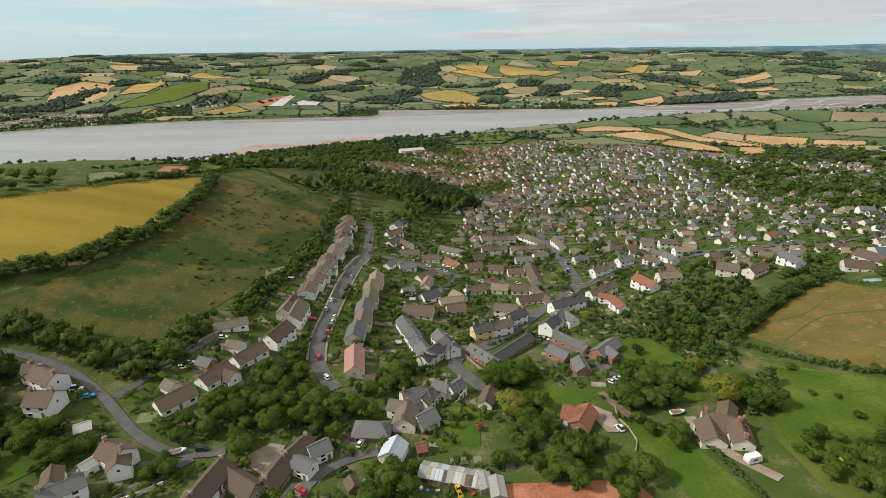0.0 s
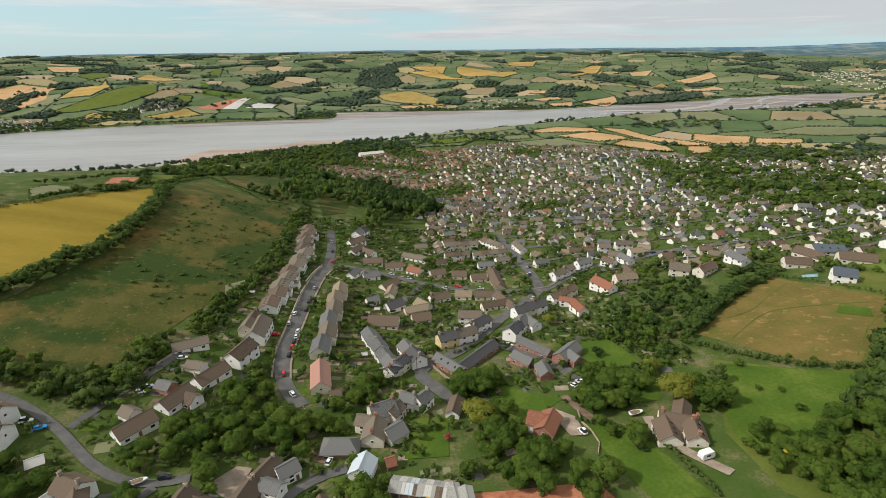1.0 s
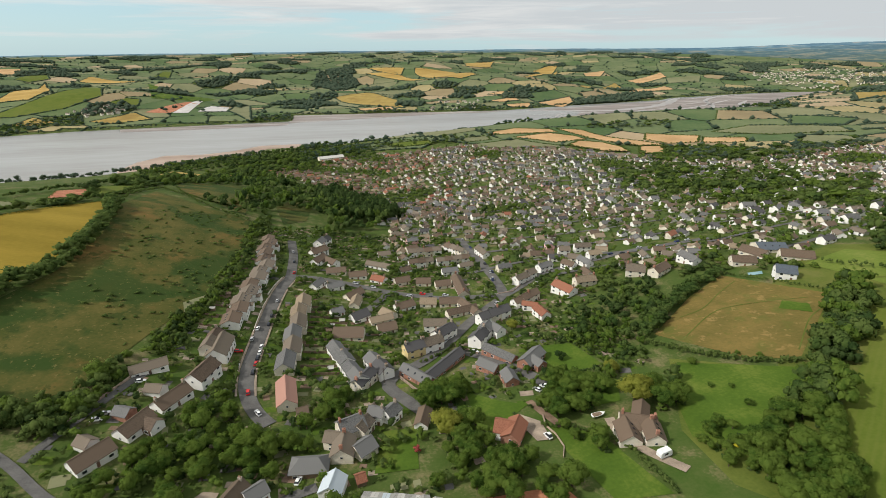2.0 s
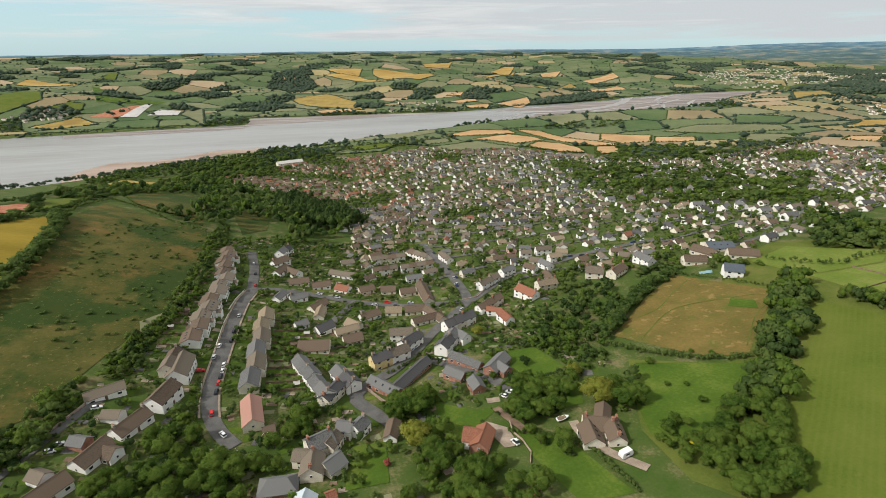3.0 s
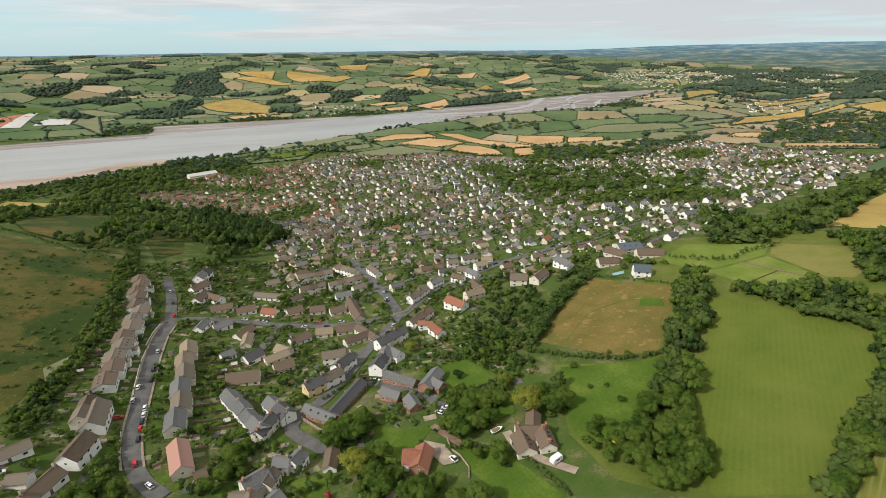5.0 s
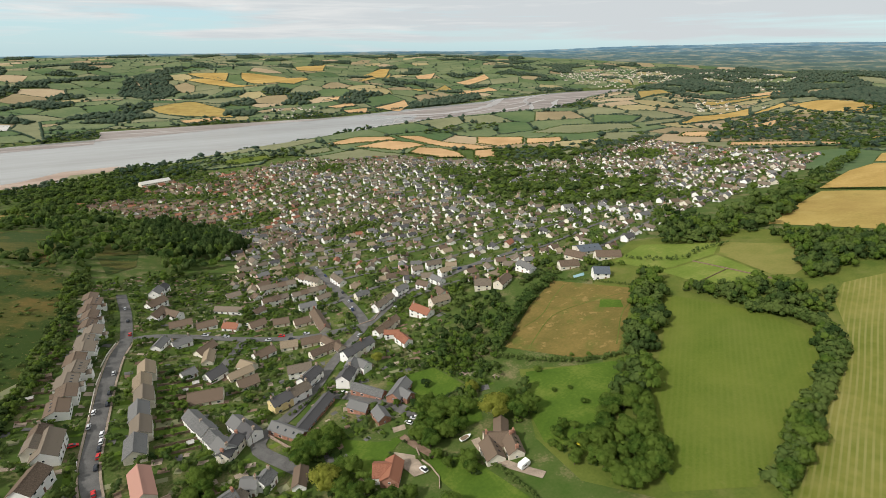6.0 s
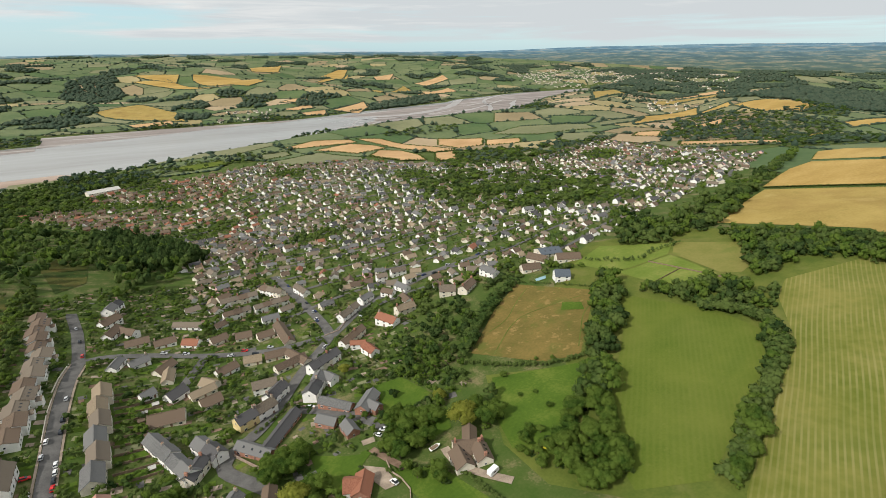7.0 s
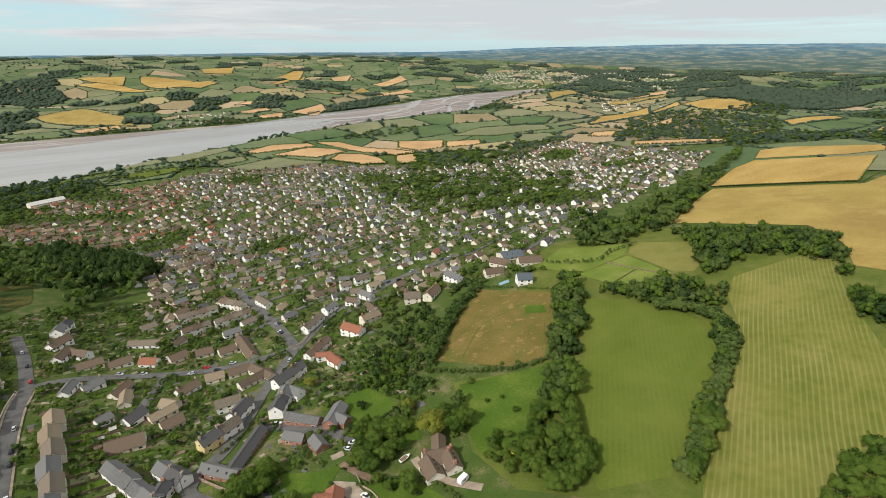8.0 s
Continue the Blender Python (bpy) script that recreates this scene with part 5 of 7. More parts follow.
def wood(poly, gap, h):
    spots = []
    gap *= 1.12
    for x, y in scatter(poly, gap, grove_rng):
        if off_houses(x, y, 1) and grove_rng.random() < 0.8 and not any(within(x, y, p) for p in FIELDS):
            hh = h * grove_rng.uniform(0.5, 1.5)
            spots.append((x, y, -0.5, gap * grove_rng.uniform(0.5, 0.95), hh, grove_rng.uniform(0, 6.3)))
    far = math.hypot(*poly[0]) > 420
    joined("woodland", DISTANT if far else TREETOP, spots, (M["leaf_far"], M["leaf"], M["leaf_far"], M["leaf_dark"]) if math.hypot(*poly[0]) < 900 else (M["leaf_haze"], M["leaf_far"]), "dense dark green broadleaf woodland", "woodland")


def hedge(line, wide, h, close=0.42):
    spots = []
    for (x1, y1), (x2, y2) in zip(line[:-1], line[1:]):
        ln = math.hypot(x2 - x1, y2 - y1)
        gap = max(0.9, wide * close) * (1 if math.hypot(x1, y1) < 280 else 1.5)
        for k in range(int(ln / gap)):
            t = (k + grove_rng.random()) * gap / ln
            x, y = x1 + (x2 - x1) * t + grove_rng.uniform(-0.3, 0.3) * wide, y1 + (y2 - y1) * t + grove_rng.uniform(-0.3, 0.3) * wide
            spots.append((x, y, -0.2, wide * grove_rng.uniform(0.45, 0.7), h * grove_rng.uniform(0.75, 1.25), grove_rng.uniform(0, 6.3)))
    joined("hedge", DISTANT if math.hypot(*line[0]) > 280 else BUSH, spots, M["leaf_far"], "thick dark green hedge of bushes", "hedge", kind="")


tree(22.8, 140.0, 10.5, True, 1.25)
tree(92.6, 138.4, 12, True, 1.3)
tree(94.3, 159.8, 6.5, True)
tree(68.9, 213.7, 6.5, True)
for tx, ty, th in ((-60.8, 118.1, 8), (39.0, 114.5, 10), (33, 111, 8), (-15.3, 107.1, 9), (-10, 104, 7), (17.6, 156.0, 9), (24, 158, 8), (-104.8, 179.9, 9), (-37.3, 138.2, 9), (-44, 140, 8)):
    tree(tx, ty, th)
grove(((-89, 239), (-84, 275), (-81, 323), (-81, 345), (-73, 337), (-75, 274), (-81, 238), (-85, 211), (-93, 191), (-97, 211)), 4.0, 4.5)
grove(((-177, 169), (-143, 160), (-118, 160), (-107, 170), (-103, 193), (-96, 190), (-97, 171), (-105, 147), (-111, 140), (-125, 147), (-140, 156), (-165, 153)), 5.5, 7.5)
grove(((-77, 135), (-71, 158), (-60, 172), (-52, 161), (-45, 147), (-34, 150), (-30, 138), (-37, 127), (-52, 128), (-61, 120), (-66, 118), (-83, 121), (-95, 122), (-92, 126), (-79, 129)), 6.3, 6.8)
grove(((-19, 113), (-11, 117), (-9, 105), (-21, 99), (-28, 102)), 5.5, 8.5)
grove(((-7, 118), (17, 117), (17, 108), (12, 111), (-5, 115)), 4.0, 6)
grove(((17, 124), (39, 130), (47, 122), (54, 114), (61, 101), (54, 98), (18, 106)), 8.0, 7.5)
grove(((16, 173), (34, 172), (34, 157), (20, 156)), 6, 8.5)
grove(((82, 182), (107, 213), (136, 234), (159, 235), (147, 202), (124, 179), (115, 157), (104, 168), (97, 180)), 7.2, 7)
grove(((59, 148), (76, 156), (91, 162), (95, 156), (78, 140), (64, 135)), 4.5, 6.5)
grove(((103, 150), (115, 147), (104, 129), (94, 128)), 6, 8)
grove(((97, 115), (105, 116), (114, 105), (104, 92), (98, 96)), 4.5, 4)
grove(((232, 196), (225, 175), (211, 159), (160, 121), (139, 106), (134, 113), (171, 146)), 5.5, 10.5)
wood(((118, 240), (160, 240), (196, 234), (236, 212), (246, 230), (200, 262), (150, 276), (116, 262)), 4.6, 4.5)
grove(((111, 104), (131, 91), (125, 83), (112, 74), (104, 77), (104, 92)), 5, 8)
grove(((150, 122), (141, 106), (131, 91), (118, 96), (112, 104), (134, 118)), 5, 7)
grove(((225, 171), (237, 153), (257, 131), (261, 108), (242, 96), (226, 116), (225, 144)), 5.5, 8)
grove(((237, 98), (220, 79), (196, 72), (196, 76), (214, 88)), 4.5, 7)
grove(((330, 181), (347, 134), (353, 90), (308, 69), (315, 83), (310, 117), (283, 119), (270, 125), (305, 148)), 5.5, 8)
grove(((308, 80), (305, 69), (267, 53), (250, 36), (281, 45), (288, 59)), 5, 7.5)
grove(((172, 72), (180, 68), (169, 61), (140, 53), (135, 55)), 4.5, 7)
grove(((175, 25), (191, 14), (164, 7), (149, 22)), 5.5, 8.5)
grove(((-166, 150), (-148, 148), (-133, 128), (-140, 118)), 5, 8)
grove(((-125, 153), (-108, 147), (-98, 170), (-94, 190), (-102, 197), (-108, 178), (-122, 167), (-150, 172), (-172, 176), (-172, 162), (-148, 160)), 5.0, 5.5)
grove(((-133, 126), (-118, 130), (-116, 125), (-117, 112), (-125, 113)), 4.5, 6.5)
grove(((-116, 116), (-107, 118), (-103, 115), (-109, 109), (-114, 110)), 4.5, 6.5)
grove(((-96, 121), (-79, 112), (-73, 109), (-77, 105), (-86, 108)), 4, 6)
grove(((-91, 184), (-80, 178), (-90, 193), (-70, 185), (-60, 190), (-58, 174), (-65, 173), (-78, 174)), 4.5, 6.5)
grove(((-30, 151), (-21, 163), (-10, 172), (-14, 155), (-25, 147)), 4.5, 6.5)
grove(((3, 152), (14, 164), (15, 152), (7, 148)), 5, 8)
grove(((69, 167), (81, 180), (76, 161), (66, 151)), 4, 6)
wood(((-341, 822), (-339, 1033), (-255, 1050), (-164, 1067), (-78, 1095), (-72, 969), (-168, 950), (-223, 908), (-270, 862), (-284, 747)), 8, 8)
wood(((-194, 514), (-190, 800), (-120, 720), (-60, 650), (0, 600), (40, 500), (-2, 416), (-37, 382), (-51, 478), (-80, 483), (-74, 365), (-80, 357), (-91, 412), (-132, 437)), 9.5, 12)
wood(((302, 245), (338, 226), (437, 237), (463, 226), (343, 182), (295, 195), (274, 216)), 7, 9)
wood(((331, 629), (431, 638), (515, 556), (525, 437), (387, 323), (324, 396), (299, 496)), 11.5, 9)
wood(((-321, 320), (-259, 329), (-236, 307), (-254, 283), (-272, 267)), 9, 9)
wood(((-219, 318), (-211, 386), (-257, 665), (-203, 992), (-26, 1064), (-3, 982), (-132, 821), (-207, 585), (-201, 366)), 9, 8)
wood(((514, 765), (638, 767), (727, 723), (860, 745), (776, 657), (664, 658), (546, 654), (468, 679)), 13, 8)
grove(((-100, 215), (-88, 250), (-86, 340), (-92, 405), (-80, 430), (-74, 380), (-78, 300), (-80, 240), (-88, 205)), 4.6, 4.5)
wood(((-3, 1076), (134, 1079), (284, 1083), (248, 1035), (124, 1016), (17, 998)), 9, 9)
wood(((-129, 1163), (-3, 1076), (16, 979), (-73, 961), (-113, 950)), 9, 9)
wood(((424, 742), (554, 812), (651, 756), (589, 624), (483, 614), (426, 656)), 13, 8)
grove(((-136, 117), (-124, 123), (-111, 118), (-114, 111), (-130, 110)), 5.5, 7)
grove(((-89, 133), (-81, 143), (-73, 154), (-69, 155), (-75, 135), (-82, 126)), 5, 6.5)
grove(((-37, 127), (-29, 146), (-20, 150), (-27, 133), (-32, 119)), 5, 6)
grove(((29, 150), (35, 149), (37, 129), (25, 124), (20, 127)), 5, 7)
grove(((62, 135), (70, 124), (74, 115), (72, 113), (63, 124)), 5, 6.5)
wood(((350, 294), (353, 259), (325, 217), (303, 241)), 8, 8)
hedge(((-198, 189), (-186, 203), (-172, 215), (-167, 233), (-161, 252), (-157, 274), (-160, 309), (-167, 343), (-182, 392)), 9.0, 7.5, 0.13)
hedge(((-257, 262), (-240, 287), (-221, 319), (-200, 362), (-189, 392)), 1.2, 1.5)
hedge(((-182, 391), (-188, 432), (-190, 502), (-163, 471), (-124, 423), (-91, 405)), 3, 3)
hedge(((226, 126), (232, 108), (229, 94), (217, 82), (196, 74), (176, 68), (156, 61), (136, 55)), 7.0, 6.0, 0.16)
hedge(((-226, 313), (-220, 335), (-211, 354), (-198, 386), (-192, 426), (-201, 505)), 5.0, 4.5, 0.3)
hedge(((-254, 358), (-242, 373), (-237, 410), (-235, 472), (-314, 758)), 4.0, 4.0, 0.35)
hedge(((124, 184), (140, 198), (158, 211), (176, 222), (193, 230)), 7.0, 5.5, 0.16)
hedge(((119, 175), (130, 160), (143, 146), (151, 141), (160, 138)), 2.5, 3)
hedge(((193, 227), (203, 211), (216, 183)), 2, 2.5)
hedge(((56, 135), (65, 131), (73, 124), (78, 115), (80, 103), (81, 94)), 2, 2.2)
hedge(((-31, 155), (-23, 166), (-13, 176)), 1.6, 2)
hedge(((-60, 199), (-57, 182), (-57, 169)), 2.2, 2.5)
hedge(((456, 212), (468, 180), (482, 148), (495, 120)), 1.5, 2)
hedge(((243, 217), (251, 202), (261, 187), (278, 191), (299, 184)), 3, 3.5)
hedge(((497, 121), (535, 123), (572, 121)), 1.6, 1.6)
hedge(((-244, 246), (-239, 261)), 2.5, 3)
hedge(((20, 192), (32, 200), (39, 207)), 1.6, 2)
hedge(((199, 278), (223, 286), (243, 286)), 1.8, 2)
hedge(((101, 261), (111, 269), (120, 273)), 1.6, 2)
hedge(((61, 261), (72, 261), (72, 249)), 1.6, 2)
hedge(((-77, 147), (-67, 141), (-76, 134)), 1.2, 1.6)

for poly in WOODS:
    if math.hypot(*poly[0]) < 1900:
        wood(poly, 8 if math.hypot(*poly[0]) < 800 else 12, 9)
for poly in FIELDS:
    r = math.hypot(*poly[0])
    if r < 1250:
        hedge(poly + poly[:1], 2.2 if r < 800 else 5, 1.8 if r < 800 else 4)

# tall dark pines at the foot of the hill
spots = []
for x, y in scatter(PINES + ((-60, 600),), 9.5, grove_rng):
    if off_houses(x, y, 1.5):
        hh = grove_rng.uniform(13, 21)
        spots.append((x, y, -0.4, hh * grove_rng.uniform(0.26, 0.36), hh, grove_rng.uniform(0, 6.3)))
joined("pine_stand", TREETOP, spots, M["leaf_dark"], "tall dark green pines standing close together", "trees")

# scrub on the rough hillside
scrub = random.Random(31)
spots = []
for x, y in scatter(((-135, 235), (-105, 200), (-86, 250), (-84, 340), (-92, 405), (-128, 420), (-160, 395), (-150, 320), (-140, 250)), 6.5, scrub):
    if scrub.random() < 0.25 + 0.55 * (math.sin(x / 9) * math.sin(y / 13) > 0):
        r = scrub.uniform(0.8, 2.4)
        spots.append((x, y, -0.3, r, r * scrub.uniform(0.7, 1.1), scrub.uniform(0, 6.3)))
joined("scrub", BUSH, spots, M["leaf_far"], "low dark green scrub on the hillside", "bushes")

# small trees and bushes on the orchard lawn
for bx, by, bh in ((125, 153, 3), (127, 133, 2), (121, 136, 2.2), (125, 122, 3), (109, 116, 4.5), (112, 113, 4), (149, 146, 3), (144, 152, 2), (73, 191, 4), (88, 213, 4), (76, 165, 5), (63, 172, 3.5)):
    tree(bx, by, bh, False, 1.2, "small round dark green orchard bush")

def shrub(x, y, h, crown, label):
    root = new("shrub")
    root.matrix_basis = pose(x, y, float(ground_height(x, y)))
    piece("trunk", TRUNKS[0], root, Matrix.Diagonal((h * 0.8, h * 0.8, h * 0.8, 1)))
    piece("crown", crown, root, Matrix.Translation((0, 0, h * 0.5)) @ Matrix.Diagonal((h * 0.6, h * 0.6, h * 0.5, 1)))
    tagged(root, label, "shrub")


shrub(11.6, 132.1, 2.6, RUSSET, "round russet-red garden shrub on a lawn")
shrub(107.3, 105.0, 1.8, YELLOW, "small bright yellow flowering bush in grass")
shrub(-8.0, 134.0, 1.6, YELLOW, "small yellow garden bush beside a house")

# garden trees and bushes between the houses
CORE = ((-104, 104), (-40, 98), (20, 112), (60, 150), (110, 160), (122, 250), (95, 312), (60, 400), (-40, 420), (-82, 380), (-80, 230), (-110, 170))
OPEN = (((-60.8, 116.1), (-54.1, 123.8), (-49.3, 122.8), (-51.9, 109.9)), ((50.4, 144.3), (56.7, 137.5), (56.9, 126.7), (51.9, 127.4), (49.4, 137.5)),
        ((35, 164), (47, 154), (56, 149), (39, 137), (34, 139)), ((58, 136), (73, 125), (80, 94), (64, 96), (59, 120)), ((16, 107), (52, 106), (56, 95), (14, 98)),
        ((-46, 100), (-38, 101), (-37, 108), (-43, 108)), ((-40, 104), (-36, 113), (-20, 123), (-20, 119), (-31, 113)), ((2, 120), (22, 118), (22, 135), (4, 138)), ((-128.2, 113.8), (-120.1, 115.6), (-113.8, 109.0), (-118.4, 102.9)), ((76.3, 192.4), (89.8, 189.2), (94.3, 167.3), (69.4, 159.1)))
green = random.Random(21)
spots = []
for x, y in scatter(CORE, 3.1, green):
    if green.random() < 0.72 and off_houses(x, y, -0.6) and off_roads(x, y, 4.4) and not any(within(x, y, p) for p in OPEN):
        r = green.choice((0.6, 0.9, 1.1, 1.5, 1.9, 2.9))
        spots.append((x, y, -0.2, r, r * green.uniform(1.1, 1.8), green.uniform(0, 6.3)))
joined("garden_bushes", BUSH, spots, MIXED, "garden bushes and small trees between houses", "bushes")
for patch in (((-185, 95), (-60, 90), (-66, 116), (-98, 122), (-112, 134), (-128, 150), (-178, 165)), ((-178, 178), (-178, 160), (-125, 152), (-108, 146), (-100, 168), (-96, 188), (-108, 172), (-122, 163), (-143, 163)),
              ((-30, 95), (14, 95), (14, 116), (-8, 118), (-16, 116)), ((60, 150), (100, 160), (120, 190), (100, 215), (80, 200), (72, 165))):
    spots = []
    for x, y in scatter(patch, 3.2, green):
        if green.random() < 0.75 and off_houses(x, y, 0.3) and off_roads(x, y, 3.4) and not any(within(x, y, p) for p in OPEN):
            r = green.choice((1.0, 1.4, 1.8, 2.3))
            spots.append((x, y, -0.2, r, r * green.uniform(1.1, 1.7), green.uniform(0, 6.3)))
    joined("shrubbery", BUSH, spots, MIXED, "tangled dark green shrubs and small trees", "bushes")
spots = []
for x, y in scatter(VILLAGE, 7.1, green):
    if (leafy_patch(x, y) or green.random() < 0.8) and off_houses(x, y, 0.0) and not near_line(x, y, EAST, 4.5) and not near_line(x, y, CHURCH, 4.5):
        r = green.choice((3.0, 4.2, 5.0)) if leafy_patch(x, y) else green.choice((1.3, 1.7, 2.2, 2.8, 3.8))
        spots.append((x, y, -0.3, r, r * green.uniform(1.2, 2.0), green.uniform(0, 6.3)))
joined("village_trees", DISTANT, spots, (M["leaf_far"], M["leaf"], M["leaf_far"], M["leaf_dark"], M["leaf"]), "trees and garden bushes all through the village", "trees")


# ---------------------------------------------------------------- far farmland, cell by cell
WATER = NEAR_SHORE + FAR_SHORE


def far_land(x, y):
    r, az = math.hypot(x, y), math.degrees(math.atan2(x, y))
    if r > 4720 or r < 620 or not -58 < az < 92:
        return False
    return not within(x, y, WATER)


def clip_half(poly, px, py, nx, ny):
    out = []
    for (ax, ay), (bx, by) in zip(poly, poly[1:] + poly[:1]):
        da, db = (ax - px) * nx + (ay - py) * ny, (bx - px) * nx + (by - py) * ny
        if da <= 0:
            out.append((ax, ay))
        if (da < 0 < db) or (db < 0 < da):
            t = da / (da - db)
            out.append((ax + (bx - ax) * t, ay + (by - ay) * t))
    return out


def farmland():
    rnd = random.Random(77)
    gap = 112.0
    seeds = {}
    for i in range(-26, 44):
        for j in range(-2, 45):
            x, y = (i + 0.5 * (j % 2) + rnd.uniform(-0.42, 0.42)) * gap * 1.12, (j + rnd.uniform(-0.4, 0.4)) * gap * 0.95
            if far_land(x, y):
                seeds[i, j] = (x, y)
    crops = {k: ([], []) for k in ("pasture", "dull", "stubble", "barley", "oat", "grass", "wood", "soil")}
    hedge_spots, wood_spots, copse_spots = [], [], []
    for (i, j), (x, y) in seeds.items():
        if within(x, y, VILLAGE) or (x < -40 and y < 1100):
            continue
        if math.hypot(x, y) < 1000 and math.degrees(math.atan2(x, y)) < 38:
            continue
        poly = [(x - 150, y - 150), (x + 150, y - 150), (x + 150, y + 150), (x - 150, y + 150)]
        for a in range(-2, 3):
            for b in range(-2, 3):
                if (a, b) != (0, 0) and (i + a, j + b) in seeds:
                    ox, oy = seeds[i + a, j + b]
                    poly = clip_half(poly, (x + ox) / 2, (y + oy) / 2, ox - x, oy - y)
        if len(poly) < 3:
            continue
        r, az = math.hypot(x, y), math.degrees(math.atan2(x, y))
        golden = 0.04 + 0.18 * smooth(0.1, 0.9, 0.5 + 0.5 * math.sin(x / 500 + 1) * math.cos(y / 430)) + (0.25 if 18 < az < 32 and 2000 < r < 3000 else 0) + (0.6 if 36 < az < 64 and 900 < r < 2400 else 0)
        woods = 0.22 + (0.3 if az > 50 and r > 2300 else 0) - (0.14 if 36 < az < 66 and r < 2300 else 0)
        u = rnd.random()
        if u < woods:
            crop = "wood"
        elif u < woods + golden:
            crop = rnd.choice(("stubble", "barley", "oat", "dull", "oat"))
        else:
            crop = rnd.choice(("pasture", "pasture", "dull", "pasture", "grass", "pasture", "grass"))
        # hedges along two thirds of each edge, from both sides
        for (ax, ay), (bx, by) in zip(poly, poly[1:] + poly[:1]):
            ln = math.hypot(bx - ax, by - ay)
            step = 10 if r < 2600 else 14
            if rnd.random() < 0.1 or (bx, by) < (ax, ay):
                continue
            for k in range(int(ln / step)):
                if rnd.random() < 0.9:
                    t = (k + rnd.random()) * step / ln
                    hx, hy = ax + (bx - ax) * t, ay + (by - ay) * t
                    big = rnd.random() < 0.14
                    if not any(within(hx, hy, p) for p in FIELDS):
                        hedge_spots.append((hx, hy, -0.4, rnd.uniform(5.5, 8.5) if big else rnd.uniform(4.4, 6.4), rnd.uniform(7, 12) if big else rnd.uniform(2.5, 4.5), rnd.uniform(0, 6.3)))
        for p in FIELDS:
            if within(x, y, p) and crop == "wood":
                crop = "pasture"
        small = [(x + (px - x) * 0.97, y + (py - y) * 0.97) for px, py in poly]
        if crop == "wood":
            for wx, wy in scatter(tuple(small), 20 if r > 1900 else 17, rnd):
                (wood_spots if r > 1900 else copse_spots).append((wx, wy, -0.4, rnd.uniform(9, 14), rnd.uniform(9, 16), rnd.uniform(0, 6.3)))
        bm = bmesh.new()
        bm.faces.new([bm.verts.new((px, py, 0)) for px, py in small])
        for axis in (0, 1):
            vals = [p[axis] for p in small]
            at = min(vals) + 42
            while at < max(vals):
                co, no = [0, 0, 0], [0, 0, 0]
                co[axis], no[axis] = at, 1
                bmesh.ops.bisect_plane(bm, geom=bm.verts[:] + bm.edges[:] + bm.faces[:], plane_co=co, plane_no=no)
                at += 42
        bm.verts.index_update()
        xy = np.array([q.co[:2] for q in bm.verts])
        wet = inside_water(xy[:, 0], xy[:, 1]) | (line_distance(xy[:, 0], xy[:, 1], list(SHORE)) < 14)
        z = ground_height(xy[:, 0], xy[:, 1]) + 0.9 + 0.0003 * r
        vs, fs = crops[crop]
        base = len(vs)
        vs += [(float(p[0]), float(p[1]), float(h)) for p, h in zip(xy, z)]
        for f in bm.faces:
            ids = [q.index for q in f.verts]
            if not any(wet[k] for k in ids):
                fs.append([base + k for k in (ids if f.normal.z >= 0 else ids[::-1])])
        bm.free()
    for p in WOODS:
        if math.hypot(*p[0]) >= 1900:
            wood_spots += [(wx, wy, -0.4, rnd.uniform(10, 16), rnd.uniform(9, 15), rnd.uniform(0, 6.3)) for wx, wy in scatter(p, 19, rnd)]
    for p in FIELDS:
        for (ax, ay), (bx, by) in zip(p, p[1:] + p[:1]):
            ln = math.hypot(bx - ax, by - ay)
            if math.hypot(ax, ay) >= 1250:
                hedge_spots += [(ax + (bx - ax) * (k + 0.5) * 8 / ln, ay + (by - ay) * (k + 0.5) * 8 / ln, -0.4, rnd.uniform(4, 6), rnd.uniform(4, 6), rnd.uniform(0, 6.3)) for k in range(int(ln / 8)) if rnd.random() < 0.9]
    words = {"pasture": "green pasture", "dull": "dull yellowish pasture", "stubble": "golden stubble", "oat": "brownish gold oats", "barley": "orange barley", "grass": "haze-tinted green grass", "wood": "woodland floor", "soil": "red ploughed soil"}
    for crop, (vs, fs) in crops.items():
        if fs:
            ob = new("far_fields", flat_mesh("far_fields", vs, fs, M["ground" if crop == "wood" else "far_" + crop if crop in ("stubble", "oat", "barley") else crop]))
            ob.data.polygons.foreach_set("use_smooth", [True] * len(fs))
            tagged(ob, f"far patchwork fields of {words[crop]}", "fields", kind="structure")
    joined("copse", DISTANT, [(*q[:3], q[3] * 0.9, q[4] * 0.8, q[5]) for q in copse_spots], (M["leaf_haze"], M["leaf_far"]), "dark green copses on the hillsides", "woods")
    rr = np.random.default_rng(4)
    ico = bmesh.new()
    bmesh.ops.create_uvsphere(ico, u_segments=4, v_segments=2, radius=1)
    ico.verts.index_update()
    iv = np.array([q.co[:] for q in ico.verts])
    jf = [[q.index for q in f.verts] for f in ico.faces]
    ico.free()
    lumps = [(iv * (1 + rr.uniform(-0.3, 0.3, (len(iv), 1))), jf, iv) for _ in range(6)]
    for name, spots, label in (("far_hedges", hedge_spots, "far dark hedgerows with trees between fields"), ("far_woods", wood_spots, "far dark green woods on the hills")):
        joined(name, lumps, spots, M["leaf_haze"], label, "hedges" if name == "far_hedges" else "woods")


farmland()


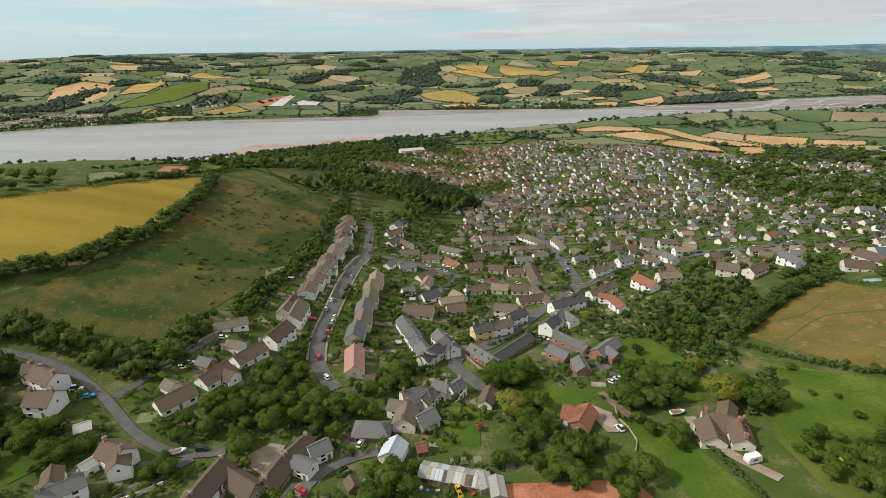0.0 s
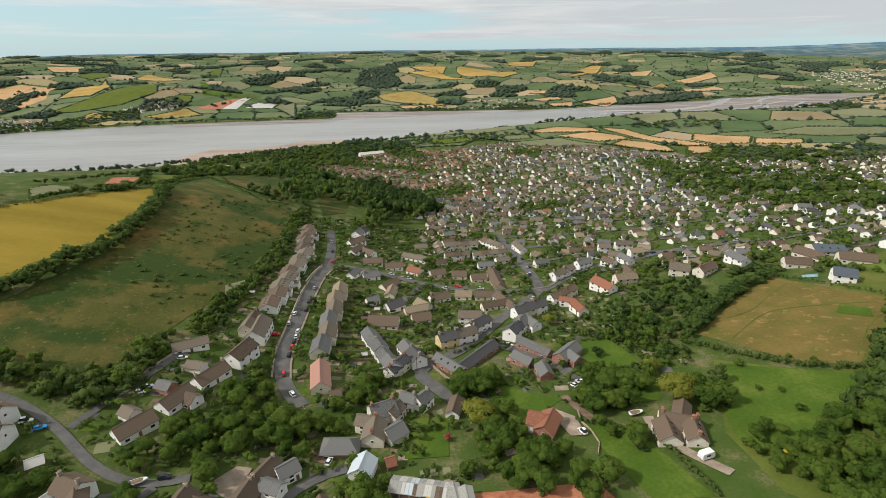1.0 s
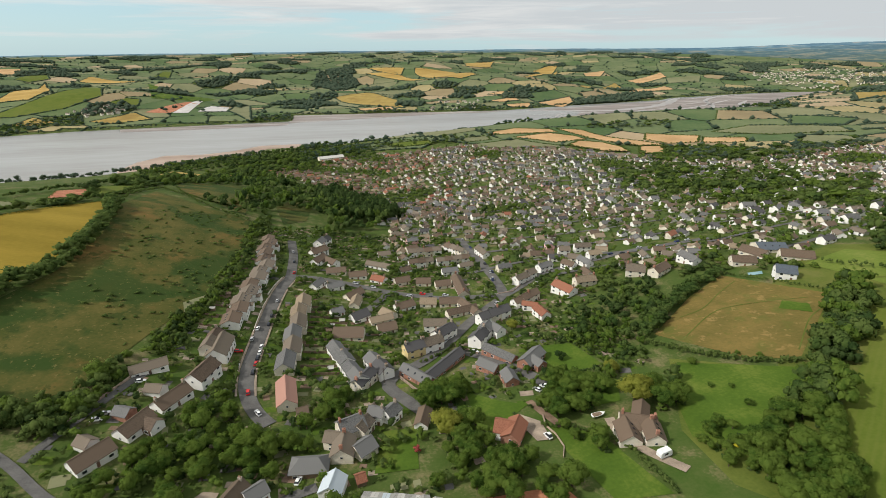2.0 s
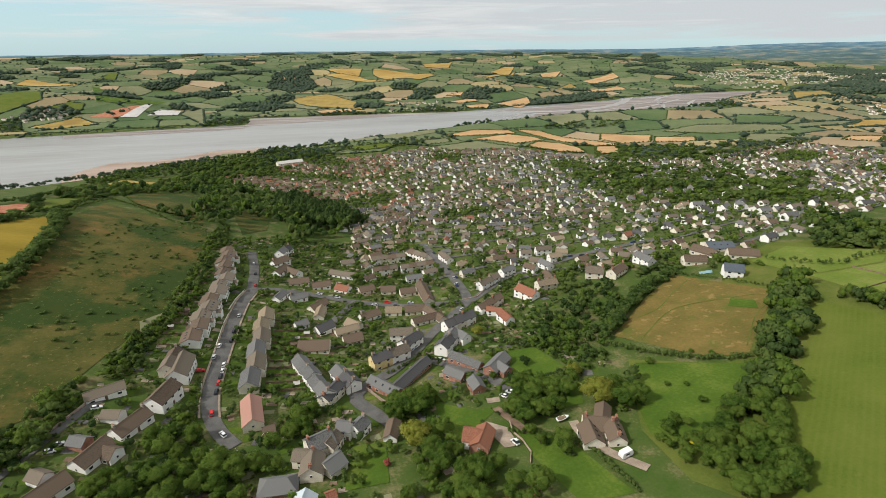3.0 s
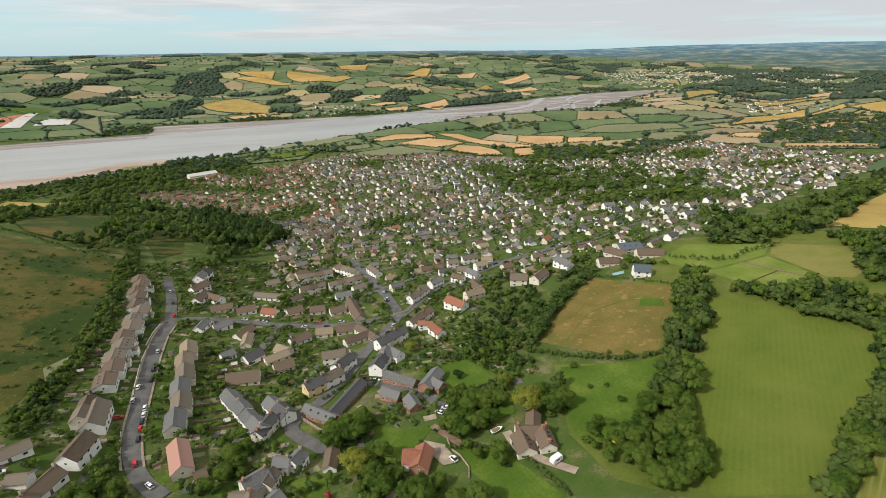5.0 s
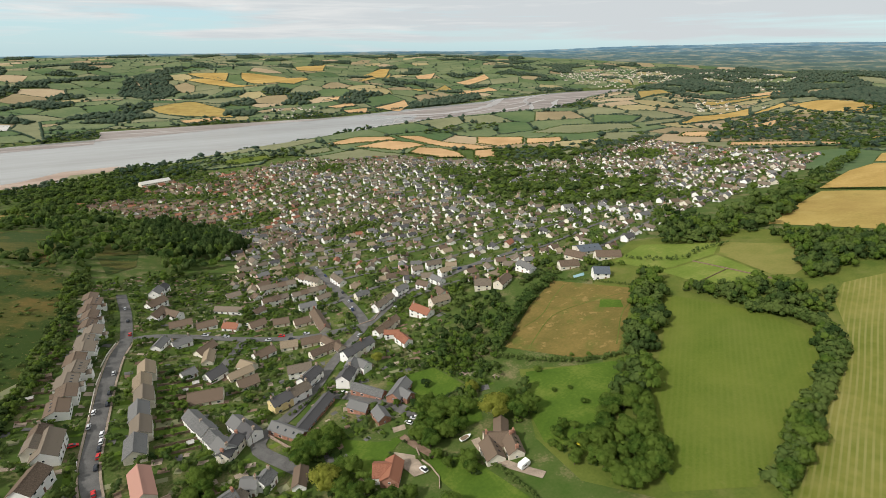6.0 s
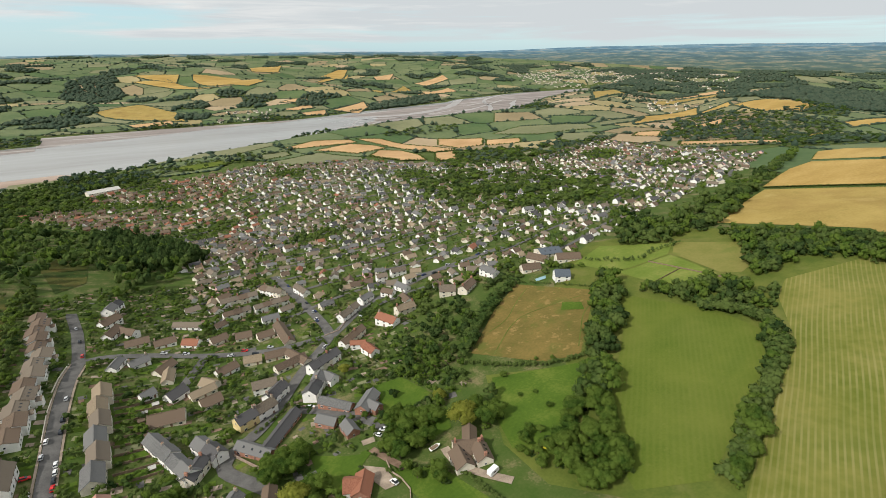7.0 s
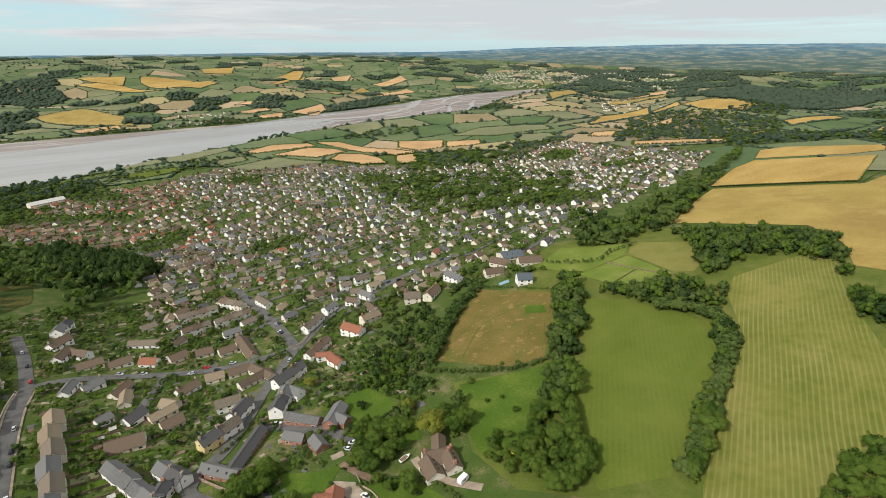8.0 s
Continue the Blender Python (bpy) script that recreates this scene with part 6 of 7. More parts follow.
# trees along both shores
def shore_trees(line, keep, inland, deep=26, each=9):
    rnd = random.Random(9)
    spots = []
    for (x1, y1), (x2, y2) in zip(line[:-1], line[1:]):
        ln = math.hypot(x2 - x1, y2 - y1)
        nx, ny = -(y2 - y1) / ln * inland, (x2 - x1) / ln * inland
        for k in range(int(ln / each)):
            if rnd.random() < keep:
                t, off = rnd.random(), rnd.uniform(6, deep)
                x, y = x1 + (x2 - x1) * t + nx * off, y1 + (y2 - y1) * t + ny * off
                spots.append((x, y, -0.4, rnd.uniform(4.5, 7.5), rnd.uniform(6, 12), rnd.uniform(0, 6.3)))
    joined("shore_trees", BUSH, spots, M["leaf_haze"], "row of dark trees along the estuary shore", "trees")


shore_trees(FAR_SHORE[1:], 0.75, -1)
shore_trees(NEAR_SHORE[3:9], 0.8, -1, 75, 3)
shore_trees(NEAR_SHORE[8:], 0.6, -1)


# ---------------------------------------------------------------- mud and sand left by the tide
def flat_sheet(name, poly, mat, z, label):
    bm = bmesh.new()
    bm.faces.new([bm.verts.new((x, y, z)) for x, y in poly])
    bmesh.ops.triangulate(bm, faces=bm.faces)
    if bm.faces[:][0].normal.z < 0:
        bmesh.ops.reverse_faces(bm, faces=bm.faces)
    tagged(part(name, bm, mat), label, "mudflat", kind="structure")


flat_sheet("mudflat", ((560, 1500), (760, 1425), (1100, 1430), (1300, 1560), (1465, 1730), (2000, 1945), (2330, 2130), (2430, 2270), (1900, 2225), (1400, 2070), (1270, 1985), (900, 1880), (640, 1790), (760, 1690), (700, 1600)),
           M["mud"], 0.12, "streaked brown mudflat with shallow channels")
flat_sheet("mudflat", ((-210, 1790), (134, 1790), (427, 1780), (540, 1795), (430, 1745), (100, 1735), (-190, 1690)), M["mud"], 0.10, "brown mud bank below the far shore")
flat_sheet("sandbank", ((-425, 943), (-384, 953), (-331, 989), (-258, 1052), (-226, 1081), (-217, 1150), (-155, 1171), (-75, 1168), (-136, 1218), (-226, 1210), (-280, 1150), (-332, 1124), (-407, 1126), (-438, 1061), (-443, 989)), M["sand"], 0.16, "pinkish sand bank along the near shore")
flat_sheet("sandbank", ((-215, 1077), (-208, 1165), (-132, 1169), (-91, 1141), (-126, 1100), (-166, 1080)), M["dull"], 0.6, "grassy salt marsh spit in the estuary")
flat_sheet("mudflat", ((-214, 1607), (-221, 1912), (-12, 1814), (214, 1826), (415, 1819), (403, 1769), (200, 1716), (-13, 1655)), M["mud"], 0.14, "brown mud bank below the far shore")
flat_sheet("mudflat", ((-668, 1565), (-490, 1593), (-215, 1619), (-209, 1560), (-407, 1522), (-644, 1505)), M["mud"], 0.14, "brown mud bank below the far shore")
M["channel"] = material("shallow_wet_channel", (0.27, 0.245, 0.225), (0.35, 0.325, 0.305), 0.01, rough=0.35, fine=6, gloss=0.3)


def channel(line, wide):
    """A shallow stream left in the mud, swelling and thinning along its way."""
    pts = []
    for (x1, y1), (x2, y2) in zip(line[:-1], line[1:]):
        pts += [(x1 + (x2 - x1) * k / 4, y1 + (y2 - y1) * k / 4) for k in range(4)]
    pts.append(line[-1])
    for _ in range(3):
        pts = pts[:1] + [((a[0] + 2 * b[0] + c[0]) / 4, (a[1] + 2 * b[1] + c[1]) / 4) for a, b, c in zip(pts[:-2], pts[1:-1], pts[2:])] + pts[-1:]
    verts, faces = [], []
    for k, (x, y) in enumerate(pts):
        (ax, ay), (bx, by) = pts[max(k - 1, 0)], pts[min(k + 1, len(pts) - 1)]
        ln = math.hypot(bx - ax, by - ay)
        w = wide * (0.8 + 0.2 * math.sin(k * 0.9 + x)) * min(1, 0.15 + min(k, len(pts) - 1 - k) / 3) / 2
        nx, ny = -(by - ay) / ln * w, (bx - ax) / ln * w
        verts += [(x - nx, y - ny, 0.2), (x + nx, y + ny, 0.2)]
        if k:
            faces.append((2 * k - 2, 2 * k, 2 * k + 1, 2 * k - 1))
    tagged(mesh_from("channel", verts, faces, M["channel"]), "pale shallow water channel winding through mud", "channel", kind="structure")


channel(((571, 1651), (684, 1676), (776, 1640), (890, 1649), (1001, 1683), (1111, 1744)), 10)
channel(((694, 1464), (785, 1488), (875, 1484), (993, 1519), (1121, 1558)), 12)
channel(((983, 1612), (1159, 1703), (1294, 1786), (1423, 1888), (1552, 1981)), 14)
channel(((1374, 2025), (1530, 2120), (1732, 2215), (2041, 2377), (2187, 2458)), 14)
channel(((586, 1581), (654, 1602), (713, 1596), (794, 1547), (861, 1554)), 9)
channel(((1211, 1820), (1342, 1894), (1433, 1941)), 10)
channel(((566, 1759), (653, 1762), (729, 1732), (805, 1702), (897, 1704), (1021, 1758), (1136, 1826), (1244, 1935), (1328, 2044), (1399, 2108)), 42)
channel(((612, 1556), (652, 1637), (682, 1659), (737, 1673), (819, 1640), (927, 1654), (1001, 1703)), 14)
channel(((496, 1485), (588, 1535), (669, 1549), (666, 1490), (745, 1489), (829, 1534), (906, 1520), (1056, 1583), (1172, 1614)), 20)
channel(((1130, 1554), (1260, 1684), (1342, 1816), (1406, 1952), (1508, 2062), (1663, 2169), (1905, 2303)), 20)
channel(((805, 1450), (910, 1455), (1045, 1499), (1248, 1584), (1389, 1699), (1467, 1816), (1591, 1934)), 26)
channel(((644, 1484), (681, 1560), (755, 1596), (841, 1597)), 11)


# ---------------------------------------------------------------- distance: towns, pale crop covers, blue moor
drape("far_field", ((-688, 1812), (-600, 2011), (-564, 1995), (-613, 1810)), M["soil"], 40, 2.2, "far red ploughed field above the shore")
COVER = material("crop_cover_sheet", (0.45, 0.42, 0.39), (0.58, 0.55, 0.52), 0.05, 0.5)
drape("crop_cover", ((-604, 1811), (-591, 2056), (-576, 2079), (-556, 1815)), COVER, 40, 2.6, "white crop cover sheets on a far field")
drape("crop_cover", ((-534, 1842), (-532, 1995), (-476, 2031), (-447, 1855)), COVER, 40, 2.6, "white crop cover sheets on a far field")
drape("far_field", ((-948, 2607), (-564, 2215), (-576, 2038), (-716, 1973)), M["lawn"], 40, 2.2, "far dark green sloping field")
drape("far_field", ((-1426, 1878), (-1621, 2203), (-1578, 2341), (-1443, 2341), (-1245, 1951), (-1294, 1830)), M["barley"], 40, 2.4, "far tan stubble field on a slope")


def far_town(name, poly, count, size, label):
    rnd = random.Random(len(name) + count)
    xs, ys = [p[0] for p in poly], [p[1] for p in poly]
    verts, faces, slots = [], [], []
    while count:
        x, y = rnd.uniform(min(xs), max(xs)), rnd.uniform(min(ys), max(ys))
        if not within(x, y, poly) or within(x, y, WATER):
            continue
        count -= 1
        z, a, ln, w, e = float(ground_height(x, y)), rnd.uniform(0, 3.1), size * rnd.uniform(0.7, 1.6), size * 0.6, size * rnd.uniform(0.4, 0.7)
        c, s, base = math.cos(a), math.sin(a), len(verts)
        for px, py, pz in ((-1, -1, -2), (1, -1, -2), (1, 1, -2), (-1, 1, -2), (-1, -1, e), (1, -1, e), (1, 1, e), (-1, 1, e), (-1, 0, e * 1.6), (1, 0, e * 1.6)):
            u, v_ = px * ln / 2, py * w / 2
            verts.append((x + u * c - v_ * s, y + u * s + v_ * c, z + pz))
        for f, k in (((0, 1, 5, 4), 0), ((2, 3, 7, 6), 0), ((1, 2, 6, 9, 5), 0), ((3, 0, 4, 8, 7), 0), ((4, 5, 9, 8), 1), ((6, 7, 8, 9), 1)):
            faces.append([base + i for i in f])
            slots.append(k)
    ob = new(name, flat_mesh(name, verts, faces, WALL["cream"]))
    ob.data.materials.append(ROOF["brownslate"])
    ob.data.polygons.foreach_set("material_index", slots)
    tagged(ob, label, "houses", kind="stuff")


far_town("far_town", ((2485, 3098), (3219, 2821), (3302, 1742), (2833, 1515), (2212, 1703), (2173, 2593)), 900, 9, "far pale town on the valley floor")
far_town("far_town", ((-1482, 1741), (-1389, 1769), (-1150, 1615), (-1030, 1621), (-961, 1475), (-1207, 1400)), 150, 9, "far small harbour town on the shore")
far_town("far_town", ((-915, 1787), (-778, 1885), (-730, 1807), (-849, 1725)), 26, 10, "far hamlet above the estuary")
far_town("far_town", ((250, 1830), (420, 1830), (470, 2000), (300, 2050)), 24, 9, "far hamlet by the water")
far_town("far_town", ((1250, 930), (1500, 900), (1700, 1180), (1500, 1150)), 30, 8, "far farmsteads on the ridge")


def far_moor(name, radius, tint, heights, lumps, seed, label):
    """A glowing ridge far beyond the built land, haze painted into its colour, faintly mottled with its fields and
    woods.
    """
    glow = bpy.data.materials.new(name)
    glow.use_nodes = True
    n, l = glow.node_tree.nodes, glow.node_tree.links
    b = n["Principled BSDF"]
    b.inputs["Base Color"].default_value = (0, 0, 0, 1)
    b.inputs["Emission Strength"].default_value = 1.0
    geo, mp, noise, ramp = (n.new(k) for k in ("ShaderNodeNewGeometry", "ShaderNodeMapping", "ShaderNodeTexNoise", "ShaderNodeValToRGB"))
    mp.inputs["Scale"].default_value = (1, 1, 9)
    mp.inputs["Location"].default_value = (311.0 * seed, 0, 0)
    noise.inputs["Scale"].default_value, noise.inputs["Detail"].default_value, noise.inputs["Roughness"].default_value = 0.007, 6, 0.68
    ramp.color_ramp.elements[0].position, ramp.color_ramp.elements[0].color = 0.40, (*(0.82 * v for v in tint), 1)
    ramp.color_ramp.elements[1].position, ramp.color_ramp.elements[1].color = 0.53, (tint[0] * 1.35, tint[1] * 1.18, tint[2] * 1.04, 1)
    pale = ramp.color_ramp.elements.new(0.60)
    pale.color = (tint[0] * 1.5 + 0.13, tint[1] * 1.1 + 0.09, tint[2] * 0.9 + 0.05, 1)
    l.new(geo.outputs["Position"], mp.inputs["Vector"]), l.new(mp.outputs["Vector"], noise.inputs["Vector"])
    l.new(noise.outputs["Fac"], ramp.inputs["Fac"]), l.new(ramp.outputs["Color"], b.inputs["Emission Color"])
    verts, faces = [], []
    for k in range(0, 601):
        az = -52 + k * 0.25
        top = np.interp(az, (-52, -44, -38, -30, -15, 0, 15, 27, 34, 40, 44, 50, 60, 66, 72, 80, 98), heights)
        j = k + 173.0 * seed
        top += lumps * (1.4 * math.sin(j * 0.07) + math.sin(j * 0.19 + 1) + 0.6 * math.sin(j * 0.53) + 0.35 * math.sin(j * 1.37) + 0.25 * math.sin(j * 2.9))
        x, y = radius * math.sin(radians(az)), radius * math.cos(radians(az))
        verts += [(x, y, 20.0), (x, y, float(top)), (x * 1.002, y * 1.002, float(top) - 6)]
        if k:
            o = 3 * k
            faces += [(o - 3, o, o + 1, o - 2), (o - 2, o + 1, o + 2, o - 1)]
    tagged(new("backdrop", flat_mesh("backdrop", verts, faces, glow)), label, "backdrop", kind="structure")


# Backdrop layers that glow by themselves; each tint holds its painted haze.
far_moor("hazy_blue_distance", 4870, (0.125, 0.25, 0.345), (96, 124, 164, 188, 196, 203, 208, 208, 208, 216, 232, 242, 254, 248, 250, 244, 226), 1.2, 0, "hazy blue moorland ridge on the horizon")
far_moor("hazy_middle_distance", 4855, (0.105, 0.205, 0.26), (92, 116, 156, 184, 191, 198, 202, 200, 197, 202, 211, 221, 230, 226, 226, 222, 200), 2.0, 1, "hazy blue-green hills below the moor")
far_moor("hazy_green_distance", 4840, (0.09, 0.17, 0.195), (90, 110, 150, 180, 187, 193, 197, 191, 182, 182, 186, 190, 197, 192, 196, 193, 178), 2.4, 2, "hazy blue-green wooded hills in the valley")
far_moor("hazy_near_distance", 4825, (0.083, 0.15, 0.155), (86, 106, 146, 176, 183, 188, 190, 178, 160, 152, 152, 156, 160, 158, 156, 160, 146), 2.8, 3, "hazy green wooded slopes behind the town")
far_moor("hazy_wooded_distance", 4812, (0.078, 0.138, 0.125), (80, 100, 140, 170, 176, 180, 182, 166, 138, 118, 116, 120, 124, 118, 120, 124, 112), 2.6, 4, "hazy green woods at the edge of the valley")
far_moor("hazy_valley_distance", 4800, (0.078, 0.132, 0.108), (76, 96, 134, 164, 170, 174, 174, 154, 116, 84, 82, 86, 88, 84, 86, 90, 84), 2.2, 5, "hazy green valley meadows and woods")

# ---------------------------------------------------------------- cars, caravan, boats and garden things
PAINT = {k: material(k + "_car_paint", tuple(0.9 * v for v in c), c, 1.0, 0.25) for k, c in
         {"red": (0.55, 0.03, 0.03), "white": (0.80, 0.80, 0.79), "silver": (0.48, 0.49, 0.50), "dark": (0.035, 0.04, 0.05), "navy": (0.03, 0.05, 0.14), "blue": (0.05, 0.30, 0.62)}.items()}
TYRE = material("black_tyre", (0.02, 0.02, 0.02), (0.035, 0.035, 0.035), 3)


def loft(bm, sections):
    """Skin over rectangular cross-sections: x, half width low, half width high, z low, z high."""
    rings = [[bm.verts.new(p) for p in ((x, -a, z0), (x, a, z0), (x, b, z1), (x, -b, z1))] for x, a, b, z0, z1 in sections]
    for r0, r1 in zip(rings[:-1], rings[1:]):
        for i in range(4):
            bm.faces.new((r0[i], r0[(i + 1) % 4], r1[(i + 1) % 4], r1[i]))
    bm.faces.new(rings[0][::-1]), bm.faces.new(rings[-1])
    bmesh.ops.recalc_face_normals(bm, faces=bm.faces)


CAR_BODY = ((-2.1, 0.72, 0.70, 0.35, 0.80), (-2.0, 0.84, 0.78, 0.28, 0.95), (-1.0, 0.86, 0.80, 0.25, 0.95), (0.8, 0.86, 0.80, 0.25, 0.93), (1.7, 0.84, 0.76, 0.27, 0.82), (2.1, 0.74, 0.66, 0.35, 0.66))
CAR_CABIN = ((-2.0, 0.74, 0.60, 0.95, 1.05), (-1.55, 0.76, 0.58, 0.95, 1.42), (0.1, 0.76, 0.58, 0.94, 1.44), (0.95, 0.74, 0.66, 0.93, 0.98))


def car(x, y, deg, colour, van=False):
    z = float(ground_height(x, y)) + 0.4
    c, s = math.cos(radians(deg)), math.sin(radians(deg))
    pitch = math.degrees(math.atan2(float(ground_height(x + 2 * c, y + 2 * s)) - float(ground_height(x - 2 * c, y - 2 * s)), 4))
    root = new("van" if van else "car")
    root.matrix_basis = pose(x, y, z) @ pose(0, 0, 0, 0, 0, deg) @ pose(0, 0, 0, 0, -pitch, 0) @ Matrix.Scale(0.92, 4)
    word = "navy blue" if colour == "navy" else colour
    tagged(root, f"{word} parked {'van' if van else 'car'} with dark windows", "van" if van else "car", "parked cars")
    high = tuple((a, b, c_, d, e + (0.55 if e > 1.2 else 0)) for a, b, c_, d, e in CAR_CABIN) if van else CAR_CABIN
    piece("body", shared(("car", colour), lambda bm: loft(bm, CAR_BODY), "body", PAINT[colour]), root)
    piece("cabin", shared(("cabin", van), lambda bm: loft(bm, high), "cabin", GLASS), root, None, "dark glazed cabin")
    lid = 1.99 if van else 1.44
    piece("roof", shared(("car roof", colour, van), lambda bm: box_mesh(bm, -1.5, 0.05, -0.57, 0.57, lid - 0.06, lid + 0.03), "roof", PAINT[colour]), root)
    for wx in (-1.3, 1.3):
        for wy in (-0.8, 0.8):
            piece("wheel", shared("wheel", lambda bm: bmesh.ops.create_cone(bm, cap_ends=True, segments=12, radius1=0.31, radius2=0.31, depth=0.2, matrix=pose(0, 0, 0, 90)), "wheel", TYRE),
                  root, pose(wx, wy, 0.31))


for cx, cy, cd, cc in ((-50.8, 173.9, 100, "red"), (-44.8, 160.6, 125, "white"), (-51.6, 188.5, 92, "dark"), (-51.6, 195.1, 90, "red"), (-51.7, 199.9, 90, "dark"),
                       (-51.6, 204.6, 90, "white"), (-51.8, 209.6, 90, "white"), (-57.0, 216.2, 90, "silver"), (-56.4, 226.7, 88, "white"), (-60.7, 204.7, 10, "red"),
                       (-118.4, 137.9, 30, "blue"), (-73.2, 119.1, 10, "dark"), (-97.1, 157.5, 15, "white"), (-95.9, 160.6, 30, "silver")):
    car(cx, cy, cd, cc)
for cx, cy, cd, cc in ((-91.1, 179.6, 20, "white"), (-89.7, 186.7, 0, "navy"), (5.0, 183.9, 30, "red"), (62.3, 156.8, 120, "white"), (-26.4, 124.3, 75, "white"),
                       (-39.3, 104.3, 140, "red"), (-48.0, 304.8, 90, "red"), (-50.2, 324.3, 90, "dark"), (-53.0, 343.7, 95, "silver"), (-52.0, 260.1, 90, "silver"),
                       (-52.1, 241.9, 90, "dark"), (-52.0, 232.4, 90, "dark"), (113.5, 289.8, 10, "red"), (100.4, 268.0, 40, "white")):
    car(cx, cy, cd, cc)
for cx, cy, cd, cc in ((30.8, 276.0, -28, "red"), (44.3, 270.7, -25, "silver"), (37.4, 214.3, 52, "white"), (34.4, 210.9, 52, "silver"), (45.8, 196.0, -40, "white"),
                       (63.0, 175.4, -60, "red"), (14.8, 302.7, 60, "white"), (-28.8, 293.6, 70, "white"), (65.7, 158.4, 150, "white"), (-5.0, 196.6, 100, "white"),
                       (140, 284.5, 5, "silver"), (168, 289.5, 10, "dark"), (79.5, 300, 90, "silver"), (80.5, 318, 90, "dark")):
    car(cx, cy, cd, cc)
kerb = random.Random(52)
for line, every in ((EAST, 11), (CHURCH[7:], 12), (CROSS, 13)):
    for (x1, y1), (x2, y2) in zip(line[:-1], line[1:]):
        ln = math.hypot(x2 - x1, y2 - y1)
        for k in range(int(ln / every)):
            if kerb.random() < 0.62:
                t, side = (k + kerb.uniform(0.3, 0.7)) * every / ln, kerb.choice((-1, 1)) * 1.9
                car(x1 + (x2 - x1) * t - (y2 - y1) / ln * side, y1 + (y2 - y1) * t + (x2 - x1) / ln * side, math.degrees(math.atan2(y2 - y1, x2 - x1)) + kerb.choice((0, 180)),
                    kerb.choice(("white", "silver", "dark", "red", "navy", "silver", "dark")))
car(-123.9, 140.6, 20, "white", True)
car(77.6, 286.8, 100, "white", True)
car(56.0, 128.2, 105, "white", True)


def caravan(x, y, deg):
    root = new("caravan")
    root.matrix_basis = pose(x, y, float(ground_height(x, y)) + 0.35, 0, 0, deg)
    tagged(root, "white touring caravan parked on a gravel drive", "caravan")
    piece("body", shared("caravan body", lambda bm: loft(bm, ((-2.4, 1.0, 0.95, 0.7, 1.9), (-2.1, 1.1, 1.0, 0.45, 2.5), (1.8, 1.1, 1.0, 0.45, 2.5), (2.4, 1.0, 0.9, 0.6, 1.5))), "body", PAINT["white"]), root)
    for side in (-1, 1):
        piece("window", shared("caravan window", lambda bm: box_mesh(bm, -0.7, 0.7, -0.02, 0.03, -0.35, 0.35), "window", GLASS), root, pose(-0.3, side * 1.085, 1.6, -4 * side, 0, 0))
        piece("wheel", shapes["wheel"], root, pose(-0.2, side * 0.95, 0.31))
    piece("drawbar", shared("drawbar", lambda bm: box_mesh(bm, 2.2, 3.4, -0.06, 0.06, 0.45, 0.55), "drawbar", TYRE), root)


caravan(85.8, 108.5, 15)


def boat(x, y, deg):
    root = new("boat")
    root.matrix_basis = pose(x, y, float(ground_height(x, y)) + 0.4, 0, 0, deg)
    tagged(root, "small white open boat kept on land", "boat")
    piece("hull", shared("hull", lambda bm: loft(bm, ((-2.4, 0.5, 0.95, 0.3, 1.0), (-0.5, 0.55, 1.1, 0.15, 1.0), (1.4, 0.35, 0.85, 0.2, 1.1), (2.7, 0.04, 0.06, 0.6, 1.25))), "hull", PAINT["white"]), root)
    piece("cover", shared("boat cover", lambda bm: loft(bm, ((-2.2, 0.85, 0.75, 1.0, 1.08), (-0.5, 1.0, 0.2, 1.0, 1.35), (1.3, 0.75, 0.2, 1.08, 1.3))), "cover", WALL["timber"]), root, None, "brown canvas cover")


boat(76.5, 133.8, 10)
boat(-79.7, 117.2, 20)


def loader(x, y, deg):
    root = new("loader")
    root.matrix_basis = pose(x, y, float(ground_height(x, y)) + 0.1, 0, 0, deg)
    tagged(root, "small yellow loader parked by an open barn", "loader")
    yellow = material("yellow_machine_paint", (0.55, 0.32, 0.02), (0.68, 0.42, 0.03), 1.5, 0.45)
    piece("body", shared("loader body", lambda bm: loft(bm, ((-1.5, 0.5, 0.45, 0.5, 1.15), (-1.3, 0.6, 0.5, 0.45, 1.35), (0.6, 0.6, 0.5, 0.45, 1.3), (1.1, 0.5, 0.4, 0.5, 0.95))), "body", yellow), root)
    piece("cab", shared("loader cab", lambda bm: loft(bm, ((-0.6, 0.5, 0.42, 1.3, 2.1), (0.5, 0.5, 0.42, 1.28, 2.1))), "cab", GLASS), root, None, "dark glazed cab")
    piece("roof", shared("loader roof", lambda bm: box_mesh(bm, -0.65, 0.55, -0.5, 0.5, 2.1, 2.18), "roof", yellow), root)
    piece("bucket", shared("loader bucket", lambda bm: loft(bm, ((1.9, 0.75, 0.75, 0.1, 0.75), (2.3, 0.75, 0.75, 0.08, 0.3))), "bucket", yellow), root)
    for side in (-0.5, 0.5):
        piece("arm", shared("loader arm", lambda bm: box_mesh(bm, 0.2, 2.0, -0.07, 0.07, 0.75, 0.92), "arm", yellow), root, pose(0, side, 0))
    for wx in (-0.9, 0.7):
        for wy in (-0.65, 0.65):
            piece("wheel", shapes["wheel"], root, pose(wx, wy, 0.4) @ Matrix.Scale(1.3, 4))


loader(3.6, 104.6, -70)


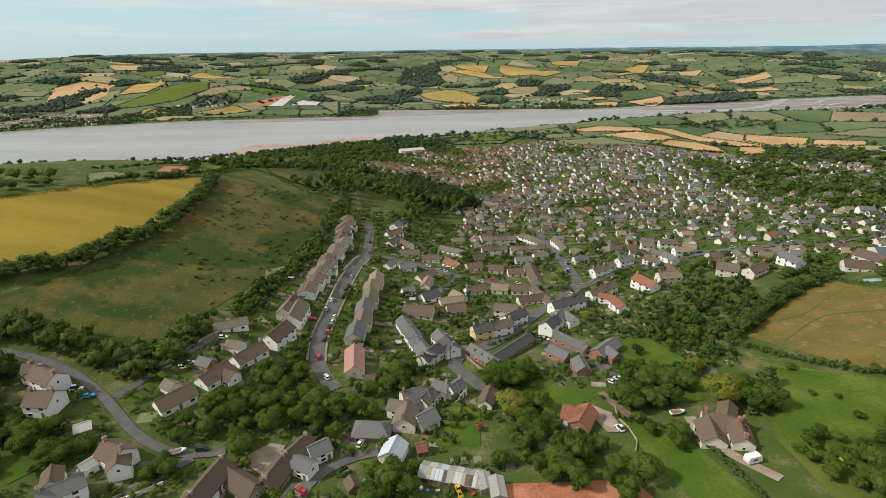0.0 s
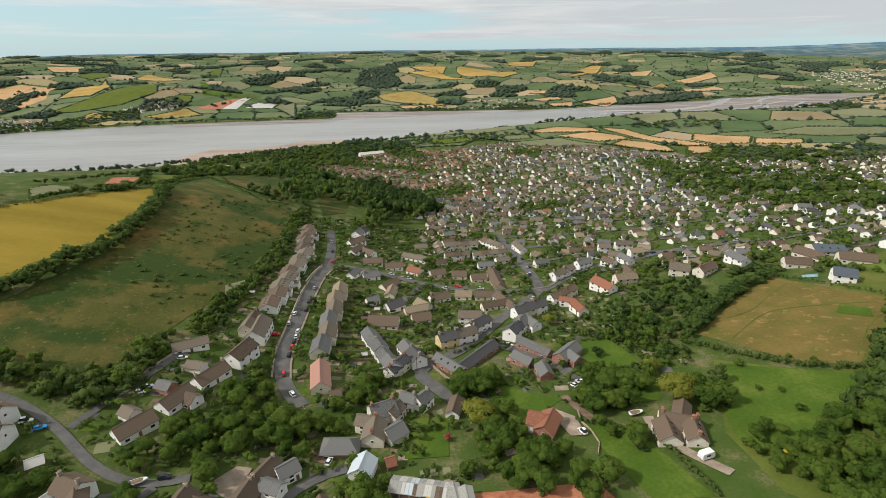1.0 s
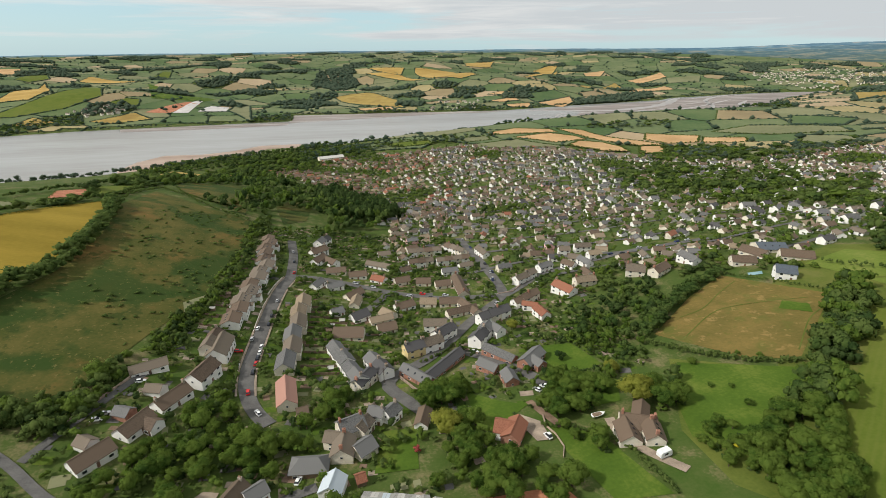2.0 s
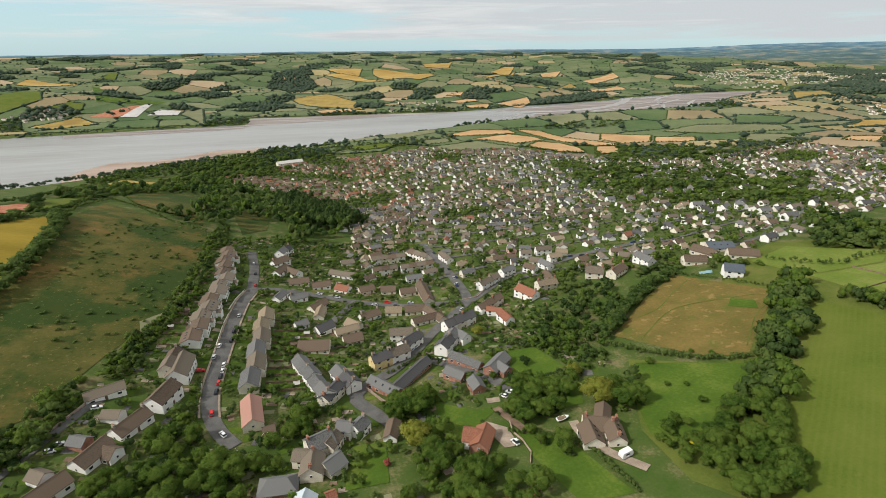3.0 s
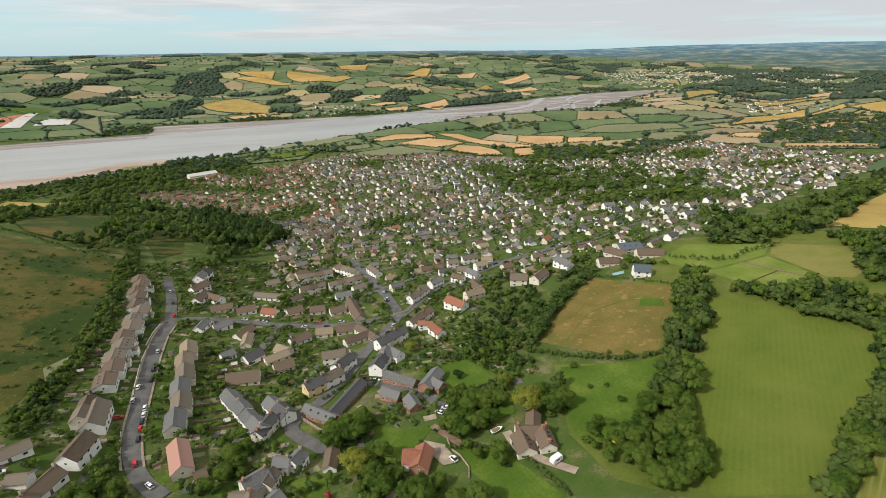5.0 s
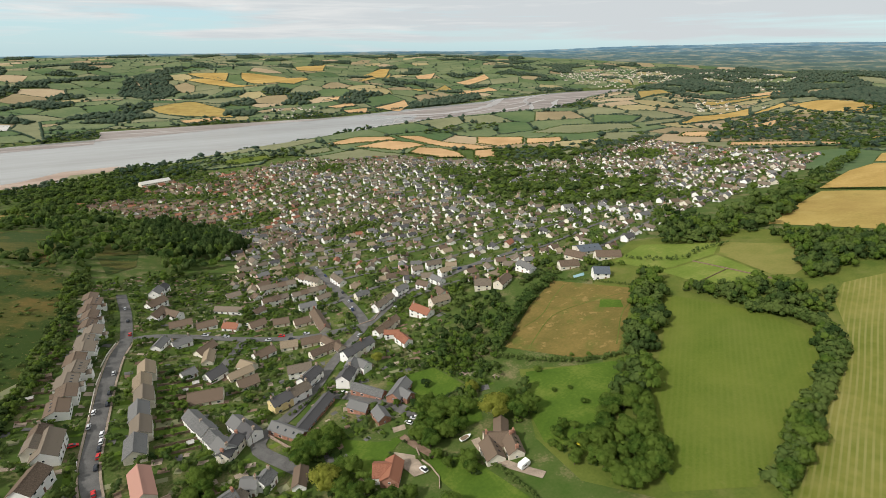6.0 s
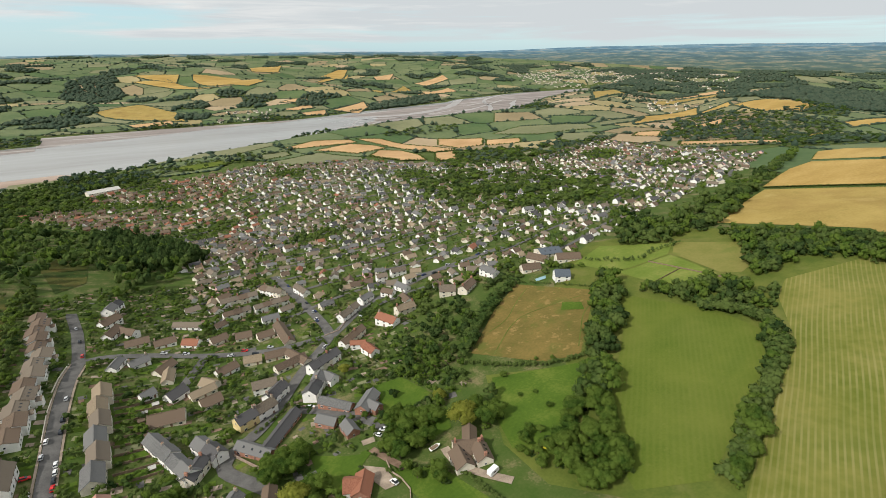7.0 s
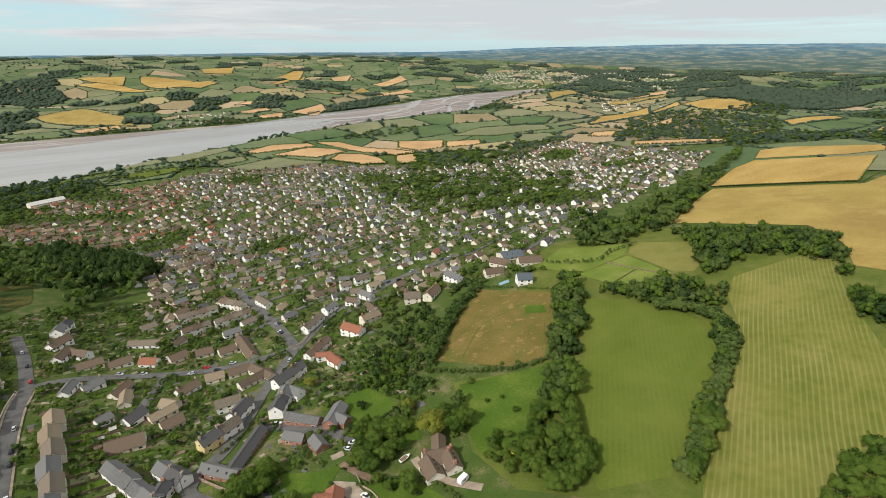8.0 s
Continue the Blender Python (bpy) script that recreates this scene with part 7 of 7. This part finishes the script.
def crate(x, y, deg, ln, w, h, mat, label):
    bm = bmesh.new()
    box_mesh(bm, -ln / 2, ln / 2, -w / 2, w / 2, 0, h)
    bmesh.ops.bevel(bm, geom=bm.edges[:], offset=0.04, segments=1, affect="EDGES")
    ob = part("crate", bm, mat)
    ob.matrix_basis = pose(x, y, float(ground_height(x, y)) + 0.1, 0, 0, deg)
    tagged(ob, label, "crate")


for cx, cy, cd, cl, ch, cm, cw in ((-6.7, 106.0, 20, 1.1, 0.7, "white", "white plastic crate in the yard"), (-4.8, 105.0, 50, 0.9, 0.6, "blue", "blue plastic crate in the yard"), (-2.0, 104.9, 10, 1.3, 0.5, "silver", "grey metal crate beside a barn"),
                                   (0.4, 104.5, 80, 0.8, 0.7, "blue", "blue plastic crate in the yard"), (7.8, 103.2, 35, 1.0, 0.6, "red", "red plastic crate beside a barn"), (-8.4, 107.0, 5, 1.4, 0.4, "white", "white plastic crate in the yard")):
    crate(cx, cy, cd, cl, 0.8, ch, PAINT[cm], cw)


# ---------------------------------------------------------------- gardens, walls, fences, trodden paths
ribbon("path", ((191.7, 215.2), (175.7, 206.2), (157.9, 192.3), (144.7, 190.8)), 0.55, M["edge"], "green trodden line through the meadow", 0.3, "path")
ribbon("path", ((203.6, 182.1), (193.2, 185.6), (174.8, 189.7), (162.8, 190.7), (150.4, 183.0), (133.3, 171.1)), 0.55, M["edge"], "green trodden line through the meadow", 0.32, "path")
ribbon("path", ((205.3, 172.6), (189.9, 166.9), (164.9, 145.1)), 0.55, M["edge"], "green trodden line along the meadow edge", 0.3, "path")
drape("grass_patch", ((192.2, 184.6), (198.4, 176.2), (193.2, 168.7), (185.3, 178.5)), M["lawn"], 5, 0.34, "mown green patch in the meadow", "grass")
drape("lawn", ((0.7, 145.6), (12.8, 145.5), (11.2, 123.8), (-3.0, 124.2)), M["lawn"], 5, 0.2, "green garden lawn with shrubs", "lawn")
drape("lawn", ((-128.2, 113.8), (-120.1, 115.6), (-113.8, 109.0), (-118.4, 102.9)), M["lawn"], 5, 0.2, "green cottage lawn", "lawn")
drape("lawn", ((76.3, 192.4), (89.8, 189.2), (94.3, 167.3), (69.4, 159.1)), M["lawn"], 5, 0.2, "green rough orchard grass", "lawn")
drape("lawn", ((84.2, 152.1), (94.3, 154.1), (88.3, 140.2), (80.0, 140.2)), M["lawn"], 5, 0.2, "green lawn behind the stone house", "lawn")
drape("lawn", ((-61.3, 177.9), (-58.6, 177), (-59.3, 196.6), (-61.5, 197.7)), M["lawn"], 4, 0.25, "narrow bright lawn strip inside a clipped hedge", "lawn")
drape("pool", ((204.5, 222.0), (212.0, 220.6), (209.4, 216.8), (202.4, 218.4)), material("pool_water", (0.17, 0.30, 0.34), (0.24, 0.39, 0.42), 0.3, 0.15, gloss=0.5), 4, 0.3, "pale blue garden swimming pool", "pool")
drape("bare_patch", ((-95.0, 246.1), (-87.8, 256.7), (-85.8, 237.5), (-91.1, 233.8)), M["dull"], 5, 0.3, "dry brown patch on the hillside", "grass")


def garden_plots():
    """Patios, small lawns, beds and drives round the houses, laid on the ground."""
    rnd = random.Random(41)
    verts, faces, slots = [], [], []
    for x, y in scatter(CORE, 7.0, rnd):
        if any(within(x, y, p) for p in OPEN) or not off_roads(x, y, 4.5):
            continue
        a, c, d = rnd.uniform(-0.3, 0.3), rnd.uniform(0.9, 2.8), rnd.uniform(0.8, 2.0)
        px = np.array([x + u * c * math.cos(a) - v_ * d * math.sin(a) for u, v_ in ((-1, -1), (0, -1), (1, -1), (-1, 1), (0, 1), (1, 1))])
        py = np.array([y + u * c * math.sin(a) + v_ * d * math.cos(a) for u, v_ in ((-1, -1), (0, -1), (1, -1), (-1, 1), (0, 1), (1, 1))])
        base = len(verts)
        verts += [(float(p), float(q), float(h) + 0.12) for p, q, h in zip(px, py, ground_height(px, py))]
        faces += [(base, base + 1, base + 4, base + 3), (base + 1, base + 2, base + 5, base + 4)]
        slots += [rnd.choice((0, 1, 1, 2, 2, 4, 3))] * 2
    ob = new("garden_plots", flat_mesh("garden_plots", verts, faces, M["track"]))
    for k in ("lawn", "dull", "asphalt", "earth"):
        ob.data.materials.append(M[k])
    ob.data.polygons.foreach_set("material_index", slots)
    tagged(ob, "patios, small lawns and drives between houses", "gardens", kind="stuff")


garden_plots()
STONE = material("garden_wall_stone", (0.24, 0.17, 0.13), (0.42, 0.33, 0.26), 0.8, 0.9, fine=8)


def garden_wall(line, height, thick, mat, label, name="garden_wall", category="wall"):
    pts = []
    for (x1, y1), (x2, y2) in zip(line[:-1], line[1:]):
        k = max(1, int(math.hypot(x2 - x1, y2 - y1) / 2.5))
        pts += [(x1 + (x2 - x1) * i / k, y1 + (y2 - y1) * i / k) for i in range(k)]
    pts.append(line[-1])
    verts, faces = [], []
    for i, (x, y) in enumerate(pts):
        a, b = pts[max(i - 1, 0)], pts[min(i + 1, len(pts) - 1)]
        d = math.hypot(b[0] - a[0], b[1] - a[1])
        nx, ny = -(b[1] - a[1]) / d * thick / 2, (b[0] - a[0]) / d * thick / 2
        z = float(ground_height(x, y))
        verts += [(x - nx, y - ny, z - 0.5), (x + nx, y + ny, z - 0.5), (x + nx, y + ny, z + height), (x - nx, y - ny, z + height)]
        if i:
            o = 4 * i
            for k in range(4):
                faces.append((o - 4 + k, o - 4 + (k + 1) % 4, o + (k + 1) % 4, o + k))
    n = len(verts)
    faces += [(3, 2, 1, 0), (n - 4, n - 3, n - 2, n - 1)]
    tagged(mesh_from(name, verts, faces, mat), label, category)


garden_wall(((58.7, 140.7), (57.6, 134.2), (59.0, 129.0), (59.2, 122.0), (57.0, 117.3)), 0.8, 0.3, STONE, "low curved pale stone wall round a forecourt")
garden_wall(((9.1, 182.3), (14.6, 171.4), (20.4, 161.3)), 1.3, 0.4, STONE, "reddish stone wall beside the lane")
garden_wall(((37.9, 206.3), (42.6, 199.8), (46.7, 194.1)), 1.2, 0.4, STONE, "stone wall at the road corner")
garden_wall(((-58.0, 224), (-58.3, 250), (-57.5, 262)), 0.7, 0.3, WALL["cream"], "low white wall in front of the houses")
garden_wall(((-58.2, 268), (-56.6, 282), (-53.5, 297)), 0.7, 0.3, WALL["cream"], "low white wall along the street")
garden_wall(((-57.8, 186), (-58.4, 196)), 0.9, 0.3, WALL["white"], "low white wall at a drive")
garden_wall(((-107.6, 152), (-99.5, 172), (-95, 184)), 1.0, 0.35, STONE, "stone wall beside the access road")
garden_wall(((74.5, 262), (84, 262), (96, 275)), 0.9, 0.35, STONE, "low stone wall at the junction")
garden_wall(((-92, 96), (-84, 101), (-78, 106)), 1.2, 0.4, WALL["cream"], "pale wall beside the narrow lane")

# long back gardens behind the row: lawn, boarded fence and a small shed or greenhouse in most
plots = random.Random(14)
for k in range(12):
    y0 = 187.5 + 6.28 * k
    x1 = -14.5 + plots.uniform(-2, 1.5)
    drape("garden_lawn", ((-32.8, y0 + 0.5), (x1, y0 + 0.5), (x1, y0 + 5.6), (-32.8, y0 + 5.6)), plots.choice((M["lawn"], M["lawn"], M["dull"], M["ground"])), 4, 0.22, "narrow back garden lawn", "garden")
    garden_wall(((-33.2, y0), (x1, y0)), 1.3, 0.12, WALL["timber"], "weathered boarded garden fence", "fence", "fence")
    if plots.random() < 0.65:
        house(x1 - plots.uniform(2, 9), y0 + plots.uniform(2, 4.2), plots.uniform(-8, 8), plots.uniform(1.8, 2.8), 1.7, 1.6, plots.choice(("tin", "brown", "pale")), "timber", "s")
for k in range(9):
    y0 = 226.0 + 10.58 * k
    garden_wall(((-82.5, y0), (-74.5, y0)), 1.2, 0.12, WALL["timber"], "weathered boarded garden fence", "fence", "fence")
    if plots.random() < 0.8:
        house(-79 + plots.uniform(-2, 2), y0 + plots.uniform(3, 7), plots.uniform(-20, 20), 2.4, 1.9, 1.6, plots.choice(("tin", "brown", "pale")), "timber", "s")
garden_wall(((240, 160), (262, 160)), 1.0, 0.1, WALL["timber"], "plain wooden paddock rail fence", "fence", "fence")
garden_wall(((262, 182), (263, 136)), 1.0, 0.1, WALL["timber"], "plain wooden paddock rail fence", "fence", "fence")
house(245.5, 136.5, 75, 8, 4, 2.2, "pale", "timber", "s")


def utility_pole(x, y, h, deg):
    """A tarred wooden pole with a crossarm and two insulators."""
    root = new("utility_pole")
    root.matrix_basis = pose(x, y, float(ground_height(x, y)), 0, 0, deg)
    tagged(root, "dark weathered wooden utility pole with a short crossarm", "pole", "utility poles")
    piece("pole", shared(("pole", h), lambda bm: bmesh.ops.create_cone(bm, cap_ends=True, segments=9, radius1=0.16, radius2=0.10, depth=h + 0.6, matrix=pose(0, 0, h / 2 - 0.3)), "pole", M["bark"]), root)
    piece("crossarm", shared("crossarm", lambda bm: box_mesh(bm, -0.8, 0.8, -0.06, 0.06, -0.07, 0.07), "crossarm", M["bark"]), root, pose(0, 0.14, h - 0.5))
    for side in (-0.65, 0.65):
        piece("insulator", shared("insulator", lambda bm: bmesh.ops.create_cone(bm, cap_ends=True, segments=8, radius1=0.07, radius2=0.04, depth=0.2), "insulator", FRAME), root, pose(side, 0.14, h - 0.34))


for px, py, pd in ((-28.4, 150.7, 0), (2.7, 178.3, 40), (75.1, 216.4, 80), (-36.9, 143.9, 120)):
    utility_pole(px, py, 7.5, pd)
